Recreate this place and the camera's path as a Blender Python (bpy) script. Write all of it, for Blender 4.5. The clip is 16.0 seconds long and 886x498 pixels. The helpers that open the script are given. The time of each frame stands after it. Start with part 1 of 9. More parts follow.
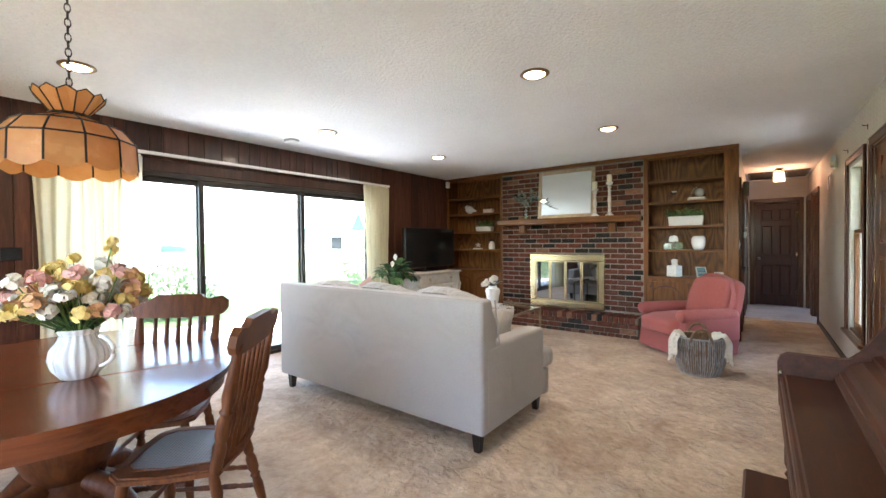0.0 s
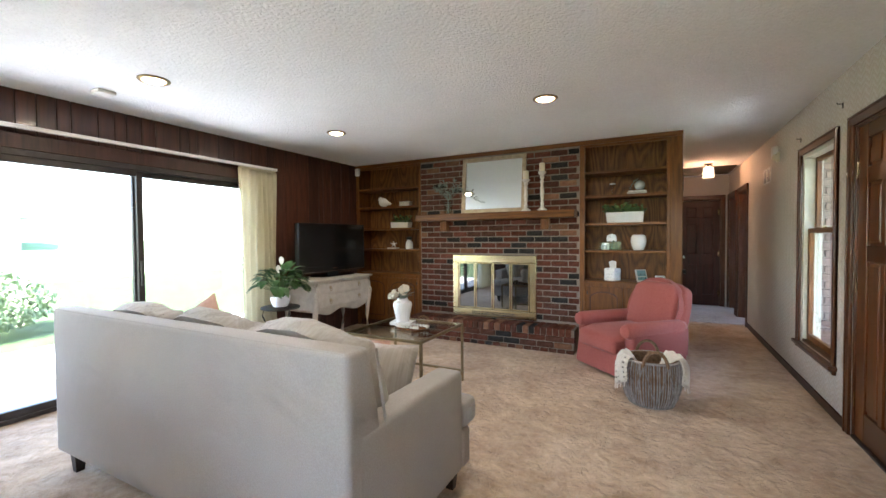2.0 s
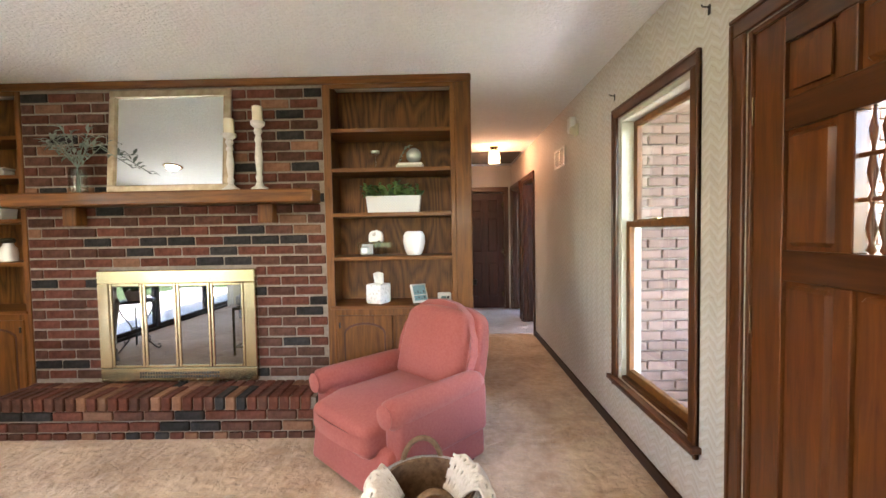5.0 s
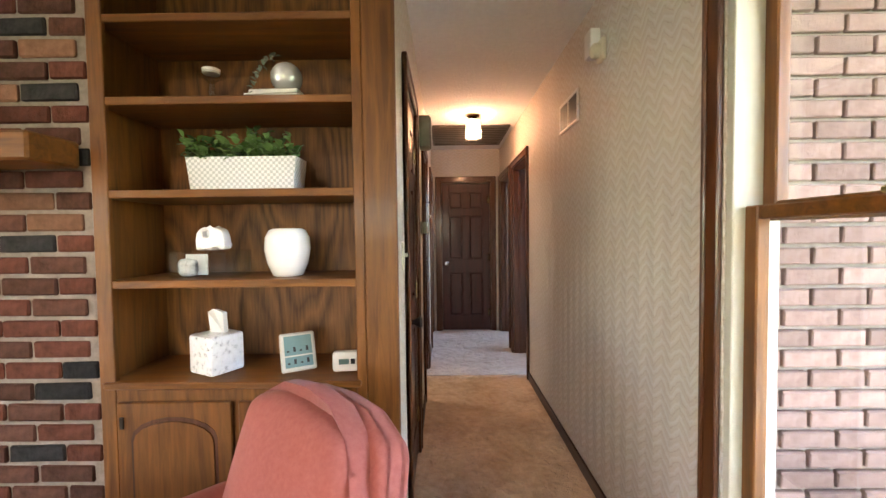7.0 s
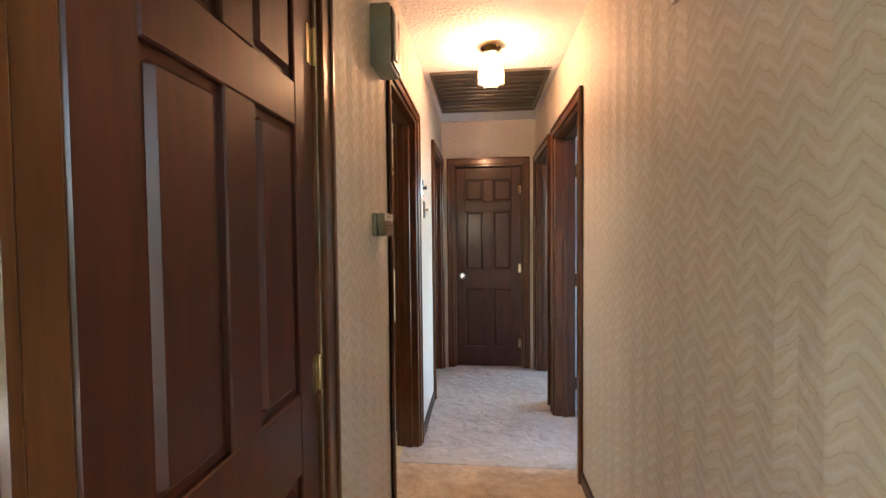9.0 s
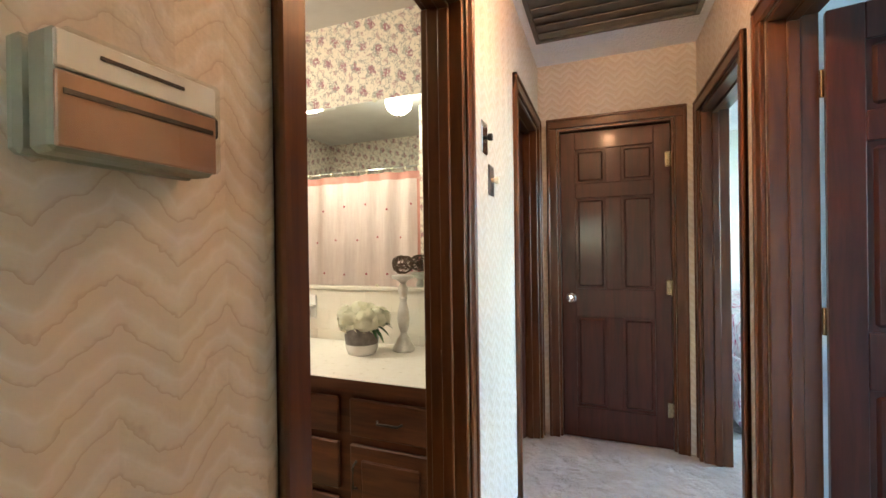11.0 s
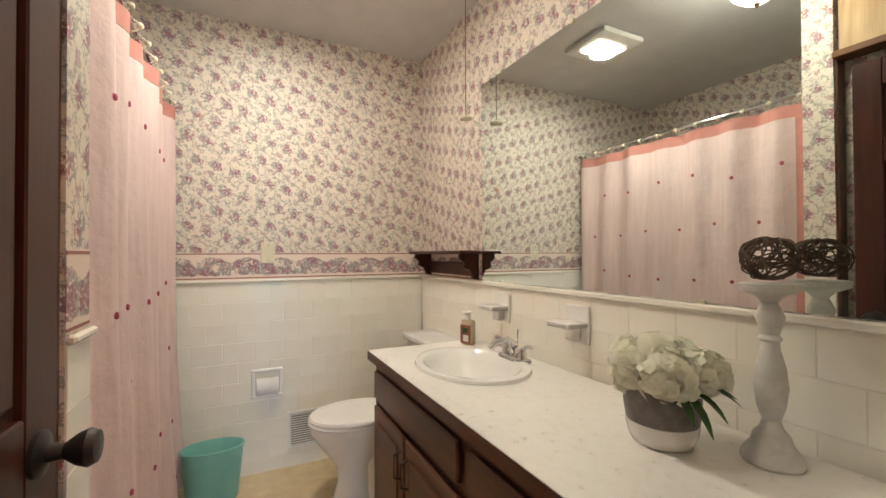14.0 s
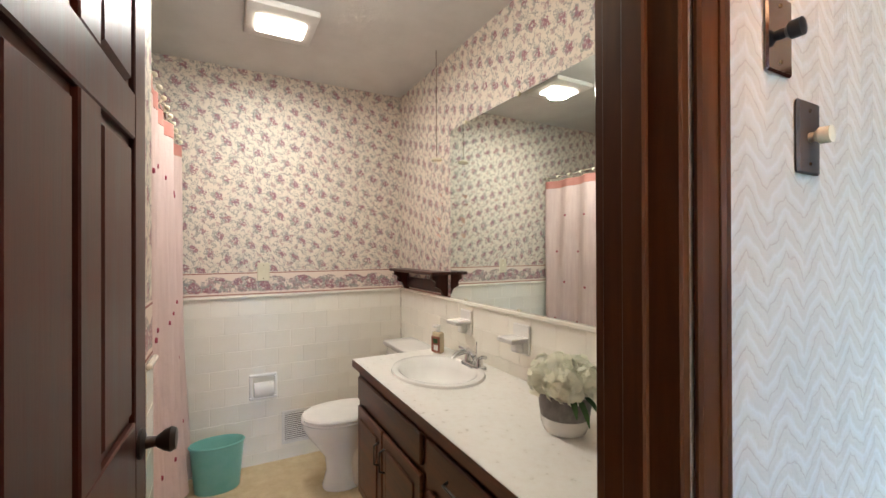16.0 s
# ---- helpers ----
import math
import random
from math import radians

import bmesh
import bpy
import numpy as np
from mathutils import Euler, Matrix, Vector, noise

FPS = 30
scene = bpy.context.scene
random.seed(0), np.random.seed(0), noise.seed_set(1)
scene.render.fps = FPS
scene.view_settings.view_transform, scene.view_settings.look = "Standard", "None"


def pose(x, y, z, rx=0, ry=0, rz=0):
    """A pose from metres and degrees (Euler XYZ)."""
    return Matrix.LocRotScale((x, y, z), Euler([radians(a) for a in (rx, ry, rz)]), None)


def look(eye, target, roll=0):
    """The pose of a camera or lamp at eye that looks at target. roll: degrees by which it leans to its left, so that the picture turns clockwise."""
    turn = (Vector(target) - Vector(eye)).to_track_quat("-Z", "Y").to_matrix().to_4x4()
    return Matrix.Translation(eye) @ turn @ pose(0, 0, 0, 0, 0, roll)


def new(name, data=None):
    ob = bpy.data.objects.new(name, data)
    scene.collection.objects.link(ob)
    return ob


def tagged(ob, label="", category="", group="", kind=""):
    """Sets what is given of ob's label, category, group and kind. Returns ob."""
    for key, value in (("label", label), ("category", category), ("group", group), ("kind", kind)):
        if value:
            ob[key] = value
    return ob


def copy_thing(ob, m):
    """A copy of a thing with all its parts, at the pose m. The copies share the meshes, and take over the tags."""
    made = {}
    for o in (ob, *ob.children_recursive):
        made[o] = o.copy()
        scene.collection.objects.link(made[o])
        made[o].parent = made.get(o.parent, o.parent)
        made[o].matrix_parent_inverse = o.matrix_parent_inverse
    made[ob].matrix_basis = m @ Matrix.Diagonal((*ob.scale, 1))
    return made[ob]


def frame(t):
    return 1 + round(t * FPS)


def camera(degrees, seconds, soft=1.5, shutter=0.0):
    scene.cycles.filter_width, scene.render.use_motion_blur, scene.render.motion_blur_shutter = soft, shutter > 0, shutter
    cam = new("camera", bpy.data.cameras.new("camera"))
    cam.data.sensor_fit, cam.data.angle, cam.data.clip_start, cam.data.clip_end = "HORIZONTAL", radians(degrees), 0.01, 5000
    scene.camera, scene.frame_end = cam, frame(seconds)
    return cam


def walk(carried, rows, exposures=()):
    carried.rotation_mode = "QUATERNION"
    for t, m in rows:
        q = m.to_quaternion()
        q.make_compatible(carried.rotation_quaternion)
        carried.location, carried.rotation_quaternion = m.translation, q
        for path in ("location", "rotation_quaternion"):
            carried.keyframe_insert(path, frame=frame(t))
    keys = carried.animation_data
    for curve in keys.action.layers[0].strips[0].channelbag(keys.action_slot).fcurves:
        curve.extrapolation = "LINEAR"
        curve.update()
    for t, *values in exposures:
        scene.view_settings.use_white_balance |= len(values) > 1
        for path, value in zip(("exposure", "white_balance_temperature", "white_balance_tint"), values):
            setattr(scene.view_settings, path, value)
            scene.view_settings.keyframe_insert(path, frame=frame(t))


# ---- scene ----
cam = camera(93.9, 16.0)
PATH = [
    (0, (0.343, 0.414, 1.306), (-0.871, 2.003, 1.274), -0.6),
    (0.5, (0.251, 0.611, 1.311), (-0.931, 2.224, 1.27), -0.5),
    (1, (0.14, 0.844, 1.328), (-0.979, 2.501, 1.279), -0.5),
    (1.5, (0.052, 1.138, 1.325), (-0.984, 2.847, 1.278), -0.5),
    (2, (-0.059, 1.456, 1.335), (-0.989, 3.226, 1.282), -0.5),
    (2.5, (-0.159, 1.761, 1.322), (-0.952, 3.596, 1.268), -0.6),
    (3, (-0.172, 2.129, 1.318), (-0.827, 4.018, 1.264), -0.6),
    (3.5, (-0.208, 2.45, 1.299), (-0.691, 4.39, 1.245), -0.7),
    (4, (-0.193, 2.823, 1.284), (-0.501, 4.799, 1.233), -0.6),
    (4.5, (-0.083, 3.232, 1.327), (-0.249, 5.223, 1.257), -0.7),
    (5, (-0.02, 3.581, 1.345), (-0.049, 5.579, 1.262), -1.0),
    (7.5, (0.396, 5.504, 1.325), (0.388, 7.503, 1.253), -0.7),
    (8, (0.461, 5.871, 1.331), (0.401, 7.868, 1.258), -0.7),
    (10.5, (0.569, 7.616, 1.294), (0.05, 9.547, 1.276), -0.7),
    (11, (0.531, 7.916, 1.259), (-0.186, 9.783, 1.254), -0.8),
    (11.5, (0.443, 8.163, 1.249), (-0.483, 9.936, 1.24), -0.4),
    (12, (0.355, 8.357, 1.218), (-0.783, 10.001, 1.223), -0.4),
    (12.5, (0.25, 8.489, 1.197), (-1.085, 9.978, 1.209), -0.3),
    (13, (0.167, 8.583, 1.177), (-1.356, 9.878, 1.195), -0.3),
    (13.5, (0.124, 8.674, 1.18), (-1.562, 9.75, 1.204), -0.2),
    (14, (0.11, 8.722, 1.194), (-1.688, 9.599, 1.219), -0.2),
    (14.5, (0.142, 8.729, 1.23), (-1.727, 9.442, 1.25), -0.1),
    (15, (0.227, 8.715, 1.286), (-1.67, 9.348, 1.303), -0.1),
    (15.5, (0.335, 8.668, 1.321), (-1.543, 9.354, 1.333), -0.1),
    (16, (0.448, 8.630, 1.336), (-1.318, 9.569, 1.342), -0.2),
]
EXPOSURES = [(0, 4.25, 6150, 10), (1.5, 4.1, 6100, 9), (3, 4.12, 6500, 12), (4, 4.5, 6750, 14), (5, 4.8, 6700, 14), (8, 4.93, 7000, 15), (10.5, 5.37, 6250, -4),
             (11, 5.38, 6700, 3), (11.5, 5.25, 7050, 8), (12, 5.1, 7400, 11), (12.5, 4.95, 6800, 9), (13.5, 4.75, 6350, 8), (15.5, 4.84, 6350, 9), (16, 4.8, 6000, 9)]
walk(cam, [(t, look(eye, to, roll)) for t, eye, to, roll in PATH], EXPOSURES)

# ---- world, sun and sky ----
world = bpy.data.worlds.new("sky")
scene.world = world
world.use_nodes = True
_n = world.node_tree.nodes
_sky = _n.new("ShaderNodeTexSky")
_sky.sky_type = "NISHITA"
_sky.sun_disc = False
_sky.sun_elevation = radians(64)
_sky.sun_rotation = radians(172)
world.node_tree.links.new(_sky.outputs[0], _n["Background"].inputs[0])
_n["Background"].inputs[1].default_value = 0.15
sun = new("sun", bpy.data.lights.new("sun", "SUN"))
sun.data.energy, sun.data.angle, sun.data.color = 4.4, radians(0.6), (1.0, 0.97, 0.93)
sun.matrix_world = look((2, -14, 30), (0, 0, 0))

# ---- materials ----
def nodes_of(name):
    m = bpy.data.materials.new(name)
    m.use_nodes = True
    t = m.node_tree
    return m, t, t.nodes["Principled BSDF"]


def rgb(c):
    return (c[0], c[1], c[2], 1.0)


def ramp(t, fac, stops):
    r = t.nodes.new("ShaderNodeValToRGB")
    e = r.color_ramp.elements
    while len(e) < len(stops):
        e.new(0.5)
    for el, (p, c) in zip(e, stops):
        el.position, el.color = p, rgb(c)
    t.links.new(fac, r.inputs[0])
    return r.outputs[0]


def tex_noise(t, co, scale, detail=5.0, rough=0.55, distortion=0.0):
    n = t.nodes.new("ShaderNodeTexNoise")
    n.inputs["Scale"].default_value = scale
    n.inputs["Detail"].default_value = detail
    n.inputs["Roughness"].default_value = rough
    n.inputs["Distortion"].default_value = distortion
    if co is not None:
        t.links.new(co, n.inputs["Vector"])
    return n.outputs["Fac"]


def coords(t, scale=(1, 1, 1), rot=(0, 0, 0)):
    tc = t.nodes.new("ShaderNodeTexCoord")
    mp = t.nodes.new("ShaderNodeMapping")
    mp.inputs["Scale"].default_value = scale
    mp.inputs["Rotation"].default_value = rot
    t.links.new(tc.outputs["Object"], mp.inputs["Vector"])
    return mp.outputs["Vector"]


def mixc(t, fac, a, b, mode="MIX"):
    n = t.nodes.new("ShaderNodeMix")
    n.data_type, n.blend_type = "RGBA", mode
    for sock, v in ((n.inputs[0], fac), (n.inputs[6], a), (n.inputs[7], b)):
        if isinstance(v, (int, float)):
            sock.default_value = v
        elif isinstance(v, tuple):
            sock.default_value = rgb(v)
        else:
            t.links.new(v, sock)
    return n.outputs[2]


def op(t, kind, a, b=0.0, c=0.0):
    n = t.nodes.new("ShaderNodeMath")
    n.operation = kind
    for sock, v in zip(n.inputs, (a, b, c)):
        if isinstance(v, (int, float)):
            sock.default_value = v
        else:
            t.links.new(v, sock)
    return n.outputs[0]


def bump(t, bsdf, height, strength, distance=0.01):
    b = t.nodes.new("ShaderNodeBump")
    b.inputs["Strength"].default_value = strength
    b.inputs["Distance"].default_value = distance
    t.links.new(height, b.inputs["Height"])
    t.links.new(b.outputs[0], bsdf.inputs["Normal"])


def surface(name, c1, c2, scale=8.0, rough=0.6, metal=0.0, stretch=(1, 1, 1), bumpy=0.0, bscale=60.0, bdist=0.004,
            vary=0.0, wear=0.12, coat=0.0, stops=None, detail=6.0, distortion=0.0, sheen=0.0):
    """A procedural surface with grain and larger patches of wear."""
    m, t, p = nodes_of(name)
    co = coords(t, stretch)
    f = tex_noise(t, co, scale, detail, 0.6, distortion)
    col = ramp(t, f, stops or ((0.32, c1), (0.68, c2)))
    big = tex_noise(t, coords(t), 1.3, 3.0)
    col = mixc(t, 1.0, col, ramp(t, big, ((0.3, (1 - wear,) * 3), (0.7, (1.0,) * 3))), "MULTIPLY")
    if vary:
        oi = t.nodes.new("ShaderNodeObjectInfo")
        ri = op(t, "MULTIPLY_ADD", oi.outputs["Random"], 2 * vary, 1 - vary)
        hv = t.nodes.new("ShaderNodeHueSaturation")
        t.links.new(ri, hv.inputs["Value"])
        t.links.new(col, hv.inputs["Color"])
        col = hv.outputs[0]
    t.links.new(col, p.inputs["Base Color"])
    p.inputs["Metallic"].default_value = metal
    t.links.new(op(t, "MULTIPLY_ADD", f, 0.16, rough - 0.08), p.inputs["Roughness"])
    p.inputs["Specular IOR Level"].default_value = 0.12 if rough > 0.8 else 0.3 if rough > 0.3 and not metal else 0.5
    if coat:
        p.inputs["Coat Weight"].default_value = coat
        p.inputs["Coat Roughness"].default_value = 0.12
    if sheen:
        p.inputs["Sheen Weight"].default_value = sheen
    if bumpy:
        bump(t, p, tex_noise(t, co if bscale < 0 else coords(t), abs(bscale), 4.0), bumpy, bdist)
    return m


def glow(name, color, strength):
    m, t, p = nodes_of(name)
    p.inputs["Base Color"].default_value = rgb(color)
    p.inputs["Emission Color"].default_value = rgb(color)
    p.inputs["Emission Strength"].default_value = strength
    return m


def glass(name, color=(1, 1, 1), rough=0.0, alpha=0.12):
    """A thin pane: mostly clear, with a gloss by Fresnel."""
    m, t, p = nodes_of(name)
    t.nodes.remove(p)
    a, b, mx, fr = (t.nodes.new(k) for k in ("ShaderNodeBsdfTransparent", "ShaderNodeBsdfGlossy", "ShaderNodeMixShader", "ShaderNodeLayerWeight"))
    a.inputs[0].default_value = rgb(color)
    b.inputs["Roughness"].default_value = rough
    fr.inputs["Blend"].default_value = 0.5
    gloss = op(t, "MULTIPLY_ADD", op(t, "POWER", fr.outputs["Facing"], 3.5), 0.55, alpha * 0.35)
    t.links.new(gloss, mx.inputs[0])
    t.links.new(a.outputs[0], mx.inputs[1])
    t.links.new(b.outputs[0], mx.inputs[2])
    t.links.new(mx.outputs[0], t.nodes["Material Output"].inputs[0])
    return m


def lit_glass(name, color, strength, clear):
    """Lamp glass that lets its bulb's light through and glows a little."""
    m, t, p = nodes_of(name)
    t.nodes.remove(p)
    a, b, mx = (t.nodes.new(k) for k in ("ShaderNodeEmission", "ShaderNodeBsdfTransparent", "ShaderNodeMixShader"))
    a.inputs[0].default_value, a.inputs[1].default_value = rgb(color), strength / (1 - clear)
    mx.inputs[0].default_value = clear
    t.links.new(a.outputs[0], mx.inputs[1])
    t.links.new(b.outputs[0], mx.inputs[2])
    t.links.new(mx.outputs[0], t.nodes["Material Output"].inputs[0])
    return m


def wood(name, dark, light, axis="z", rough=0.45, coat=0.15, vary=0.0, size=1.0, wear=0.15):
    s = {"x": (1.2, 14, 14), "y": (14, 1.2, 14), "z": (14, 14, 1.2)}[axis]
    return surface(name, dark, light, 2.2 * size, rough, stretch=s, bumpy=0.12, bscale=-5.0, bdist=0.002, vary=vary,
                   wear=wear, coat=coat, distortion=0.6)


def zigzag_paper(name, base, line, pale):
    """Wallpaper with rows of soft chevrons."""
    m, t, p = nodes_of(name)
    tc = t.nodes.new("ShaderNodeTexCoord")
    sp = t.nodes.new("ShaderNodeSeparateXYZ")
    t.links.new(tc.outputs["Object"], sp.inputs[0])
    u = op(t, "ADD", sp.outputs[0], sp.outputs[1])
    warp = op(t, "MULTIPLY", op(t, "SUBTRACT", tex_noise(t, coords(t), 19.0, 4.0), 0.5), 0.055)
    zig = op(t, "MULTIPLY", op(t, "PINGPONG", u, 0.056), 0.85)
    v = op(t, "ADD", op(t, "ADD", sp.outputs[2], zig), warp)
    f = op(t, "FRACT", op(t, "MULTIPLY", v, 22.5))
    fine = op(t, "FRACT", op(t, "MULTIPLY", v, 67.5))
    col = ramp(t, f, ((0.0, line), (0.10, base), (0.45, pale), (0.62, base), (0.95, base)))
    col = mixc(t, op(t, "MULTIPLY", op(t, "LESS_THAN", fine, 0.25), 0.06), col, line)
    patch = ramp(t, tex_noise(t, coords(t), 3.0), ((0.3, (0.9, 0.9, 0.9)), (0.7, (1, 1, 1))))
    t.links.new(mixc(t, 1.0, col, patch, "MULTIPLY"), p.inputs["Base Color"])
    p.inputs["Roughness"].default_value = 0.62
    bump(t, p, op(t, "ADD", f, op(t, "MULTIPLY", fine, 0.4)), 0.42, 0.004)
    return m


def figured_oak(name, dark, light):
    """Plywood oak with cathedral figure."""
    m, t, p = nodes_of(name)
    rings = op(t, "MULTIPLY", tex_noise(t, coords(t, (2.6, 2.6, 0.6)), 1.5, 1.5, 0.4), 14.0)
    figure = op(t, "MULTIPLY", op(t, "PINGPONG", rings, 0.5), 2.0)
    grain = tex_noise(t, coords(t, (30, 30, 2)), 4.0, 5.0)
    f = op(t, "ADD", op(t, "MULTIPLY", figure, 0.34), op(t, "MULTIPLY", grain, 0.60))
    t.links.new(ramp(t, f, ((0.25, dark), (0.7, light))), p.inputs["Base Color"])
    p.inputs["Roughness"].default_value = 0.5
    p.inputs["Specular IOR Level"].default_value = 0.3
    bump(t, p, grain, 0.1, 0.001)
    return m


def carpet(name, dark, light):
    """Worn sculpted pile: soft lumps, trodden patches and short broken creases with painted shade."""
    m, t, p = nodes_of(name)
    warp = t.nodes.new("ShaderNodeTexNoise")
    warp.inputs["Scale"].default_value = 7.0
    warp.inputs["Detail"].default_value = 5.0
    t.links.new(coords(t), warp.inputs["Vector"])
    co = mixc(t, 0.30, coords(t), warp.outputs["Color"], "ADD")
    vor = t.nodes.new("ShaderNodeTexVoronoi")
    vor.feature = "SMOOTH_F1"
    vor.inputs["Scale"].default_value = 11.0
    vor.inputs["Smoothness"].default_value = 0.7
    t.links.new(co, vor.inputs["Vector"])
    lump = op(t, "SUBTRACT", 1.0, vor.outputs["Distance"])
    patch = tex_noise(t, coords(t), 2.4, 6.0, 0.68, 0.6)
    mid = tex_noise(t, coords(t), 17.0, 5.0, 0.6)
    fine = tex_noise(t, coords(t), 140.0, 3.0)
    mixed = op(t, "ADD", op(t, "MULTIPLY", patch, 0.58), op(t, "ADD", op(t, "MULTIPLY", mid, 0.26), op(t, "MULTIPLY", fine, 0.16)))
    col = ramp(t, mixed, ((0.37, dark), (0.50, tuple(0.5 * (a + b) for a, b in zip(dark, light))), (0.63, light)))
    ridge = op(t, "ABSOLUTE", op(t, "SUBTRACT", tex_noise(t, coords(t), 6.5, 3.0, 0.6, 1.2), 0.5))
    some = ramp(t, tex_noise(t, coords(t), 5.0, 3.0), ((0.50, (0, 0, 0)), (0.62, (1, 1, 1))))
    crease = op(t, "MULTIPLY", ramp(t, ridge, ((0.0, (1, 1, 1)), (0.020, (0, 0, 0)))), some)
    # shade inside the creases is mixed into the base colour
    col = mixc(t, op(t, "MULTIPLY", crease, 0.45), col, tuple(c * 0.6 for c in dark))
    t.links.new(col, p.inputs["Base Color"])
    p.inputs["Roughness"].default_value = 0.95
    p.inputs["Specular IOR Level"].default_value = 0.1
    p.inputs["Sheen Weight"].default_value = 0.15
    h = op(t, "ADD", op(t, "MULTIPLY", lump, 0.85), op(t, "ADD", op(t, "MULTIPLY", fine, 0.22), op(t, "MULTIPLY", mid, 0.7)))
    bump(t, p, op(t, "SUBTRACT", h, op(t, "MULTIPLY", crease, 0.4)), 0.75, 0.032)
    return m


def floral_paper(name, base, band=None, dense=1.0):
    """Wallpaper with small sprays of mauve flowers, grey-green leaves and curling stems."""
    m, t, p = nodes_of(name)
    tc = t.nodes.new("ShaderNodeTexCoord")
    sp = t.nodes.new("ShaderNodeSeparateXYZ")
    t.links.new(tc.outputs["Object"], sp.inputs[0])
    wx = op(t, "MULTIPLY", op(t, "SUBTRACT", tex_noise(t, coords(t), 38.0, 6.0, 0.7), 0.5), 0.105)
    wy = op(t, "MULTIPLY", op(t, "SUBTRACT", tex_noise(t, coords(t, (1, 1, 1), (0.6, 0.2, 0.9)), 40.0, 6.0, 0.7), 0.5), 0.105)
    u = op(t, "ADD", op(t, "ADD", sp.outputs[0], sp.outputs[1]), 20.0)
    z = op(t, "ADD", sp.outputs[2], 10.0)
    inside = 1.0
    if band:
        lift = op(t, "MULTIPLY", op(t, "ABSOLUTE", op(t, "SINE", op(t, "MULTIPLY", u, 19.0))), 0.028)
        top = op(t, "LESS_THAN", sp.outputs[2], op(t, "ADD", op(t, "ADD", lift, op(t, "MULTIPLY", wy, 0.4)), band[1]))
        inside = op(t, "MULTIPLY", top, op(t, "GREATER_THAN", sp.outputs[2], op(t, "ADD", op(t, "MULTIPLY", wx, 0.4), band[0])))

    def sprig(du, dz, radius, pu, pz):
        rowv = op(t, "DIVIDE", op(t, "ADD", op(t, "MULTIPLY_ADD", u, 0.30, z), dz), pz)
        shift = op(t, "MULTIPLY", op(t, "MODULO", op(t, "FLOOR", rowv), 2.0), 0.5)
        cu = op(t, "SUBTRACT", op(t, "FRACT", op(t, "ADD", op(t, "DIVIDE", op(t, "ADD", u, du), pu), shift)), 0.5)
        cv = op(t, "SUBTRACT", op(t, "FRACT", rowv), 0.5)
        cu = op(t, "ADD", op(t, "MULTIPLY", cu, pu), wx)
        cv = op(t, "ADD", op(t, "MULTIPLY", cv, pz), wy)
        return op(t, "DIVIDE", op(t, "SQRT", op(t, "ADD", op(t, "MULTIPLY", cu, cu), op(t, "MULTIPLY", cv, cv))), radius * dense)

    def lay(col, mask, paint, amount):
        return mixc(t, op(t, "MULTIPLY", op(t, "MULTIPLY", mask, inside), amount), col, paint)

    vor = t.nodes.new("ShaderNodeTexVoronoi")
    vor.inputs["Scale"].default_value = 115.0
    t.links.new(coords(t), vor.inputs["Vector"])
    hue = t.nodes.new("ShaderNodeSeparateColor")
    t.links.new(vor.outputs["Color"], hue.inputs[0])
    gaps = op(t, "LESS_THAN", vor.outputs["Distance"], 0.68)
    leaves = ramp(t, hue.outputs[1], ((0.0, (0.22, 0.235, 0.20)), (0.5, (0.38, 0.36, 0.31)), (0.9, (0.27, 0.25, 0.27))))
    petals = ramp(t, hue.outputs[0], ((0.0, (0.26, 0.10, 0.12)), (0.45, (0.38, 0.19, 0.20)), (0.8, (0.28, 0.17, 0.21)), (1.0, (0.48, 0.31, 0.30))))
    col = mixc(t, 0.0, base, base)
    half = op(t, "GREATER_THAN", tex_noise(t, coords(t), 34.0, 1.0), 0.44)
    for du, dz, r in ((0.042, 0.02, 0.026), (0.085, 0.065, 0.020), (0.01, 0.05, 0.030), (0.06, 0.095, 0.017), (0.025, 0.085, 0.022)):
        d = sprig(du, dz, r, 0.088, 0.118)
        ring = op(t, "LESS_THAN", op(t, "ABSOLUTE", op(t, "SUBTRACT", d, 0.9)), 0.095)
        col = lay(col, op(t, "MULTIPLY", ring, half), (0.26, 0.25, 0.235), 0.85)
    d = sprig(0.044, 0.05, 0.015, 0.088, 0.118)
    col = lay(col, op(t, "MULTIPLY", op(t, "LESS_THAN", d, 1.0), gaps), petals, 0.6)
    d = sprig(0.010, 0.0, 0.029, 0.088, 0.118)
    col = lay(col, op(t, "MULTIPLY", op(t, "LESS_THAN", d, 1.0), gaps), leaves, 0.85)
    d = sprig(0.0, 0.0, 0.021, 0.088, 0.118)
    col = lay(col, op(t, "MULTIPLY", op(t, "LESS_THAN", d, 1.0), gaps), petals, 1.0)
    t.links.new(col, p.inputs["Base Color"])
    p.inputs["Roughness"].default_value = 0.55
    bump(t, p, tex_noise(t, coords(t), 300.0, 2.0), 0.08, 0.001)
    return m


CARPET = carpet("carpet", (0.35, 0.232, 0.142), (0.68, 0.525, 0.375))
CARPET_B = carpet("grey_carpet", (0.35, 0.31, 0.28), (0.50, 0.455, 0.42))
VINYL = surface("vinyl", (0.55, 0.42, 0.24), (0.66, 0.54, 0.34), 14.0, 0.45)
POPCORN = surface("textured_ceiling", (0.86, 0.86, 0.86), (0.91, 0.91, 0.91), 30.0, 0.9, bumpy=0.65, bscale=48.0, bdist=0.02, wear=0.06)
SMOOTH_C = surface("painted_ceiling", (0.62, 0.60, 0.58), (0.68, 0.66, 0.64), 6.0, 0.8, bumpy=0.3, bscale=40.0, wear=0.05)
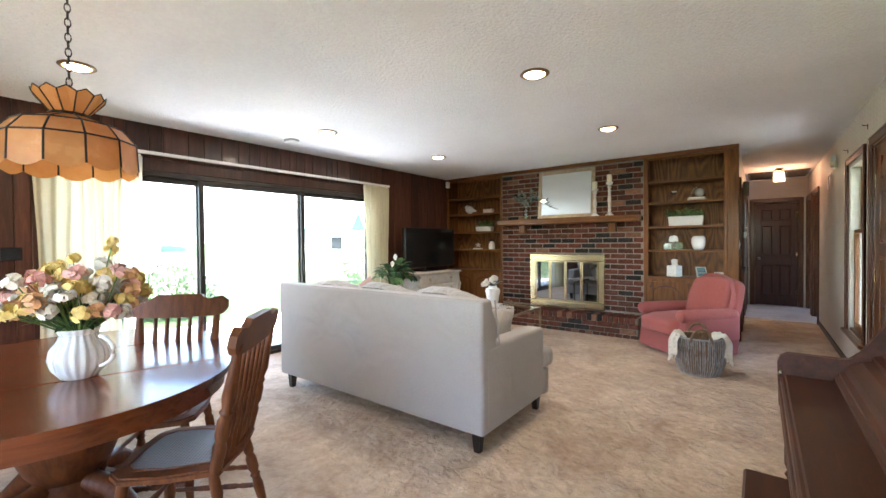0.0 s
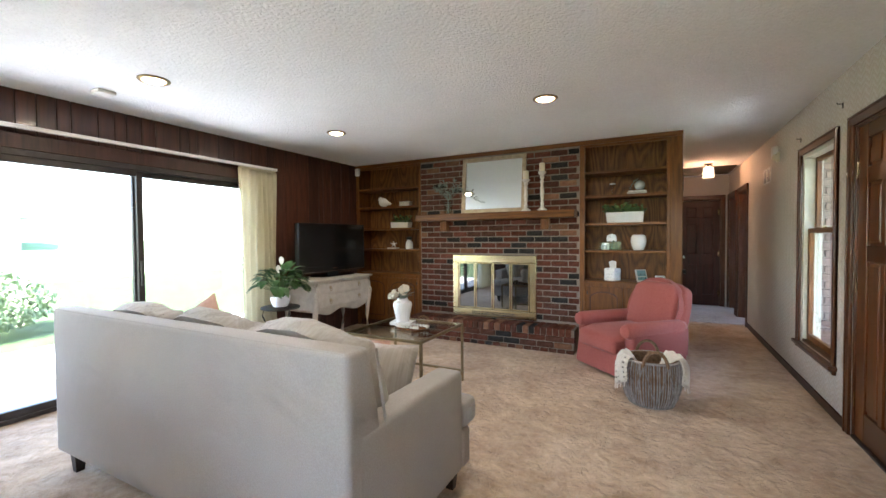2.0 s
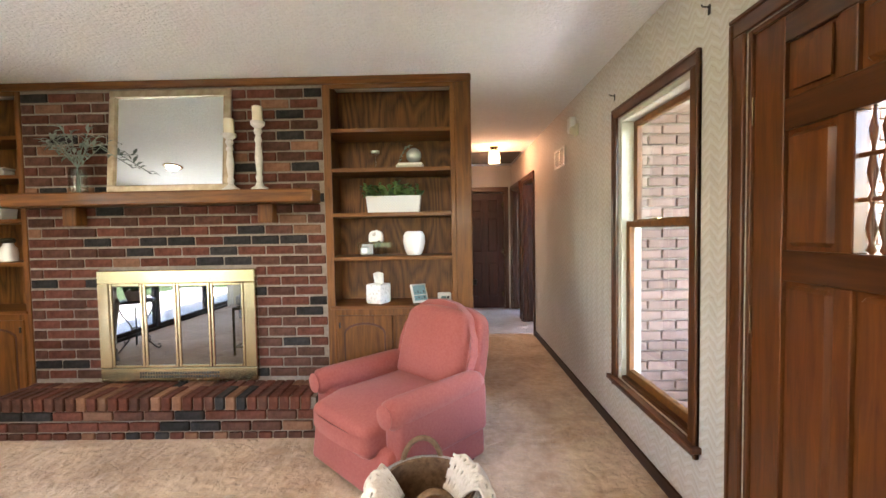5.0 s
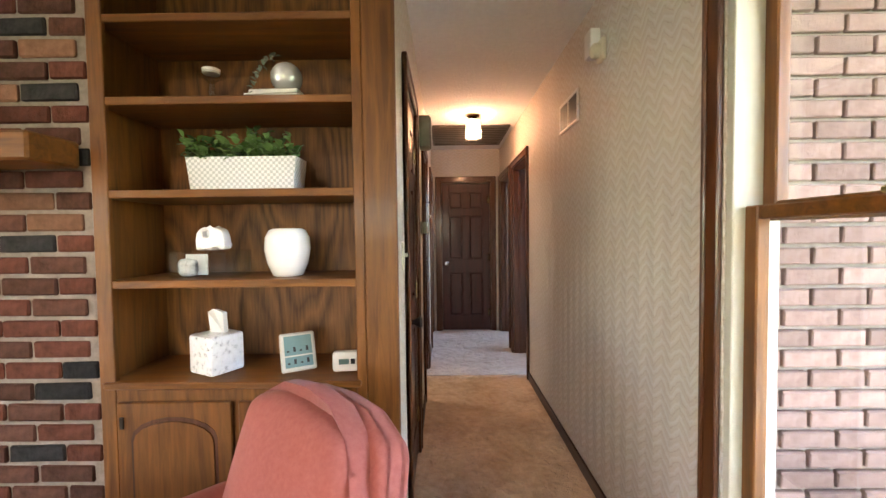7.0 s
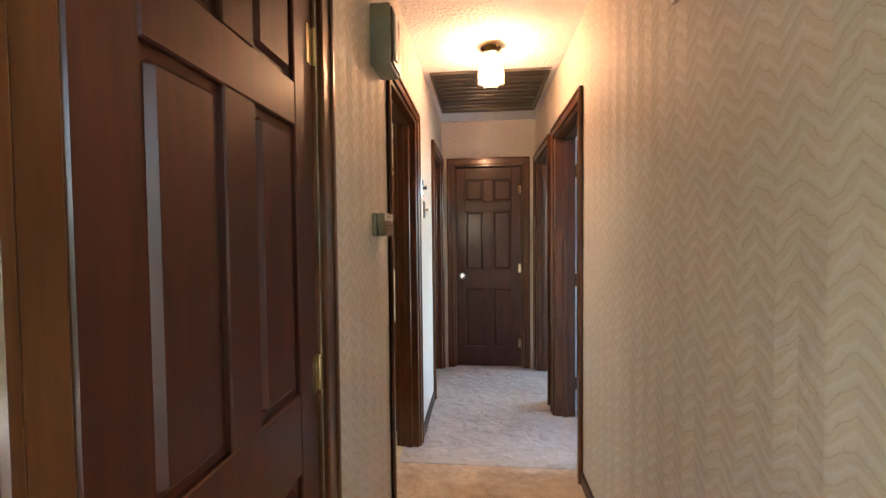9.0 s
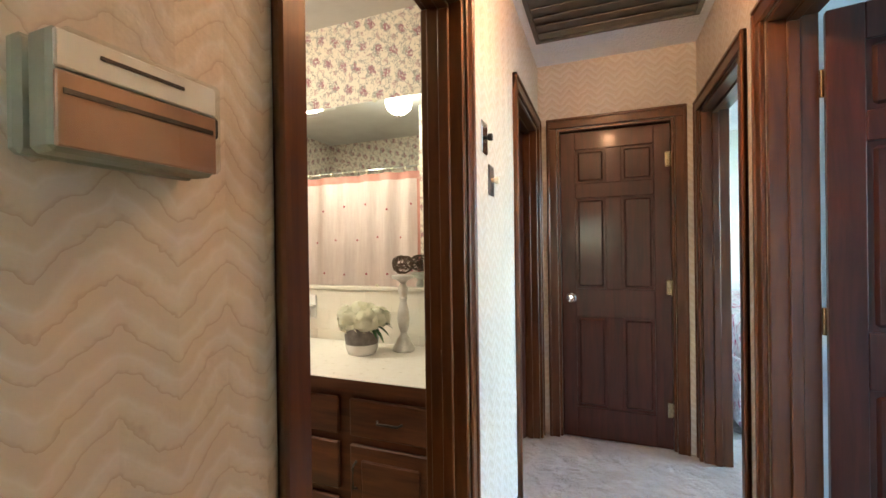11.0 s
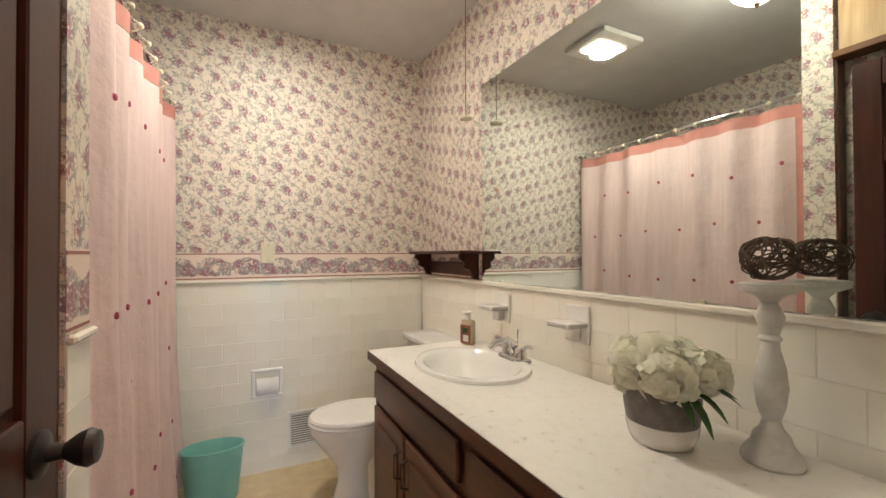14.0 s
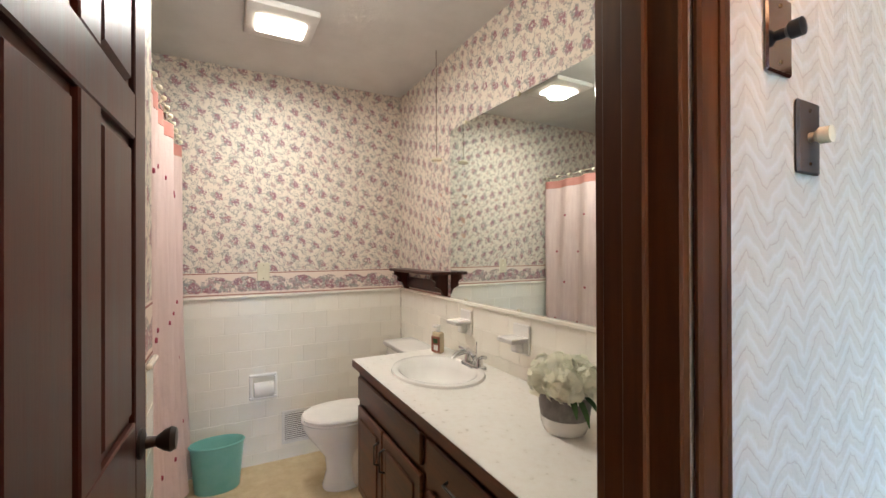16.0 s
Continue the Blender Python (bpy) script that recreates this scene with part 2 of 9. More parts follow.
PLASTER = surface("plaster", (0.66, 0.62, 0.54), (0.72, 0.68, 0.60), 6.0, 0.8, bumpy=0.2, bscale=50.0)
PALE_BLUE = surface("pale_blue_paint", (0.62, 0.68, 0.74), (0.68, 0.74, 0.80), 6.0, 0.8)
PAPER = zigzag_paper("chevron_wallpaper", (0.56, 0.50, 0.42), (0.45, 0.375, 0.30), (0.62, 0.585, 0.535))
FLORAL = floral_paper("floral_wallpaper", (0.70, 0.61, 0.51))
PANEL = wood("walnut_panelling", (0.0385, 0.0132, 0.00784), (0.098, 0.0349, 0.0202), "z", 0.42, 0.2, vary=0.3)
OAK = wood("oak", (0.0836, 0.0278, 0.00442), (0.206, 0.0751, 0.0132), "z", 0.5, 0.08)
OAK_PLY = figured_oak("oak_plywood", (0.075, 0.027, 0.006), (0.24, 0.098, 0.024))
OAK_X = wood("oak_along", (0.0886, 0.0294, 0.00442), (0.216, 0.0783, 0.0132), "x", 0.5, 0.08)
MAHOG = wood("mahogany_stain", (0.030, 0.0058, 0.0028), (0.070, 0.0145, 0.0070), "z", 0.40, 0.12)
CASING = wood("stained_casing", (0.0567, 0.0157, 0.00378), (0.113, 0.0367, 0.0095), "z", 0.34, 0.3)
CASING_Y = wood("stained_casing_along", (0.051, 0.0146, 0.00378), (0.108, 0.0342, 0.0095), "y", 0.34, 0.3)
DOORWOOD = wood("front_door_wood", (0.070, 0.0195, 0.0042), (0.155, 0.046, 0.0095), "z", 0.34, 0.3)
DOORRAIL = wood("front_door_rail", (0.038, 0.0105, 0.0026), (0.085, 0.025, 0.0055), "x", 0.34, 0.3)
DARKBASE = wood("dark_baseboard", (0.021, 0.0084, 0.0056), (0.049, 0.0196, 0.0126), "y", 0.45, 0.15)
MORTAR = surface("mortar", (0.21, 0.17, 0.14), (0.29, 0.24, 0.20), 40.0, 0.95, bumpy=0.6, bscale=90.0)
BRICK = surface("brick", (0.10, 0.05, 0.04), (0.20, 0.09, 0.065), 22.0, 0.88, bumpy=0.7, bscale=70.0, bdist=0.006, wear=0.3)
GLASS = glass("window_glass")
BRASS = surface("polished_brass", (0.50, 0.41, 0.25), (0.56, 0.46, 0.29), 160.0, 0.22, metal=1.0, wear=0.06)
BRONZE = surface("dark_bronze", (0.035, 0.03, 0.028), (0.06, 0.05, 0.045), 12.0, 0.4, metal=0.7)
WHITE = surface("white_paint", (0.74, 0.72, 0.68), (0.82, 0.80, 0.77), 12.0, 0.45)
CREAMPAINT = surface("cream_paint", (0.50, 0.47, 0.37), (0.58, 0.55, 0.44), 9.0, 0.5)
CERAMIC = surface("white_ceramic", (0.80, 0.77, 0.73), (0.86, 0.83, 0.79), 6.0, 0.14, wear=0.03)
CHROME = surface("chrome", (0.75, 0.75, 0.76), (0.85, 0.85, 0.86), 5.0, 0.1, metal=1.0)
BLACK = surface("black_plastic", (0.012, 0.012, 0.013), (0.022, 0.022, 0.024), 20.0, 0.35)
CREAMTILE = surface("cream_tile", (0.83, 0.78, 0.68), (0.88, 0.84, 0.75), 4.0, 0.12, vary=0.03, wear=0.04)
GROUT = surface("grout", (0.84, 0.79, 0.69), (0.88, 0.84, 0.75), 30.0, 0.9)
CONCRETE = surface("concrete", (0.46, 0.45, 0.43), (0.58, 0.57, 0.55), 7.0, 0.9, bumpy=0.3, bscale=60.0)
GRASS = surface("lawn", (0.036, 0.062, 0.022), (0.058, 0.092, 0.034), 3.0, 0.95, bumpy=0.8, bscale=30.0, bdist=0.05, wear=0.3)


# ---- building helpers ----
def box(bm, x0, x1, y0, y1, z0, z1, bev=0.0, seg=1):
    g = bmesh.ops.create_cube(bm, size=1.0)["verts"]
    bmesh.ops.transform(bm, matrix=Matrix.Translation(((x0 + x1) / 2, (y0 + y1) / 2, (z0 + z1) / 2))
                        @ Matrix.Diagonal((abs(x1 - x0), abs(y1 - y0), abs(z1 - z0), 1)), verts=g)
    if bev:
        ed = list({e for v in g for e in v.link_edges})
        bmesh.ops.bevel(bm, geom=ed, offset=bev, segments=seg, profile=0.5, affect="EDGES")
    return bm


def soft_box(bm, x0, x1, y0, y1, z0, z1, r, seg=4, puff=0.0, m=None):
    """A cushion-like box with round edges; puff swells its middle."""
    b = bmesh.new()
    box(b, x0, x1, y0, y1, z0, z1)
    bmesh.ops.subdivide_edges(b, edges=b.edges[:], cuts=3, use_grid_fill=True)
    cx, cy, cz = (x0 + x1) / 2, (y0 + y1) / 2, (z0 + z1) / 2
    hx, hy, hz = abs(x1 - x0) / 2, abs(y1 - y0) / 2, abs(z1 - z0) / 2
    for v in b.verts:
        d = [(v.co.x - cx) / hx, (v.co.y - cy) / hy, (v.co.z - cz) / hz]
        if puff:
            e = sum(1 - abs(q) for q in d) / 3
            v.co.x += puff * d[0] * (1 - d[1] ** 2) * (1 - d[2] ** 2)
            v.co.y += puff * d[1] * (1 - d[0] ** 2) * (1 - d[2] ** 2)
            v.co.z += puff * d[2] * (1 - d[0] ** 2) * (1 - d[1] ** 2)
    ed = [e for e in b.edges if e.calc_face_angle(0) > 0.9]
    bmesh.ops.bevel(b, geom=ed, offset=r, segments=seg, profile=0.5, affect="EDGES")
    if m is not None:
        bmesh.ops.transform(b, matrix=m, verts=b.verts[:])
    put_in(bm, b)
    return bm


def put_in(bm, b):
    me = bpy.data.meshes.new("tmp")
    b.to_mesh(me)
    b.free()
    bm.from_mesh(me)
    bpy.data.meshes.remove(me)


def rod(bm, p0, p1, r0, r1=None, seg=12):
    p0, p1 = Vector(p0), Vector(p1)
    d = p1 - p0
    g = bmesh.ops.create_cone(bm, cap_ends=True, segments=seg, radius1=r0, radius2=r0 if r1 is None else r1, depth=d.length)["verts"]
    bmesh.ops.transform(bm, matrix=Matrix.Translation((p0 + p1) / 2) @ d.to_track_quat("Z", "Y").to_matrix().to_4x4(), verts=g)
    return bm


def lathe(bm, prof, seg=24, at=(0, 0, 0), m=None, ribs=0, rib=0.0, close=True):
    """A turned shape from (radius, height) pairs."""
    rings = []
    for r, z in prof:
        ring = []
        for i in range(seg):
            a = 2 * math.pi * i / seg
            q = r * (1 + rib * math.cos(ribs * a)) if ribs else r
            co = Vector((q * math.cos(a), q * math.sin(a), z))
            co = m @ co if m is not None else co
            ring.append(bm.verts.new(co + Vector(at)))
        rings.append(ring)
    for a, b in zip(rings, rings[1:]):
        for i in range(seg):
            bm.faces.new((a[i], a[(i + 1) % seg], b[(i + 1) % seg], b[i]))
    if close:
        bm.faces.new(rings[0][::-1])
        bm.faces.new(rings[-1])
    return bm


def tube(bm, pts, r, seg=8, closed=False):
    """A bent rod along points."""
    pts = [Vector(p) for p in pts]
    rings, n = [], len(pts)
    for i, p in enumerate(pts):
        a = pts[(i - 1) % n] if (i or closed) else p
        b = pts[(i + 1) % n] if (i < n - 1 or closed) else p
        q = (b - a).to_track_quat("Z", "Y").to_matrix()
        rr = r[i] if isinstance(r, (list, tuple)) else r
        rings.append([bm.verts.new(p + q @ Vector((rr * math.cos(2 * math.pi * k / seg), rr * math.sin(2 * math.pi * k / seg), 0))) for k in range(seg)])
    for i in range(n if closed else n - 1):
        a, b = rings[i], rings[(i + 1) % n]
        off = 0
        if closed and i == n - 1:
            off = min(range(seg), key=lambda k: (a[0].co - b[k].co).length)
        for k in range(seg):
            bm.faces.new((a[k], a[(k + 1) % seg], b[(k + 1 + off) % seg], b[(k + off) % seg]))
    if not closed:
        bm.faces.new(rings[0][::-1])
        bm.faces.new(rings[-1])
    return bm


def slab(bm, outline, z0, z1, m=None):
    """A plate from a flat outline of (x, y), between two heights; m turns it."""
    m = m or Matrix.Identity(4)
    lo = [bm.verts.new(m @ Vector((x, y, z0))) for x, y in outline]
    hi = [bm.verts.new(m @ Vector((x, y, z1))) for x, y in outline]
    n = len(outline)
    bm.faces.new(lo[::-1])
    bm.faces.new(hi)
    for i in range(n):
        bm.faces.new((lo[i], lo[(i + 1) % n], hi[(i + 1) % n], hi[i]))
    return bm


def part(name, bm, material, parent=None, label="", smooth=None):
    me = bpy.data.meshes.new(name)
    bmesh.ops.recalc_face_normals(bm, faces=bm.faces[:])
    bm.to_mesh(me)
    bm.free()
    me.materials.append(material)
    if smooth:
        for f in me.polygons:
            f.use_smooth = True
        me.set_sharp_from_angle(angle=radians(smooth))
    ob = new(name, me)
    ob.parent = parent
    if label:
        ob["label"] = label
    return ob


def thing(name, at, rz, label, category, group=""):
    ob = new(name)
    ob.empty_display_size = 0.1
    ob.matrix_basis = pose(at[0], at[1], at[2], 0, 0, rz)
    return tagged(ob, label, category, group)


def setting(name, bm, material, label, category, smooth=None):
    return tagged(part(name, bm, material, None, "", smooth), label, category, "", "structure")


B = bmesh.new


def wall(name, axis, face0, face1, a0, a1, z0, z1, holes, material, label):
    """A wall of real thickness; holes are (a0, a1, z0, z1) along it."""
    bm = B()
    cuts = sorted({a0, a1, *[h[0] for h in holes], *[h[1] for h in holes]})
    for p, q in zip(cuts, cuts[1:]):
        zs, top = [], z0
        for h in sorted((h for h in holes if h[0] <= p and h[1] >= q), key=lambda h: h[2]):
            if h[2] > top + 1e-4:
                zs.append((top, h[2]))
            top = h[3]
        if top < z1:
            zs.append((top, z1))
        for lo, hi in zs:
            if axis == "x":
                box(bm, face0, face1, p, q, lo, hi)
            else:
                box(bm, p, q, face0, face1, lo, hi)
    bmesh.ops.remove_doubles(bm, verts=bm.verts[:], dist=0.0005)
    return setting(name, bm, material, label, "wall")



# ---- lamps ----
H_CEIL = 2.46
BULB = glow("warm_bulb", (1.0, 0.74, 0.46), 1.6)
PANELGLOW = glow("lit_diffuser", (1.0, 0.90, 0.74), 0.35)
GLOBEGLOW = lit_glass("lit_globe", (1.0, 0.88, 0.70), 0.22, 0.6)
LANTERN = lit_glass("lantern_glass", (1.0, 0.72, 0.44), 0.14, 0.75)


def lamp(name, kind, at, watts, color, size=0.05, to=None):
    l = bpy.data.lights.new(name, kind)
    l.energy, l.color = watts, color
    if kind == "AREA":
        l.shape, l.size = "DISK", size
    else:
        l.shadow_soft_size = size
    ob = new(name, l)
    ob.matrix_world = look(at, to or (at[0], at[1] + 0.0001, at[2] - 1))
    return ob


CANS = ((-3.13, 1.12), (-0.885, 3.08), (-3.2, 3.11), (-0.89, 4.84), (-3.1, 4.84))
for _x, _y in CANS:
    lamp("can_bulb", "AREA", (_x, _y, H_CEIL - 0.032), 0.6, (1.0, 0.86, 0.68), 0.11)
lamp("hall_bulb", "POINT", (0.60, 9.13, 2.315), 2.5, (1.0, 0.50, 0.27), 0.03)
lamp("bath_bulb", "POINT", (-0.87, 8.87, 2.34), 0.66, (1.0, 0.94, 0.80), 0.03)
lamp("bath_panel_light", "AREA", (-1.69, 8.88, 2.395), 0.48, (1.0, 0.94, 0.81), 0.15)
for _y, _w in ((8.67, 1.9), (11.4, 2.8)):
    _sky_lamp = lamp("bedroom_window_light", "AREA", (5.08, _y, 1.35), 1.65, (0.20, 0.49, 1.0), 1.0, (0, _y, 1.2))
    _sky_lamp.data.shape, _sky_lamp.data.size, _sky_lamp.data.size_y = "RECTANGLE", _w, 1.8

# ---- the large structure ----
H = 2.46
XL, XR, XH, YE, YF, YB = -4.26, 1.065, 0.14, 10.745, 6.55, 6.90
setting("floor", box(B(), -4.40, 1.19, -2.1, 6.95, -0.12, 0), CARPET, "beige pile carpet with a sculpted worn texture", "floor")
setting("floor_hall", box(B(), 0.04, 1.19, 6.95, 8.95, -0.12, 0), CARPET, "beige pile carpet along the hallway", "floor")
setting("floor_back_hall", box(B(), 0.04, 5.2, 8.95, 13.2, -0.12, 0.004), CARPET_B, "pale grey carpet in the back hall and bedrooms", "floor")
setting("floor_bedroom", box(B(), 1.19, 5.2, 7.6, 8.95, -0.12, 0.004), CARPET_B, "pale grey bedroom carpet", "floor")
setting("floor_bath", box(B(), -2.5, 0.04, 7.5, 9.9, -0.12, 0.002), VINYL, "yellow beige sheet vinyl bathroom floor", "floor")
setting("floor_side_room", box(B(), -2.5, 0.04, 9.9, 13.2, -0.12, 0.002), CARPET_B, "pale carpet of a side room", "floor")
setting("ceiling", box(B(), -4.40, 1.19, -2.1, 6.95, H, H + 0.12), POPCORN, "white textured popcorn ceiling", "ceiling")
setting("ceiling_hall", box(B(), 0.02, 1.19, 6.95, 13.2, H, H + 0.12), POPCORN, "white textured hallway ceiling", "ceiling")
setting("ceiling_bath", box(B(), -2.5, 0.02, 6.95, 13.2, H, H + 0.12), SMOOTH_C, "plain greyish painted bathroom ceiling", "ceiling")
setting("ceiling_bedroom", box(B(), 1.19, 5.2, 7.4, 13.2, H, H + 0.12), SMOOTH_C, "plain white bedroom ceiling", "ceiling")

SL = (1.12, 4.72, 0.0, 2.02)
wall("wall_left", "x", XL - 0.16, XL - 0.02, -2.1, 7.0, 0, H, [SL], PANEL, "dark wood panelled wall with a wide sliding door")
FD, WN, R1, R2 = (4.20, 5.11, 0, 2.04), (5.44, 6.24, 0.385, 2.04), (8.87, 9.65, 0, 2.03), (9.90, 10.67, 0, 2.03)
wall("wall_right", "x", XR, XR + 0.14, -2.1, YE, 0, H, [FD, WN, R1, R2], PAPER, "cream chevron wallpapered wall with the front door")
# unseen opening added for daylight from behind, widened to brighten the ceiling
wall("wall_back", "y", -2.1, -2.0, -4.42, 1.205, 0, H, [(-2.6, 0.6, 0.9, 2.12)], PLASTER, "plain plastered wall")
wall("wall_fireplace", "y", YB, YB + 0.12, -4.42, 0.02, 0, H, [], PLASTER, "plain wall behind the bookcases")
CD, BD, LD = (6.945, 7.58, 0, 2.03), (8.384, 9.14, 0, 2.03), (9.95, 10.67, 0, 2.03)
wall("wall_hall", "x", 0.02, XH, 6.575, YE, 0, H, [CD, BD, LD], PAPER, "cream chevron wallpapered hallway wall")
ED = (0.26, 0.945, 0, 2.03)
wall("wall_end", "y", YE, YE + 0.12, 0.02, XR + 0.14, 0, H, [ED], PAPER, "chevron wallpapered end wall of the hallway")
wall("wall_bath_north", "y", 9.785, 9.9, -2.5, 0.02, 0, H, [], FLORAL, "floral wallpapered bathroom wall behind the mirror")
wall("wall_bath_west", "x", -2.5, -2.385, 7.5, 9.785, 0, H, [], FLORAL, "floral wallpapered bathroom wall above tile")
wall("wall_bath_south", "y", 7.5, 7.62, -2.385, 0.02, 0, H, [], FLORAL, "floral wallpapered wall behind the bathtub")
wall("wall_bath_wing", "y", 8.265, 8.385, -0.85, 0.02, 0, H, [], FLORAL, "floral wallpapered bathroom wing wall beside the tub")
wall("wall_bath_stub", "y", 8.386, 8.462, -0.89, -0.775, 0, H, [], FLORAL, "floral wallpapered end wall beside the shower curtain")
wall("wall_tub_end", "x", -0.85, -0.73, 7.62, 8.265, 0, H, [], CREAMTILE, "cream tiled end wall of the tub alcove")
wall("wall_closet_back", "x", -0.73, -0.63, 6.95, 7.5, 0, H, [], PLASTER, "plain closet wall")
wall("wall_side_room", "y", 13.1, 13.2, -2.5, 5.2, 0, H, [], PLASTER, "plain wall of the rooms beyond")
wall("wall_side_room_west", "x", -2.5, -2.385, 9.9, 13.1, 0, H, [], PLASTER, "plain wall of a side room")
wall("wall_bedroom_divider", "y", 9.73, 9.82, XR + 0.14, 5.2, 0, H, [], PALE_BLUE, "pale bedroom dividing wall")
wall("wall_bedroom_south", "y", 7.5, 7.6, XR + 0.14, 5.2, 0, H, [], PALE_BLUE, "pale bedroom wall")
wall("wall_bedroom_east", "x", 5.1, 5.2, 7.6, 13.1, 0, H, [(7.7, 9.65, 0.35, 2.3), (9.95, 12.9, 0.35, 2.3)], PALE_BLUE, "pale bedroom wall with windows")
wall("wall_room_beyond", "x", XR + 0.02, XR + 0.14, YE + 0.12, 13.1, 0, H, [], PALE_BLUE, "pale bedroom wall")
setting("ground", box(B(), -900, 900, -900, 900, -0.6, -0.16), GRASS, "sunlit green lawn reaching to the horizon", "ground")

# ---- casings, doors and windows ----
def casing(name, axis, face, out, a0, a1, top, w=0.065, d=0.018, label="stained wood door casing", sill=None):
    """Trim round an opening, on the wall's face; out is +1 or -1."""
    f0, f1 = face + 0.001 * out, face + d * out
    f2 = face + (d + 0.007) * out

    def b(p, q, z0, z1, e):
        bm = B()
        if axis == "x":
            box(bm, min(f0, e), max(f0, e), p, q, z0, z1, 0.004)
        else:
            box(bm, p, q, min(f0, e), max(f0, e), z0, z1, 0.004)
        return bm
    root = thing(name, (0, 0, 0), 0, label, "trim")
    root["kind"] = "structure"
    z0 = 0 if sill is None else sill - w
    for p, q in ((a0 - w, a0), (a1, a1 + w)):
        part("side_casing", b(p, q, z0, top, f1), CASING, root)
        outer = (p, p + 0.018) if p < a0 else (q - 0.018, q)
        part("back_band", b(outer[0], outer[1], z0, top + w - 0.018, f2), CASING, root)
    part("head_casing", b(a0 - w, a1 + w, top, top + w, f1), CASING_Y, root)
    part("head_band", b(a0 - w, a1 + w, top + w - 0.018, top + w, f2), CASING_Y, root)
    if sill is not None:
        part("apron", b(a0 - w, a1 + w, sill - w, sill - 0.03, f1), CASING_Y, root)
        part("stool", b(a0 - w - 0.02, a1 + w + 0.02, sill - 0.03, sill, face + 0.05 * out), CASING_Y, root)
    return root


def jamb(name, axis, f0, f1, a0, a1, top, material=CASING, stop=True):
    root = thing(name, (0, 0, 0), 0, "stained wood door jamb lining", "trim")
    root["kind"] = "structure"
    mid = (f0 + f1) / 2

    def b(p, q, z0, z1, g0=f0, g1=f1):
        return box(B(), g0, g1, p, q, z0, z1, 0.003) if axis == "x" else box(B(), p, q, g0, g1, z0, z1, 0.003)
    part("side_jamb", b(a0, a0 + 0.018, 0.005, top), material, root)
    part("side_jamb", b(a1 - 0.018, a1, 0.005, top), material, root)
    part("head_jamb", b(a0 + 0.018, a1 - 0.018, top - 0.018, top), material, root)
    if stop:
        part("door_stop", b(a0 + 0.018, a0 + 0.03, 0.005, top - 0.03, mid - 0.018, mid + 0.018), material, root)
        part("door_stop", b(a1 - 0.03, a1 - 0.018, 0.005, top - 0.03, mid - 0.018, mid + 0.018), material, root)
        part("head_stop", b(a0 + 0.018, a1 - 0.018, top - 0.03, top - 0.018, mid - 0.018, mid + 0.018), material, root)
    return root


def knob(root, x, y, z, side, material=BRONZE, rose=0.032):
    bm = B()
    mm = Matrix.Rotation(radians(-90 * side), 4, "X")
    lathe(bm, [(0.002, 0), (rose, 0.0), (rose, 0.006), (0.013, 0.012), (0.011, 0.03), (0.022, 0.045), (0.027, 0.058), (0.022, 0.068), (0.002, 0.07)], 20, (x, y, z), mm.to_3x3())
    return part("knob", bm, material, root, "round metal door knob", 40)


def six_panel(name, at, rz, w, label, material=MAHOG, h=2.0, knob_x=None, knob_mat=BRONZE, hinges=None, th=0.035):
    """A six-panel leaf: x along its width from the hinge side, y through it."""
    root = thing(name, at, rz, label, "door")
    st, mid = 0.092, 0.092
    rails = [(0.0, 0.21), (0.80, 0.98), (1.57, 1.665), (h - 0.115, h)]
    for p, q in ((0, st), (w - st, w)):
        part("stile", box(B(), p, q, -th / 2, th / 2, 0.012, h, 0.003), material, root)
    for p, q in rails:
        part("rail", box(B(), st, w - st, -th / 2, th / 2, max(p, 0.012), q, 0.003), material, root)
    for (p0, p1), (q0, q1) in zip(rails, rails[1:]):
        part("mullion", box(B(), w / 2 - mid / 2, w / 2 + mid / 2, -th / 2, th / 2, p1, q0, 0.003), material, root)
        for a, b in ((st, w / 2 - mid / 2), (w / 2 + mid / 2, w - st)):
            bm = B()
            box(bm, a, b, -th / 2 + 0.012, th / 2 - 0.012, p1, q0)
            box(bm, a + 0.016, b - 0.016, -th / 2 + 0.002, th / 2 - 0.002, p1 + 0.016, q0 - 0.016, 0.0095)
            part("panel", bm, material, root)
    if knob_x is not None:
        knob(root, knob_x, th / 2, 0.92, 1, knob_mat)
        knob(root, knob_x, -th / 2, 0.92, -1, knob_mat)
    for z in hinges or ():
        bm = B()
        rod(bm, (-0.004, th / 2 + 0.005, z - 0.045), (-0.004, th / 2 + 0.005, z + 0.045), 0.006)
        box(bm, -0.001, 0.03, th / 2, th / 2 + 0.002, z - 0.045, z + 0.045)
        part("hinge", bm, BRASS, root, "small brass hinge", 40)
    return root


casing("door_casing_closet", "x", XH, 1, CD[0], CD[1], 2.03)
jamb("door_jamb_closet", "x", 0.02, XH, CD[0], CD[1], 2.03, CASING, False)
six_panel("closet_door", (XH - 0.02, CD[1] - 0.02, 0), -90, 0.595, "dark mahogany six panel closet door, closed, in the hallway", knob_x=0.54, hinges=(0.25, 1.0, 1.78))
casing("door_casing_bath", "x", XH, 1, BD[0], BD[1], 2.03, w=0.056, d=0.013)
casing("door_casing_bath_inside", "x", 0.02, -1, BD[0] + 0.018, BD[1], 2.03, w=0.012)
jamb("door_jamb_bath", "x", 0.02, XH, BD[0], BD[1], 2.03)
six_panel("bathroom_door", (0.008, 8.4205, 0), 177.2, 0.72, "dark mahogany six panel bathroom door standing open", knob_x=0.66, knob_mat=BRONZE, hinges=(0.25, 1.0, 1.78))
casing("door_casing_side_room", "x", XH, 1, LD[0], LD[1], 2.03)
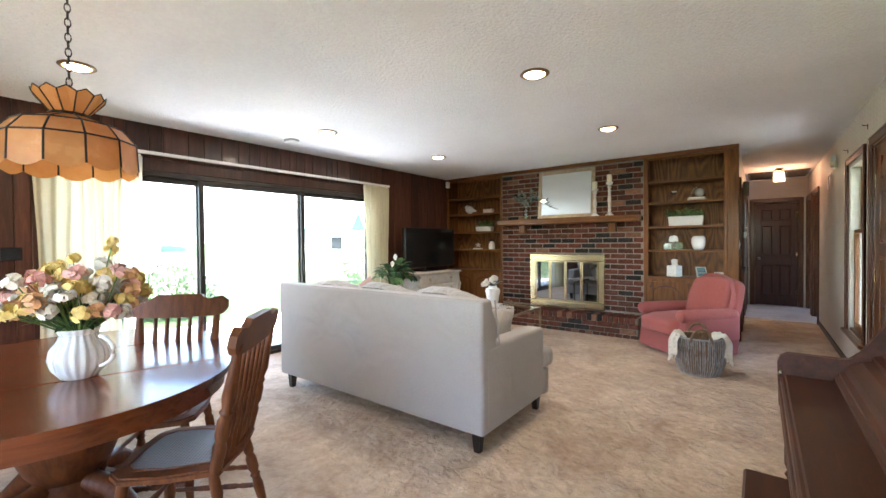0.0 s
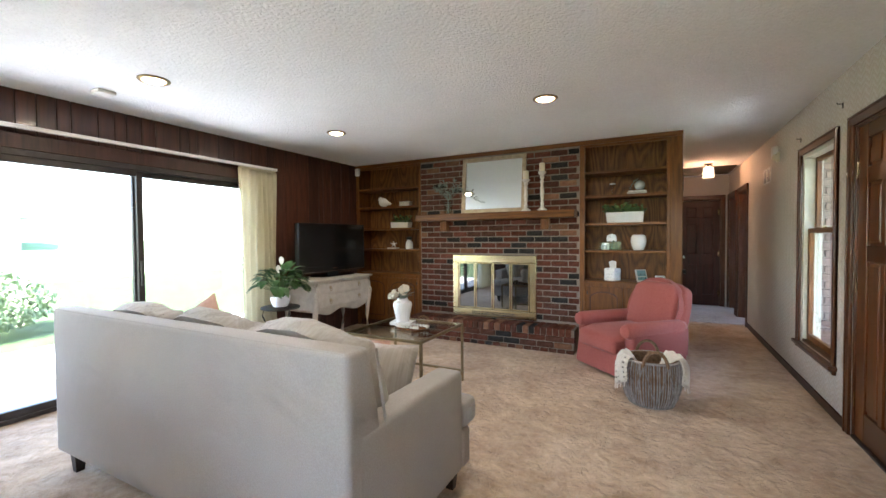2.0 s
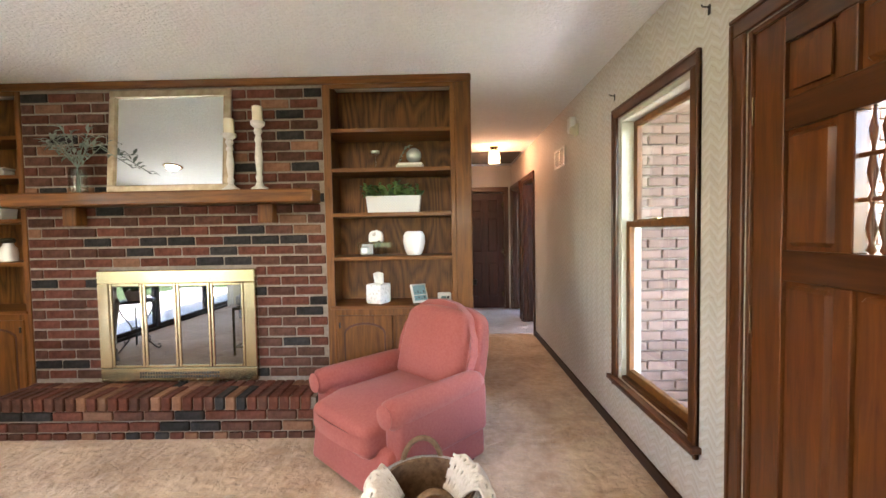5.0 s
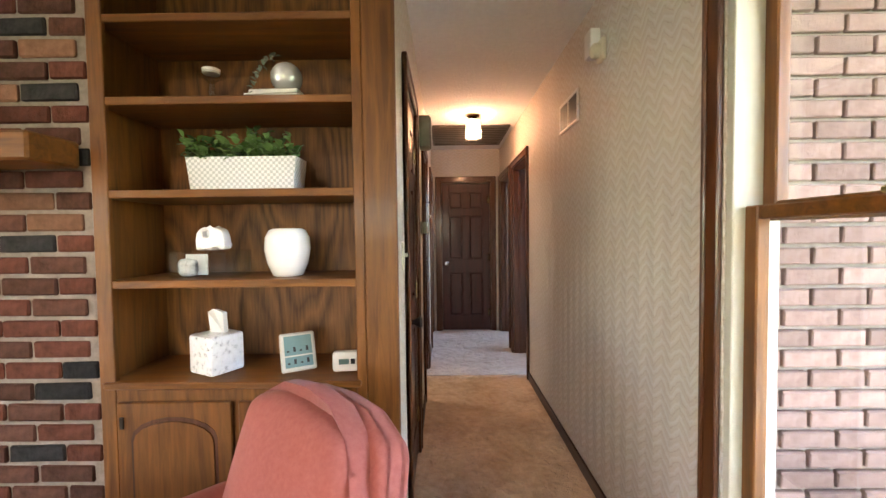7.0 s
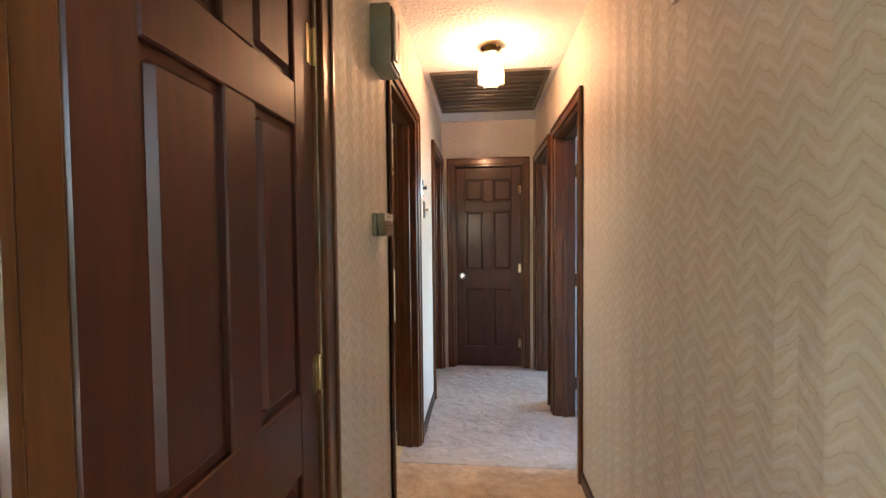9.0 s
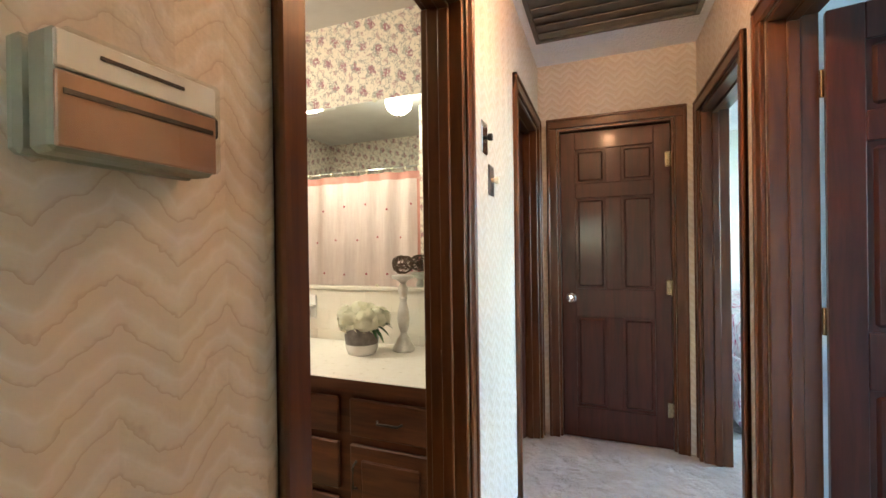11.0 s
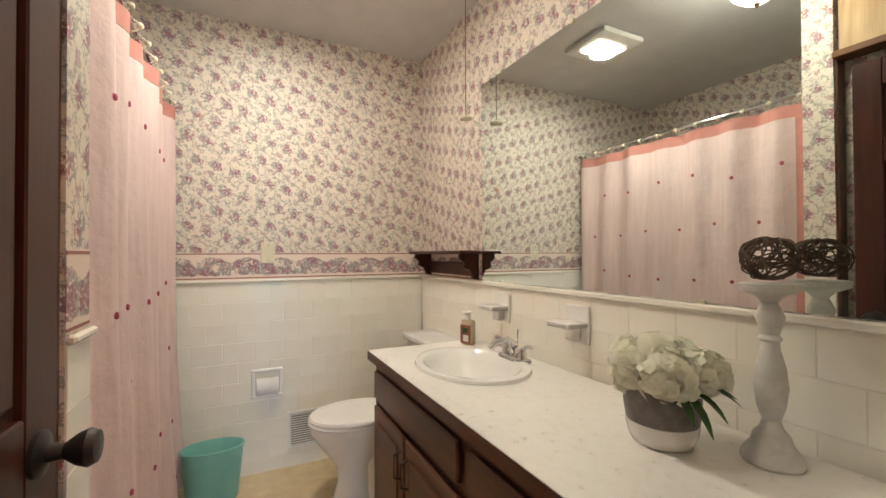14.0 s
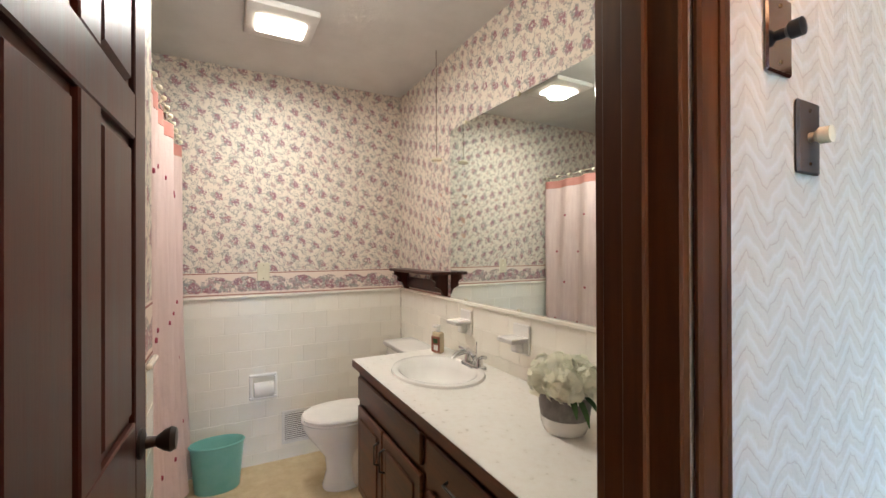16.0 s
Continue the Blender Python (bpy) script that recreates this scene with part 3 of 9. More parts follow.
jamb("door_jamb_side_room", "x", 0.02, XH, LD[0], LD[1], 2.03)
six_panel("side_room_door", (0.04, LD[1] - 0.03, 0), -115, 0.68, "dark six panel door of a side room, ajar", knob_x=0.62)
casing("door_casing_end", "y", YE, -1, ED[0], ED[1], 2.03)
jamb("door_jamb_end", "y", YE, YE + 0.12, ED[0], ED[1], 2.03, CASING, False)
six_panel("hall_end_door", (ED[1] - 0.02, YE + 0.03, 0), 180, 0.645, "dark mahogany six panel door closed at the hall end", knob_x=0.585, knob_mat=CHROME, hinges=(0.25, 1.0, 1.78))
casing("door_casing_bedroom_near", "x", XR, -1, R1[0], R1[1], 2.03)
jamb("door_jamb_bedroom_near", "x", XR, XR + 0.14, R1[0], R1[1], 2.03)
six_panel("bedroom_door", (XR + 0.145, R1[1] - 0.04, 0), -12, 0.74, "dark mahogany six panel bedroom door swung open", knob_x=0.68, hinges=(0.25, 1.0, 1.78))
casing("door_casing_bedroom_far", "x", XR, -1, R2[0], R2[1], 2.03)
jamb("door_jamb_bedroom_far", "x", XR, XR + 0.14, R2[0], R2[1], 2.03)

# front door: raised panels with a small spindle window
casing("door_casing_front", "x", XR, -1, FD[0], FD[1], 2.04, 0.07)
jamb("door_jamb_front", "x", XR, XR + 0.14, FD[0], FD[1], 2.04, CASING, False)


def front_door():
    w, h, th = 0.875, 2.02, 0.045
    root = thing("front_door", (XR + 0.035, FD[1] - 0.018, 0.005), -90, "stained wood front door with raised panels and a spindle window", "door")

    def b(x0, x1, z0, z1, nm="rail", y=th / 2, bev=0.003):
        part(nm, box(B(), x0, x1, -y, y, z0, z1, bev), DOORRAIL if nm == "rail" else DOORWOOD, root)
    b(0, 0.13, 0, h, "stile")
    b(w - 0.13, w, 0, h, "stile")
    for z0, z1 in ((0, 0.2), (1.16, 1.26), (1.65, 1.75), (1.93, h)):
        b(0.13, w - 0.13, z0, z1)
    xs = (0.13, 0.315, 0.37, 0.505, 0.56, 0.745)
    for x0, x1 in ((0.315, 0.37), (0.505, 0.56)):
        for z0, z1 in ((0.2, 1.16), (1.26, 1.65), (1.75, 1.93)):
            b(x0, x1, z0, z1, "mullion")
    for x0, x1 in ((0.13, 0.315), (0.37, 0.505), (0.56, 0.745)):
        for z0, z1 in ((0.2, 1.16), (1.26, 1.65), (1.75, 1.93)):
            if x0 == 0.37 and z0 == 1.26:
                continue
            bm = B()
            box(bm, x0, x1, -0.006, 0.006, z0, z1)
            if z0 == 1.75 and x0 != 0.37:
                k = 1 if x0 < 0.3 else -1
                lo, hi = x0 + 0.022, x1 - 0.022
                za, zb = (z1 - 0.075, z1 - 0.012) if k > 0 else (z1 - 0.012, z1 - 0.075)
                out = [(lo, z0 + 0.022), (hi, z0 + 0.022), (hi, zb), ((lo + hi) / 2, (za + zb) / 2 + 0.012), (lo, za)]
                for s in (-0.019, 0.012):
                    slab(bm, out, -s - 0.007, -s, Matrix.Rotation(radians(90), 4, "X"))
            else:
                box(bm, x0 + 0.014, x1 - 0.014, -0.020, 0.020, z0 + 0.014, z1 - 0.014, 0.0135)
            part("panel", bm, DOORWOOD, root)
    part("pane", box(B(), 0.37, 0.505, 0.012, 0.016, 1.26, 1.65), GLASS, root, "clear glass pane")
    for i in range(3):
        x = 0.37 + 0.034 * (i + 1)
        bm = lathe(B(), [(0.004, 0), (0.011, 0.01), (0.006, 0.03), (0.014, 0.07), (0.008, 0.11), (0.005, 0.13), (0.011, 0.15), (0.005, 0.17),
                         (0.014, 0.22), (0.008, 0.26), (0.005, 0.28), (0.012, 0.33), (0.006, 0.36), (0.004, 0.39)], 10, (x, -0.004, 1.26))
        part("spindle", bm, DOORWOOD, root, "turned wooden spindle", 50)
    for z in (1.40, 1.52):
        part("spindle_rail", box(B(), 0.37, 0.505, -0.012, 0.0, z, z + 0.012, 0.002), DOORWOOD, root)
    knob(root, w - 0.06, -th / 2, 0.95, -1, BRASS)
    for z in (0.25, 1.0, 1.75):
        bm = rod(B(), (-0.006, -th / 2 - 0.004, z - 0.05), (-0.006, -th / 2 - 0.004, z + 0.05), 0.007)
        part("hinge", bm, BRASS, root, "brass butt hinge", 40)


front_door()
setting("threshold", box(B(), XR - 0.01, XR + 0.15, FD[0] + 0.02, FD[1] - 0.02, 0.001, 0.022, 0.005), BRONZE, "dark metal threshold under the front door", "threshold")

# double-hung window beside the front door
casing("window_casing", "x", XR, -1, WN[0], WN[1], 2.04, 0.065, label="dark stained window casing with a stool", sill=WN[2])


def hung_window():
    y0, y1, z0, z1 = WN
    root = thing("window_1", (XR, 0, 0), 0, "wood framed double hung window with clear panes", "window")
    root["kind"] = "structure"
    VINYLW = CREAMPAINT
    for p, q in ((y0, y0 + 0.03), (y1 - 0.03, y1)):
        part("side_frame", box(B(), 0.005, 0.13, p, q, z0, z1, 0.003), VINYLW, root, "cream painted track")
    part("head_frame", box(B(), 0.005, 0.13, y0 + 0.03, y1 - 0.03, z1 - 0.03, z1, 0.003), VINYLW, root)
    part("window_sill", box(B(), 0.005, 0.13, y0 + 0.03, y1 - 0.03, z0, z0 + 0.025, 0.003), CASING_Y, root)
    zm = 1.37
    for x, lo, hi in ((0.035, z0 + 0.025, zm + 0.02), (0.08, zm - 0.02, z1 - 0.03)):
        sash = part("sash", box(B(), x, x + 0.035, y0 + 0.03, y0 + 0.075, lo, hi, 0.004), OAK, root, "varnished oak sash")
        part("sash_stile", box(B(), x, x + 0.035, y1 - 0.075, y1 - 0.03, lo, hi, 0.004), OAK, sash)
        part("sash_rail", box(B(), x, x + 0.035, y0 + 0.075, y1 - 0.075, lo, lo + 0.05, 0.004), OAK_X, sash)
        part("sash_rail", box(B(), x, x + 0.035, y0 + 0.075, y1 - 0.075, hi - 0.035, hi, 0.004), OAK_X, sash)
        g = part("pane", box(B(), x + 0.014, x + 0.019, y0 + 0.075, y1 - 0.075, lo + 0.05, hi - 0.035), GLASS, sash)
        g.visible_shadow = False
    part("sash_lock", box(B(), 0.03, 0.055, (y0 + y1) / 2 - 0.03, (y0 + y1) / 2 + 0.03, zm + 0.02, zm + 0.035, 0.004), BRASS, root)


hung_window()

# sliding door
def slider():
    y0, y1, z0, z1 = SL
    root = thing("sliding_door", (XL, 0, 0), 0, "dark bronze framed three panel sliding glass door", "sliding door")
    root["kind"] = "structure"
    part("head_track", box(B(), -0.14, 0.0, y0, y1, z1 - 0.05, z1, 0.004), BRONZE, root)
    part("sill_track", box(B(), -0.14, 0.0, y0, y1, 0.0, 0.035, 0.004), BRONZE, root)
    for p, q in ((y0, y0 + 0.04), (y1 - 0.04, y1)):
        part("side_frame", box(B(), -0.14, 0.0, p, q, 0.035, z1 - 0.05, 0.003), BRONZE, root)
    for k, (a, b, x) in enumerate(((y0 + 0.04, 2.34, -0.10), (2.30, 3.555, -0.055), (3.49, y1 - 0.04, -0.10))):
        pan = part("panel_frame", box(B(), x, x + 0.04, a, a + (0.05 if k != 2 else 0.07), 0.035, z1 - 0.05, 0.003), BRONZE, root)
        part("stile", box(B(), x, x + 0.04, b - 0.05, b, 0.035, z1 - 0.05, 0.003), BRONZE, pan)
        part("top_rail", box(B(), x, x + 0.04, a + 0.05, b - 0.05, z1 - 0.10, z1 - 0.05, 0.003), BRONZE, pan)
        part("bottom_rail", box(B(), x, x + 0.04, a + 0.05, b - 0.05, 0.035, 0.09, 0.003), BRONZE, pan)
        g = part("pane", box(B(), x + 0.017, x + 0.023, a + 0.05, b - 0.05, 0.09, z1 - 0.10), GLASS, pan)
        g.visible_shadow = False
    part("pull_handle", box(B(), -0.012, 0.012, 3.515, 3.54, 0.92, 1.15, 0.006), BRONZE, root)
    part("latch_handle", box(B(), -0.012, 0.008, 2.31, 2.33, 0.98, 1.10, 0.005), BRONZE, root)


slider()

# baseboards
for nm, b in (("baseboard_right", (XR - 0.014, XR - 0.001, FD[1] + 0.075, R1[0] - 0.067, 0.001, 0.075)),
              ("baseboard_right_rear", (XR - 0.014, XR - 0.001, -2.0, FD[0] - 0.075, 0.001, 0.075)),
              ("baseboard_hall_near", (XH + 0.001, XH + 0.014, CD[1] + 0.067, BD[0] - 0.067, 0.001, 0.075)),
              ("baseboard_hall_far", (XH + 0.001, XH + 0.014, BD[1] + 0.067, LD[0] - 0.067, 0.001, 0.075))):
    setting(nm, box(B(), *b, 0.004), DARKBASE, "dark stained wooden baseboard", "baseboard")

# ---- living room ----
LINEN = surface("cream_linen", (0.40, 0.366, 0.336), (0.475, 0.44, 0.405), 180.0, 0.9, wear=0.1, sheen=0.1)
_t = LINEN.node_tree
bump(_t, _t.nodes["Principled BSDF"], op(_t, "ADD", op(_t, "MULTIPLY", tex_noise(_t, coords(_t), 3.4, 2.5, 0.45, 0.5), 1.0), op(_t, "MULTIPLY", tex_noise(_t, coords(_t), 400.0, 2.0), 0.02)), 0.5, 0.05)
STRIPED = surface("striped_linen", (0.405, 0.37, 0.335), (0.475, 0.44, 0.40), 9.0, 0.9, stretch=(14, 0.2, 0.2), sheen=0.15)
_t = STRIPED.node_tree
bump(_t, _t.nodes["Principled BSDF"], op(_t, "ADD", tex_noise(_t, coords(_t, (1, 1, 0.5), (0.3, 0.2, 0.5)), 6.0, 3.0, 0.5, 1.2), op(_t, "MULTIPLY", tex_noise(_t, coords(_t), 300.0, 2.0), 0.02)), 0.8, 0.06)
PEACH = surface("peach_fabric", (0.47, 0.275, 0.22), (0.57, 0.37, 0.30), 60.0, 0.9, bumpy=0.3, bscale=300.0, bdist=0.001, sheen=0.3)
ROSE = surface("rose_velour", (0.335, 0.090, 0.075), (0.392, 0.118, 0.097), 70.0, 0.85, bumpy=0.3, bscale=220.0, bdist=0.002, wear=0.15, sheen=0.12)
DARKLEG = wood("dark_leg", (0.012, 0.008, 0.006), (0.035, 0.022, 0.016), "z")
CHERRY = wood("cherry_table", (0.102, 0.0222, 0.00619), (0.194, 0.0477, 0.0124), "x", 0.22, 0.3)
CHAIRWOOD = wood("chair_wood", (0.090, 0.027, 0.0078), (0.205, 0.064, 0.0185), "z", 0.5, 0.04)
PIANOWOOD = wood("piano_walnut", (0.034, 0.0095, 0.0042), (0.092, 0.027, 0.0115), "y", 0.48, 0.0)
AGEDGOLD = surface("aged_gold_metal", (0.20, 0.15, 0.08), (0.32, 0.25, 0.14), 14.0, 0.4, metal=0.9)
IRON = surface("wrought_iron", (0.02, 0.019, 0.018), (0.05, 0.045, 0.04), 30.0, 0.55, metal=0.5, bumpy=0.3)
CHALK = surface("chalk_paint", (0.50, 0.44, 0.37), (0.62, 0.56, 0.48), 10.0, 0.7, wear=0.25, bumpy=0.15)
LEAF = surface("leaf_green", (0.025, 0.065, 0.018), (0.06, 0.13, 0.035), 14.0, 0.4, vary=0.25)
PALELEAF = surface("pale_green_leaf", (0.10, 0.20, 0.05), (0.19, 0.32, 0.10), 18.0, 0.5)
CORD = surface("grey_cord", (0.16, 0.16, 0.155), (0.24, 0.235, 0.225), 60.0, 0.9)
SAGE = surface("sage_leaf", (0.16, 0.20, 0.17), (0.26, 0.31, 0.27), 18.0, 0.7)
WICKER = surface("grey_wicker", (0.21, 0.18, 0.155), (0.43, 0.385, 0.345), 30.0, 0.85, stretch=(4, 4, 1), bumpy=0.5, bscale=120.0, vary=0.2)
BROWNWICKER = surface("brown_wicker", (0.12, 0.065, 0.03), (0.26, 0.15, 0.08), 40.0, 0.8, bumpy=0.5, bscale=120.0)
YARN = surface("cream_yarn", (0.66, 0.58, 0.46), (0.78, 0.71, 0.60), 70.0, 0.95, bumpy=0.6, bscale=110.0, bdist=0.006, sheen=0.3)
SCREEN = surface("tv_screen", (0.006, 0.007, 0.008), (0.010, 0.011, 0.012), 3.0, 0.16)
GLOSSBLACK = surface("gloss_black", (0.008, 0.008, 0.009), (0.014, 0.014, 0.015), 3.0, 0.18)
CURTAIN = surface("cream_curtain", (0.60, 0.54, 0.37), (0.70, 0.635, 0.455), 5.0, 0.9, stretch=(2, 12, 0.6), wear=0.08)
SHEER = surface("sheer_curtain", (0.62, 0.64, 0.62), (0.74, 0.75, 0.73), 5.0, 0.9)
for _m, _w in ((CURTAIN, 0.35), (SHEER, 0.55)):
    _t = _m.node_tree
    _p = _t.nodes["Principled BSDF"]
    _tr, _mx = _t.nodes.new("ShaderNodeBsdfTranslucent"), _t.nodes.new("ShaderNodeMixShader")
    _tr.inputs[0].default_value = (0.73, 0.655, 0.47, 1)
    _mx.inputs[0].default_value = _w
    _t.links.new(_p.outputs[0], _mx.inputs[1])
    _t.links.new(_tr.outputs[0], _mx.inputs[2])
    _t.links.new(_mx.outputs[0], _t.nodes["Material Output"].inputs[0])
MIRROR = surface("mirror_silver", (0.80, 0.86, 0.83), (0.82, 0.88, 0.85), 1.0, 0.09, metal=1.0, wear=0.0)
for _l in list(MIRROR.node_tree.links):
    if _l.to_socket.name == "Roughness":
        MIRROR.node_tree.links.remove(_l)
MIRROR.node_tree.nodes["Principled BSDF"].inputs["Roughness"].default_value = 0.01
AMBER = surface("amber_slag_glass", (0.44, 0.19, 0.07), (0.68, 0.40, 0.18), 7.0, 0.25, vary=0.12)
_t = AMBER.node_tree
_tr, _mx = _t.nodes.new("ShaderNodeBsdfTranslucent"), _t.nodes.new("ShaderNodeMixShader")
_tr.inputs[0].default_value = (0.80, 0.34, 0.10, 1)
_mx.inputs[0].default_value = 0.45
_t.links.new(_t.nodes["Principled BSDF"].outputs[0], _mx.inputs[1])
_t.links.new(_tr.outputs[0], _mx.inputs[2])
_t.links.new(_mx.outputs[0], _t.nodes["Material Output"].inputs[0])
GOLDFRAME = surface("champagne_frame", (0.34, 0.26, 0.17), (0.50, 0.41, 0.29), 20.0, 0.4, metal=0.6)
WAX = surface("ivory_wax", (0.72, 0.64, 0.46), (0.78, 0.71, 0.54), 8.0, 0.5)
WHITEWASH = surface("whitewashed_wood", (0.60, 0.56, 0.51), (0.78, 0.75, 0.71), 24.0, 0.75, wear=0.2, bumpy=0.2)
FIREBLACK = surface("sooty_firebox", (0.008, 0.007, 0.006), (0.02, 0.018, 0.016), 12.0, 0.95)
SMOKED = glass("smoked_glass", (0.16, 0.16, 0.17), 0.0, 0.75)
CLEAR = glass("clear_glass", (0.93, 0.96, 0.95), 0.0, 0.14)
CANE = surface("woven_cane", (0.10, 0.10, 0.11), (0.22, 0.22, 0.23), 120.0, 0.5, bumpy=0.0)
_t = CANE.node_tree
_ck = _t.nodes.new("ShaderNodeTexVoronoi")
_ck.inputs["Scale"].default_value, _ck.inputs["Randomness"].default_value = 78.0, 0.0
_t.links.new(coords(_t), _ck.inputs["Vector"])
_t.links.new(ramp(_t, _ck.outputs["Distance"], ((0.26, (0.012, 0.012, 0.014)), (0.36, (0.22, 0.22, 0.24)))), _t.nodes["Principled BSDF"].inputs["Base Color"])
bump(_t, _t.nodes["Principled BSDF"], _ck.outputs["Distance"], 0.8, 0.004)
CORE = surface("dark_centre", (0.03, 0.03, 0.02), (0.06, 0.05, 0.03), 10.0, 0.9)


def turned_leg(bm, p0, p1, r, seg=12):
    """A turned leg with beads between two points."""
    p0, p1 = Vector(p0), Vector(p1)
    d = p1 - p0
    L = d.length
    prof = [(0.55, 0), (0.62, 0.05), (0.75, 0.2), (1.0, 0.42), (0.7, 0.5), (1.0, 0.53), (0.7, 0.56), (1.0, 0.6), (1.0, 0.72), (0.7, 0.76), (0.95, 0.8), (0.8, 1.0)]
    lathe(bm, [(r * a, L * b) for a, b in prof], seg, p0, d.to_track_quat("Z", "Y").to_matrix())
    return bm


def sofa():
    root = thing("sofa", (-2.05, 2.5, 0), 0, "cream linen three seat sofa with dark wooden feet", "sofa")
    w = 1.085
    bm = soft_box(B(), -w, w, 0.0, 0.12, 0.13, 0.955, 0.022, 3)
    for v in bm.verts:
        if v.co.y > 0.06:
            v.co.y += (0.955 - v.co.z) * 0.22
        v.co.y += 0.006 * noise.noise(v.co * 2.3)
    part("back", bm, LINEN, root, smooth=50)
    part("base", soft_box(B(), -w + 0.14, w - 0.14, 0.12, 0.98, 0.13, 0.32, 0.02, 2), LINEN, root, smooth=50)
    part("front_rail", soft_box(B(), -w, w, 0.888, 0.985, 0.125, 0.325, 0.02, 2), LINEN, root, smooth=50)
    for s in (-1, 1):
        bm = soft_box(B(), min(s * (w + 0.003), s * (w - 0.145)), max(s * (w + 0.003), s * (w - 0.145)), 0.05, 0.885, 0.13, 0.66, 0.025, 3)
        for v in bm.verts:
            if v.co.z > 0.5:
                v.co.z -= 0.01 * max(0, (v.co.y - 0.4)) / 0.6
        part("arm", bm, LINEN, root, smooth=50)
        rim = [(s * (w - 0.004), 0.20, 0.15), (s * (w - 0.004), 0.20, 0.62), (s * (w - 0.004), 0.21, 0.66), (s * (w - 0.004), 0.16, 0.94)]
        part("piping", tube(B(), rim, 0.006, 6), LINEN, root, smooth=60)
        for y in (0.07, 0.90):
            bm = B()
            x = s * (w - 0.08)
            lathe(bm, [(0.028, 0), (0.042, 0.13)], 4, (x, y, 0), Matrix.Rotation(radians(45), 3, "Z"))
            part("foot", bm, DARKLEG, root, "dark tapered wooden foot")
    part("piping", tube(B(), [(-w + 0.02, 0.012, 0.948), (w - 0.02, 0.012, 0.948)], 0.006, 6), LINEN, root, smooth=60)
    cw = (2 * w - 0.29) / 3
    for i in range(3):
        x0 = -w + 0.145 + i * cw
        bm = soft_box(B(), x0 + 0.006, x0 + cw - 0.006, 0.24, 1.05, 0.32, 0.475, 0.04, 4, 0.02)
        if i != 1:
            s = i - 1
            soft_box(bm, min(s * (w - 0.16), s * (w + 0.01)), max(s * (w - 0.16), s * (w + 0.01)), 0.893, 1.05, 0.33, 0.472, 0.035, 4, 0.01)
        part("seat_cushion", bm, LINEN, root, "plump cream seat cushion", 60)
        mm = Matrix.Translation((x0 + cw / 2, 0.30, 0.69)) @ Matrix.Rotation(radians(17), 4, "X") @ Matrix.Rotation(radians((-3, 2, 5)[i]), 4, "Y")
        bm = soft_box(B(), -cw / 2 - 0.005, cw / 2 + 0.005, -0.10, 0.11, -0.235, 0.245, 0.06, 4, 0.06, mm)
        for v in bm.verts:
            v.co += Vector((0, 0.012, 0.014)) * noise.noise(v.co * 4.0 + Vector((i, 0, 0)))
        cush = part("back_cushion", bm, STRIPED, root, "pinstriped cream back cushion", 60)
        ring = [mm @ Vector((a * (cw / 2 - 0.02), 0.0, b * 0.225 + 0.005)) for a, b in ((-1, -1), (-1, 0), (-1, 0.86), (-0.86, 1.03), (0, 1.1), (0.86, 1.03), (1, 0.86), (1, 0), (1, -1), (0, -1))]
        part("cording", tube(B(), ring, 0.008, 6, True), CORD, cush, "grey cord edging", 60)


sofa()


def throw_pillow(at, rz, tilt, material, label, size=0.22, spin=0):
    root = thing("throw_pillow", at, rz, label, "pillow", "pillows on the sofa")
    b = bmesh.new()
    bmesh.ops.create_grid(b, x_segments=10, y_segments=10, size=size)
    back = b.copy()
    for m, s in ((b, 1), (back, -1)):
        for v in m.verts:
            u, w = v.co.x / size, v.co.y / size
            v.co.z = s * 0.085 * max(0.0, (1 - u * u) * (1 - w * w)) ** 0.45
            k = 1 - 0.06 * (1 - abs(u)) - 0.06 * (1 - abs(w))
            v.co.x, v.co.y = v.co.x * k, v.co.y * k
    bm = B()
    put_in(bm, b)
    put_in(bm, back)
    bmesh.ops.remove_doubles(bm, verts=bm.verts[:], dist=0.001)
    mm = Matrix.Translation((0, 0, size * 0.93 * (math.cos(radians(spin)) + abs(math.sin(radians(spin)))))) @ Matrix.Rotation(radians(90 - tilt), 4, "X") @ Matrix.Rotation(radians(spin), 4, "Z")
    bmesh.ops.transform(bm, matrix=mm, verts=bm.verts[:])
    part("pillow_cover", bm, material, root, smooth=70)
    q = size * 0.93
    ring = [mm @ Vector(p) for p in ((-q, -q, 0), (0, -q * 0.97, 0), (q, -q, 0), (q * 0.97, 0, 0), (q, q, 0), (0, q * 0.97, 0), (-q, q, 0), (-q * 0.97, 0, 0))]
    part("piping", tube(B(), ring, 0.006, 6, True), CORD if material is STRIPED else material, root, smooth=60)


throw_pillow((-1.30, 3.14, 0.475), 10, 28, STRIPED, "pinstriped cream throw pillow leaning on the sofa", 0.175)
throw_pillow((-2.64, 3.04, 0.475), 10, 14, PEACH, "peach coloured throw pillow on the sofa", 0.20, 32)
throw_pillow((-2.85, 3.10, 0.475), 30, 16, STRIPED, "cream throw pillow in the sofa corner", 0.2)
throw_pillow((-1.52, 3.20, 0.475), 10, 35, PEACH, "peach throw pillow leaning beside a cream one", 0.17)


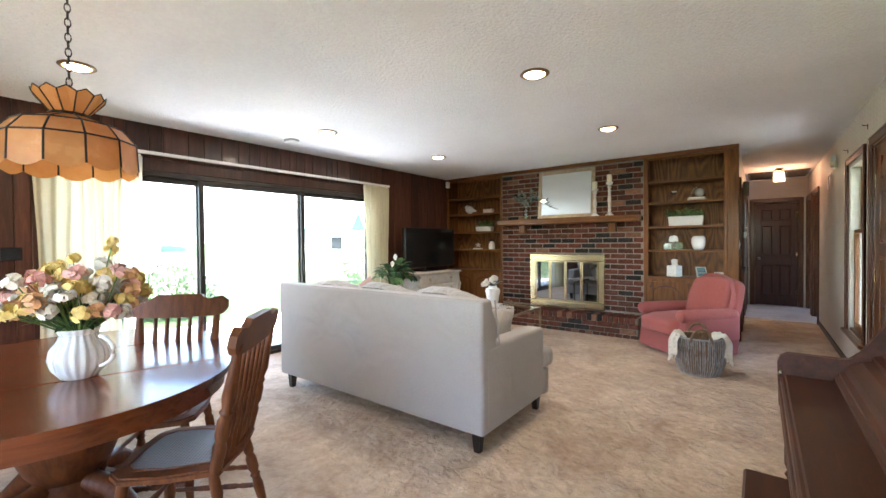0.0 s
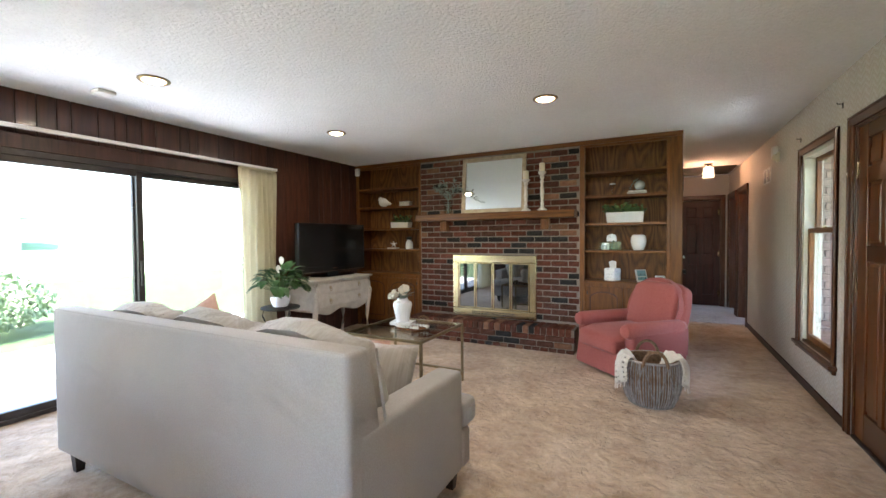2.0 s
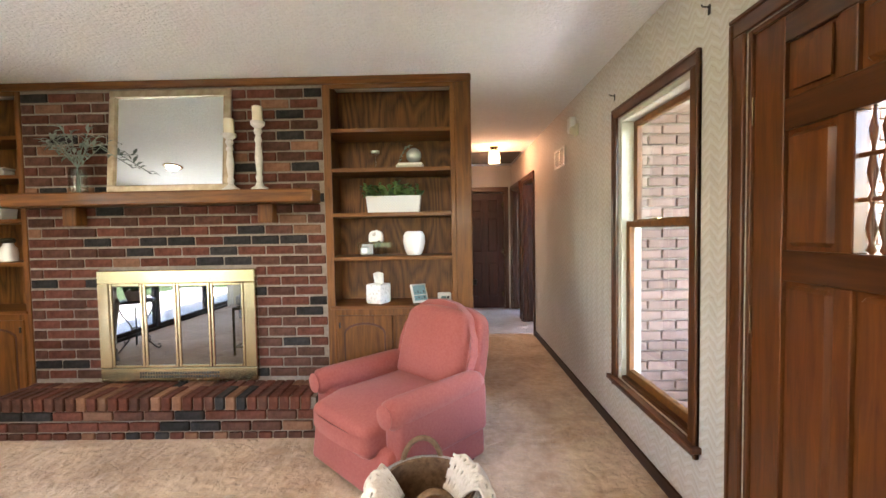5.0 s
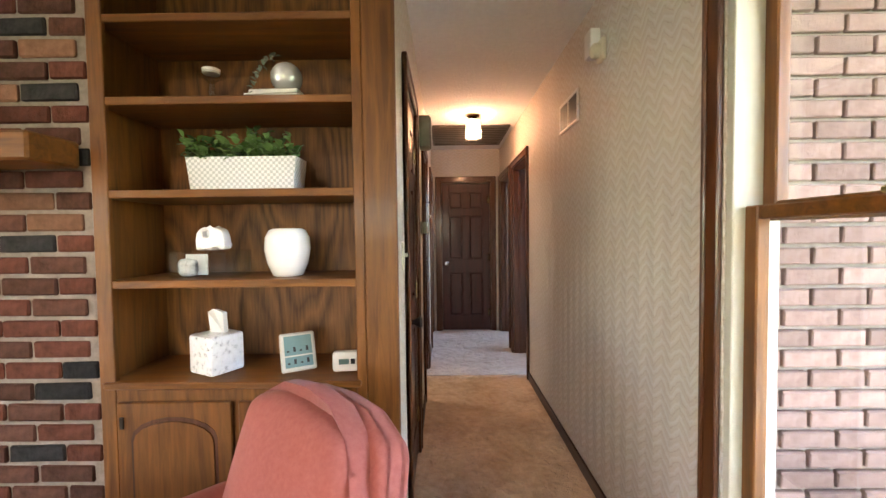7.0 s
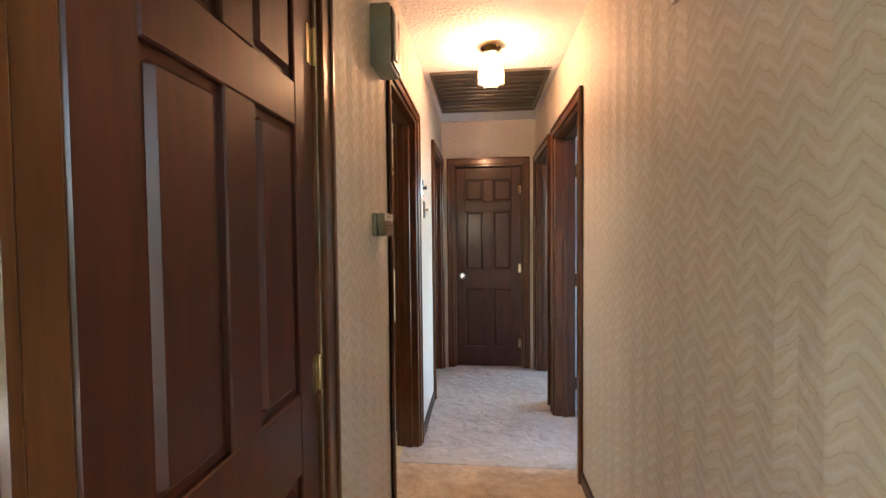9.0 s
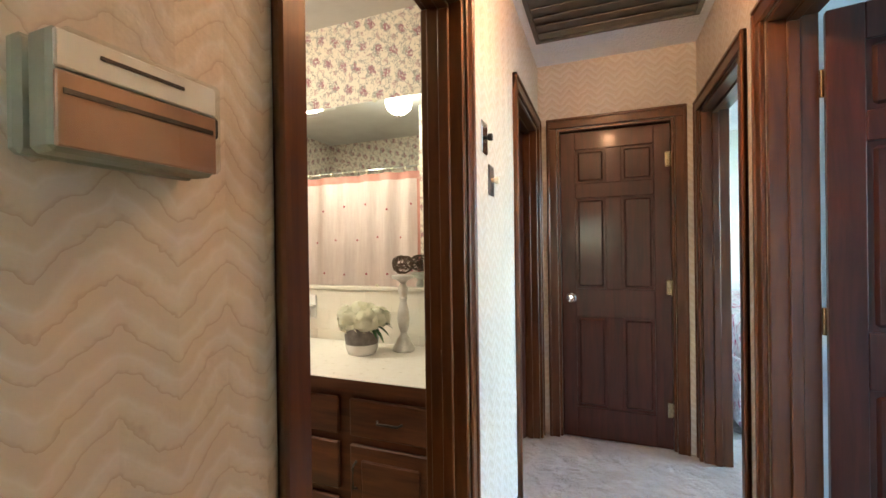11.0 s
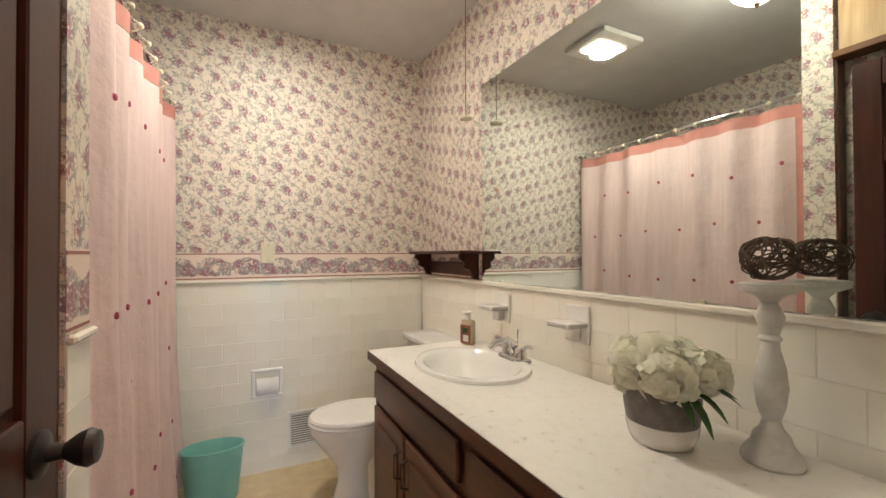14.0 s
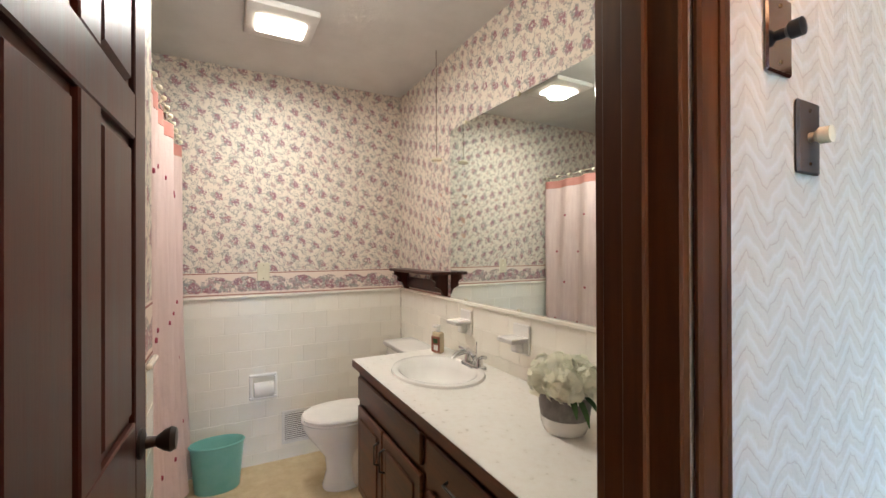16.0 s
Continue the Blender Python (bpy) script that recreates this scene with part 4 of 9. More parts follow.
def coffee_table():
    x0, x1, y0, y1, h = -2.45, -1.68, 4.17, 4.94, 0.54
    root = thing("coffee_table", ((x0 + x1) / 2, (y0 + y1) / 2, 0), 0, "square glass topped coffee table with an aged gold frame", "coffee table")
    hx, hy, r = (x1 - x0) / 2, (y1 - y0) / 2, 0.011
    for sx in (-1, 1):
        for sy in (-1, 1):
            part("leg", box(B(), sx * (hx - r) - r, sx * (hx - r) + r, sy * (hy - r) - r, sy * (hy - r) + r, 0, h - 0.022, 0.003), AGEDGOLD, root)
    for z, t in ((h - 0.022, 0.022), (0.085, 0.02)):
        for s in (-1, 1):
            part("rail", box(B(), -hx, hx, s * (hy - r) - r, s * (hy - r) + r, z, z + t, 0.003), AGEDGOLD, root)
            part("rail", box(B(), s * (hx - r) - r, s * (hx - r) + r, -hy + 2 * r, hy - 2 * r, z, z + t, 0.003), AGEDGOLD, root)
    part("glass_top", box(B(), -hx + 0.024, hx - 0.024, -hy + 0.024, hy - 0.024, h - 0.012, h - 0.002), CLEAR, root, "clear glass top")


coffee_table()
TZ = 0.539


def petal_ball(bm, c, r, n, size, rnd, flat=0.6):
    """Many small petals round a point."""
    for _ in range(n):
        d = Vector((rnd.gauss(0, 1), rnd.gauss(0, 1), rnd.gauss(0, 1) * flat + 0.3)).normalized()
        p = Vector(c) + d * r * rnd.uniform(0.55, 1.0)
        q = d.to_track_quat("Z", "Y").to_matrix() @ Matrix.Rotation(rnd.uniform(0, 6.28), 3, "Z") @ Matrix.Rotation(rnd.uniform(-0.6, 0.6), 3, "X")
        s = size * rnd.uniform(0.7, 1.2)
        pts = [(-0.5, 0, 0.1), (-0.35, 0.5, 0.05), (0.35, 0.5, 0.05), (0.5, 0, 0.1), (0.3, -0.5, 0.0), (-0.3, -0.5, 0.0)]
        mid = bm.verts.new(p)
        vs = [bm.verts.new(p + q @ (Vector(k) * s)) for k in pts]
        for i in range(6):
            bm.faces.new((mid, vs[i], vs[(i + 1) % 6]))
    return bm


def leaf(bm, base, tip, width, droop=0.0, n=5, fold=0.25):
    """A pointed leaf with a fold, from base to tip."""
    base, tip = Vector(base), Vector(tip)
    d = tip - base
    side = d.cross(Vector((0, 0, 1)))
    side = side.normalized() if side.length > 1e-5 else Vector((1, 0, 0))
    up = side.cross(d).normalized()
    mid, lt, rt = [], [], []
    for i in range(n + 1):
        s = i / n
        c = base + d * s - Vector((0, 0, droop * s * s)) + up * (0.12 * d.length * math.sin(math.pi * s))
        w = width * math.sin(math.pi * min(0.98, s * 0.92 + 0.06)) ** 0.8
        mid.append(bm.verts.new(c))
        lt.append(bm.verts.new(c + side * w + up * w * fold))
        rt.append(bm.verts.new(c - side * w + up * w * fold))
    for i in range(n):
        bm.faces.new((mid[i], mid[i + 1], lt[i + 1], lt[i]))
        bm.faces.new((mid[i + 1], mid[i], rt[i], rt[i + 1]))
    return bm


def coffee_table_decor():
    rnd = random.Random(3)
    tray = thing("wooden_tray", (-2.02, 4.60, TZ), 24, "small round wooden board on the coffee table", "tray")
    part("board", lathe(B(), [(0.14, 0), (0.15, 0.006), (0.15, 0.014), (0.142, 0.018)], 28), OAK, tray, smooth=40)
    bk = thing("book", (-2.13, 4.60, TZ + 0.019), 12, "pale linen bound book lying on the tray", "book")
    part("cover", box(B(), -0.10, 0.10, -0.075, 0.075, 0, 0.026, 0.003), WHITE, bk)
    part("pages", box(B(), -0.096, 0.102, -0.071, 0.071, 0.004, 0.022), LINEN, bk)
    v = thing("ribbed_vase", (-2.13, 4.60, TZ + 0.046), 0, "white ribbed ceramic vase with dried flowers", "vase")
    part("vase_body", lathe(B(), [(0.055, 0), (0.06, 0.01), (0.072, 0.08), (0.085, 0.15), (0.078, 0.175), (0.05, 0.19), (0.048, 0.21), (0.042, 0.205), (0.04, 0.16)], 36, ribs=18, rib=0.025), CERAMIC, v, smooth=30)
    bm = B()
    for a, r, h in ((0.2, 0.02, 0.30), (2.2, 0.05, 0.27), (3.4, 0.10, 0.22), (4.4, 0.09, 0.25), (5.4, 0.04, 0.28)):
        petal_ball(bm, (r * math.cos(a), r * math.sin(a), h), 0.035, 22, 0.04, rnd)
    part("blossoms", bm, YARN, v, "dried cream blossoms")
    bm = B()
    for i in range(9):
        a = i * 0.7
        leaf(bm, (0.01 * math.cos(a), 0.01 * math.sin(a), 0.19), (0.12 * math.cos(a), 0.12 * math.sin(a), 0.24 + 0.02 * (i % 3)), 0.016)
    part("leaves", bm, SAGE, v, "sage green leaves")
    g = thing("bead_garland", (-2.0, 4.52, TZ + 0.018), 0, "strand of cream wooden beads on the coffee table", "garland")
    pts = [(0.0 + 0.15 * math.cos(a) * (1 + 0.15 * math.sin(3 * a)), 0.07 * math.sin(a) * (1 + 0.2 * math.cos(2 * a)), 0.011) for a in np.linspace(0.2, 5.6, 26)]
    for p in pts:
        bm = B()
        bmesh.ops.create_icosphere(bm, subdivisions=2, radius=0.0135)
        ob = part("bead", bm, WHITEWASH, g, smooth=80)
        ob.location = p
    c = thing("pine_cone", (-1.95, 4.66, TZ + 0.018), 0, "brown pine cone on the tray", "pine cone")
    bm = B()
    for i in range(60):
        a, s = i * 2.4, i / 60
        r = 0.035 * math.sin(math.pi * (0.1 + 0.85 * s))
        p = Vector((-0.05 + 0.11 * s, r * math.cos(a), 0.036 + r * math.sin(a)))
        o = Vector((-0.012, math.cos(a) * 0.014, math.sin(a) * 0.014))
        leaf(bm, p, p + o, 0.008, n=3)
    part("scales", bm, BROWNWICKER, c)


coffee_table_decor()


def recliner():
    root = thing("recliner", (-0.32, 5.99, 0), -44, "rose pink upholstered recliner with rolled arms", "armchair")
    bm = soft_box(B(), -0.36, 0.36, -0.36, 0.34, 0.03, 0.30, 0.03, 3)
    for v in bm.verts:
        k = (0.30 - v.co.z) * 0.12
        v.co.x *= 1 + k * 0.6
        v.co.y -= k * (1 if v.co.y < 0 else 0)
    part("skirt", bm, ROSE, root, smooth=60)
    bm = soft_box(B(), -0.27, 0.27, -0.44, 0.24, 0.27, 0.44, 0.055, 4, 0.03)
    for v in bm.verts:
        if v.co.y < -0.3:
            v.co.z -= 0.03
    part("seat_cushion", bm, ROSE, root, smooth=70)
    for s in (-1, 1):
        bm = soft_box(B(), min(s * 0.27, s * 0.40), max(s * 0.27, s * 0.40), -0.33, 0.32, 0.2, 0.48, 0.03, 3)
        arm = part("arm", bm, ROSE, root, smooth=60)
        bm = lathe(B(), [(0.02, 0), (0.05, 0.004), (0.072, 0.03), (0.076, 0.1), (0.07, 0.62), (0.05, 0.68), (0.01, 0.69)], 20, (s * 0.335, -0.37, 0.475), Matrix.Rotation(radians(-90), 3, "X"))
        part("arm_roll", bm, ROSE, arm, smooth=60)
        bm = lathe(B(), [(0.055, 0), (0.058, 0.006), (0.03, 0.012), (0.002, 0.013)], 20, (s * 0.335, -0.37, 0.475), Matrix.Rotation(radians(90), 3, "X"))
        part("arm_button", bm, ROSE, arm, smooth=60)
    mm = Matrix.Translation((0, 0.27, 0.40)) @ Matrix.Rotation(radians(-17), 4, "X")
    bm = soft_box(B(), -0.35, 0.35, 0.02, 0.13, -0.22, 0.50, 0.04, 4)
    for v in bm.verts:
        t = max(0, (v.co.z - 0.2) / 0.3)
        v.co.x *= 1 - 0.16 * t * t
        v.co.z -= 0.07 * (abs(v.co.x) / 0.3) ** 3 * t
        v.co.y -= 0.05 * (abs(v.co.x) / 0.35) ** 2
    bmesh.ops.transform(bm, matrix=mm, verts=bm.verts[:])
    part("back", bm, ROSE, root, smooth=70)
    bm = soft_box(B(), -0.285, 0.285, -0.11, 0.05, -0.02, 0.475, 0.06, 5, 0.05)
    for v in bm.verts:
        t = max(0, (v.co.z - 0.2) / 0.3)
        v.co.x *= 1 - 0.12 * t * t
        v.co.z -= 0.06 * (abs(v.co.x) / 0.28) ** 3 * t
    bmesh.ops.transform(bm, matrix=mm, verts=bm.verts[:])
    part("back_cushion", bm, ROSE, root, "plump attached back cushion", 70)
    for s in (-1, 1):
        for y in (-0.28, 0.28):
            part("foot", rod(B(), (s * 0.3, y, 0), (s * 0.3, y, 0.05), 0.02), DARKLEG, root)


recliner()


def basket():
    root = thing("wicker_basket", (-0.12, 5.16, 0), 10, "grey wicker basket with looped handles", "basket")
    prof = [(0.0, 0.16), (0.04, 0.185), (0.12, 0.205), (0.22, 0.215), (0.33, 0.205), (0.36, 0.20)]

    def rad(z):
        return float(np.interp(z, [p[0] for p in prof], [p[1] for p in prof]))
    part("liner", lathe(B(), [(0.01, 0.01)] + [(r - 0.014, z + 0.005) for z, r in prof] + [(r - 0.022, z) for z, r in prof[::-1]] + [(0.01, 0.02)], 32), BROWNWICKER, root, "brown woven inner wall", 60)
    rnd = random.Random(8)
    for i in range(66):
        a = 2 * math.pi * i / 66
        j = rnd.uniform(-0.04, 0.04)
        pts = [((rad(z) + rnd.uniform(-0.004, 0.004)) * math.cos(a + j * z * 2), (rad(z)) * math.sin(a + j * z * 2), z) for z in (0.0, 0.06, 0.13, 0.2, 0.28, 0.355)]
        part("cane", tube(B(), pts, rnd.uniform(0.004, 0.006), 5), WICKER, root)
    for k in range(8):
        a0 = 2 * math.pi * k / 8
        for s in (1, -1):
            pts = [((rad(z) + 0.008) * math.cos(a0 + s * q), (rad(z) + 0.008) * math.sin(a0 + s * q), z) for z, q in zip(np.linspace(0.02, 0.34, 7), np.linspace(0.0, 0.38, 7))]
            part("cross_cane", tube(B(), pts, 0.004, 5), WICKER, root, "pale crossing cane")
    for z in (0.006, 0.357):
        ring = [(rad(z) * math.cos(a), rad(z) * math.sin(a), z) for a in np.linspace(0, 2 * math.pi, 40, endpoint=False)]
        part("rim", tube(B(), ring, 0.009, 6, True), WICKER, root)
    for s in (-1, 1):
        pts = [(0.085 * math.cos(a), s * 0.19, 0.33 + 0.12 * math.sin(a)) for a in np.linspace(0, math.pi, 14)]
        part("handle", tube(B(), pts, 0.012, 8), BROWNWICKER, root, "wrapped brown wicker handle", 60)


basket()


def throw_blanket():
    root = thing("crocheted_throw", (-0.12, 5.16, 0), 10, "cream crocheted blanket draped over the basket rim", "blanket")
    for nm, a0, spread in (("drape", math.pi, 0.75), ("drape", 0.15, 0.85)):
        b = B()
        nu, nv = 26, 26
        grid = []
        for i in range(nu + 1):
            u = i / nu * 2 - 1
            row = []
            for j in range(nv + 1):
                s = j / nv
                a = a0 + u * spread * (0.75 + 0.25 * s)
                if s < 0.35:
                    k = s / 0.35
                    r, z = 0.10 + 0.115 * k, 0.29 + 0.10 * math.sin(k * math.pi / 2)
                else:
                    k = (s - 0.35) / 0.65
                    r, z = 0.215 + 0.045 * math.sin(min(1, k * 2.2) * math.pi / 2), 0.39 - (0.27 - 0.09 * abs(u)) * k
                w = 0.012 * math.sin(u * 11 + s * 3) * min(1, s * 2)
                row.append(b.verts.new(((r + w) * math.cos(a), (r + w) * math.sin(a), z + 0.5 * w)))
            grid.append(row)
        for i in range(nu):
            for j in range(nv):
                if (i % 3 == 1 and j % 3 == 1):
                    continue
                b.faces.new((grid[i][j], grid[i + 1][j], grid[i + 1][j + 1], grid[i][j + 1]))
        ob = part(nm, b, YARN, root, "open lacy crochet work", 70)
        so = ob.modifiers.new("thick", "SOLIDIFY")
        so.thickness = 0.009
        for i in range(0, nu + 1, 3):
            u = i / nu * 2 - 1
            a = a0 + u * spread
            z = 0.39 - (0.27 - 0.09 * abs(u))
            part("tassel", rod(B(), (0.262 * math.cos(a), 0.262 * math.sin(a), z + 0.01), (0.27 * math.cos(a), 0.27 * math.sin(a), z - 0.04), 0.004, 0.006, 6), YARN, root)


throw_blanket()


def media_chest():
    root = thing("bombe_chest", (-3.90, 5.565, 0), 0, "distressed cream bombe chest with two drawers", "chest")
    hw = 0.51
    # front at +x; width along y
    part("top", soft_box(B(), -0.27, 0.285, -hw - 0.03, hw + 0.03, 0.815, 0.845, 0.01, 2), CHALK, root, smooth=50)
    bm = B()
    rows = [(0.815, 0.235), (0.72, 0.25), (0.62, 0.255), (0.50, 0.235), (0.42, 0.215)]
    n = 16
    grid = []
    for z, x in rows:
        grid.append([bm.verts.new((x + 0.012 * math.cos(2 * math.pi * k / n), -hw + 2 * hw * k / n, z if z > 0.43 else 0.40 + 0.055 * math.cos(2 * math.pi * k / n) ** 2 + (0.03 if k in (0, n) else 0))) for k in range(n + 1)])
    for a, b in zip(grid, grid[1:]):
        for k in range(n):
            bm.faces.new((a[k], a[k + 1], b[k + 1], b[k]))
    back = [[bm.verts.new((-0.26, v.co.y, v.co.z)) for v in r] for r in (grid[0], grid[-1])]
    for k in range(n):
        bm.faces.new((grid[-1][k], grid[-1][k + 1], back[1][k + 1], back[1][k]))
        bm.faces.new((back[0][k], back[0][k + 1], back[1][k + 1], back[1][k]))
    for k in (0, n):
        bm.faces.new([r[k] for r in grid] + [back[1][k], back[0][k]])
    part("body", bm, CHALK, root, smooth=40)
    for z0, z1 in ((0.665, 0.795), (0.50, 0.645)):
        bm = soft_box(B(), 0.225, 0.262, -hw + 0.05, hw - 0.05, z0, z1, 0.008, 2)
        dr = part("drawer", bm, CHALK, root, "worn cream drawer front", 40)
        for y in (-0.27, 0.27):
            zc = (z0 + z1) / 2
            bm = lathe(B(), [(0.022, 0), (0.022, 0.004), (0.006, 0.008), (0.006, 0.014), (0.002, 0.016)], 14, (0.262, y, zc + 0.012), Matrix.Rotation(radians(90), 3, "Y"))
            ring = [(0.272, y + 0.022 * math.sin(a), zc - 0.006 + 0.022 * math.cos(a)) for a in np.linspace(0, 2 * math.pi, 16, endpoint=False)]
            tube(bm, ring, 0.003, 6, True)
            part("ring_pull", bm, GOLDFRAME, dr, "small ring pull", 50)
    for sy in (-1, 1):
        for sx in (-1, 1):
            y = sy * (hw - 0.015)
            xb = 0.225 if sx > 0 else -0.23
            pts = [(xb + 0.012 * sx, y, 0.80), (xb + 0.03 * sx, y + 0.004 * sy, 0.64), (xb + 0.005 * sx, y, 0.46), (xb - 0.012 * sx, y, 0.28), (xb - 0.004 * sx, y, 0.12), (xb + 0.022 * sx, y + 0.006 * sy, 0.0)]
            part("leg", tube(B(), pts, [0.034, 0.036, 0.034, 0.023, 0.018, 0.02], 8), CHALK, root, "curved cabriole leg", 50)


media_chest()


def television():
    root = thing("television", (-3.94, 5.68, 0.846), 0, "black flat screen television on a low stand", "television")
    w, z0, z1 = 0.62, 0.055, 0.69
    part("housing", box(B(), -0.055, 0.02, -w, w, z0, z1, 0.012, 2), GLOSSBLACK, root, smooth=40)
    part("bezel", box(B(), 0.02, 0.03, -w, w, z0, z0 + 0.085, 0.004), GLOSSBLACK, root)
    part("bezel", box(B(), 0.02, 0.03, -w, w, z1 - 0.035, z1, 0.004), GLOSSBLACK, root)
    for s in (-1, 1):
        part("bezel", box(B(), 0.02, 0.03, min(s * w, s * (w - 0.035)), max(s * w, s * (w - 0.035)), z0 + 0.085, z1 - 0.035, 0.004), GLOSSBLACK, root)
    part("screen", box(B(), 0.019, 0.0235, -w + 0.034, w - 0.034, z0 + 0.084, z1 - 0.034), SCREEN, root, "dark glossy screen")
    part("trim_strip", box(B(), 0.028, 0.034, -w + 0.02, w - 0.02, z0 + 0.01, z0 + 0.018, 0.001), CHROME, root)
    part("maker_mark", box(B(), 0.0295, 0.031, -0.04, 0.04, z0 + 0.045, z0 + 0.055), CHROME, root)
    part("neck", box(B(), -0.04, 0.0, -0.1, 0.1, 0.012, z0 + 0.01, 0.004), BLACK, root)
    part("base", box(B(), -0.13, 0.11, -0.30, 0.30, 0.0, 0.014, 0.006), GLOSSBLACK, root)


television()


def plant_stand():
    root = thing("plant_stand", (-3.76, 4.64, 0), 0, "round black wrought iron plant stand with scrolled legs", "plant stand")
    part("top", lathe(B(), [(0.01, 0.575), (0.195, 0.575), (0.205, 0.582), (0.205, 0.594), (0.195, 0.60), (0.01, 0.60)], 36), IRON, root, "round dark slate top", 40)
    for i in range(3):
        a = radians(90 + 120 * i + 20)
        prof = [(0.17, 0.57), (0.185, 0.50), (0.15, 0.42), (0.09, 0.34), (0.055, 0.26), (0.06, 0.19), (0.10, 0.12), (0.16, 0.06), (0.20, 0.02), (0.235, 0.005), (0.255, 0.025), (0.25, 0.05), (0.23, 0.055), (0.222, 0.04)]
        part("leg", tube(B(), [(r * math.cos(a), r * math.sin(a), z + 0.008) for r, z in prof], 0.008, 8), IRON, root, smooth=60)
        prof = [(0.06, 0.22), (0.10, 0.19), (0.14, 0.16), (0.145, 0.12), (0.115, 0.105), (0.10, 0.125), (0.115, 0.14)]
        part("scroll", tube(B(), [(r * math.cos(a), r * math.sin(a), z) for r, z in prof], 0.006, 8), IRON, root, smooth=60)
    ring = [(0.06 * math.cos(a), 0.06 * math.sin(a), 0.26) for a in np.linspace(0, 6.283, 20, endpoint=False)]
    part("ring", tube(B(), ring, 0.006, 6, True), IRON, root, smooth=60)


plant_stand()


def peace_lily():
    rnd = random.Random(12)
    root = thing("peace_lily", (-3.76, 4.64, 0.60), 0, "leafy peace lily in a white ceramic pot", "potted plant")
    part("pot", lathe(B(), [(0.075, 0), (0.08, 0.008), (0.10, 0.05), (0.108, 0.10), (0.108, 0.115), (0.10, 0.115), (0.09, 0.09), (0.01, 0.09)], 32), CERAMIC, root, "white glazed pot", 40)
    part("soil", lathe(B(), [(0.01, 0.088), (0.093, 0.09), (0.093, 0.094), (0.01, 0.095)], 20), CORE, root)
    for i in range(80):
        a = rnd.uniform(0, 6.283)
        lean = rnd.uniform(0.15, 1.0)
        r1, z1 = 0.06 + 0.16 * lean, 0.17 + 0.22 * (1 - lean) + rnd.uniform(0, 0.06)
        r2 = r1 + rnd.uniform(0.11, 0.17)
        z2 = z1 + rnd.uniform(0.02, 0.12) * (1.2 - lean) - 0.06 * lean
        b = Vector((0.02 * math.cos(a), 0.02 * math.sin(a), 0.09))
        m1 = Vector((r1 * math.cos(a), r1 * math.sin(a), z1))
        if b.x + r2 * math.cos(a) < -0.36:
            continue
        tip = Vector((r2 * math.cos(a + 0.15), r2 * math.sin(a + 0.15), z2))
        bm = tube(B(), [b, (b + m1) / 2 + Vector((0, 0, 0.03)), m1], 0.0025, 5)
        leaf(bm, m1, tip, rnd.uniform(0.034, 0.052), 0.05 * lean, 6)
        part("leaf", bm, LEAF, root, smooth=60)
    for a, r, h in ((0.4, 0.02, 0.52), (2.6, 0.09, 0.42)):
        bm = tube(B(), [(0, 0, 0.09), (r * 0.5 * math.cos(a), r * 0.5 * math.sin(a), 0.3), (r * math.cos(a), r * math.sin(a), h - 0.06)], 0.003, 5)
        part("stem", bm, PALELEAF, root)
        part("bloom", leaf(B(), (r * math.cos(a), r * math.sin(a), h - 0.06), (r * math.cos(a) + 0.02, r * math.sin(a) - 0.02, h + 0.03), 0.028), CERAMIC, root, "white spathe flower", 60)


peace_lily()

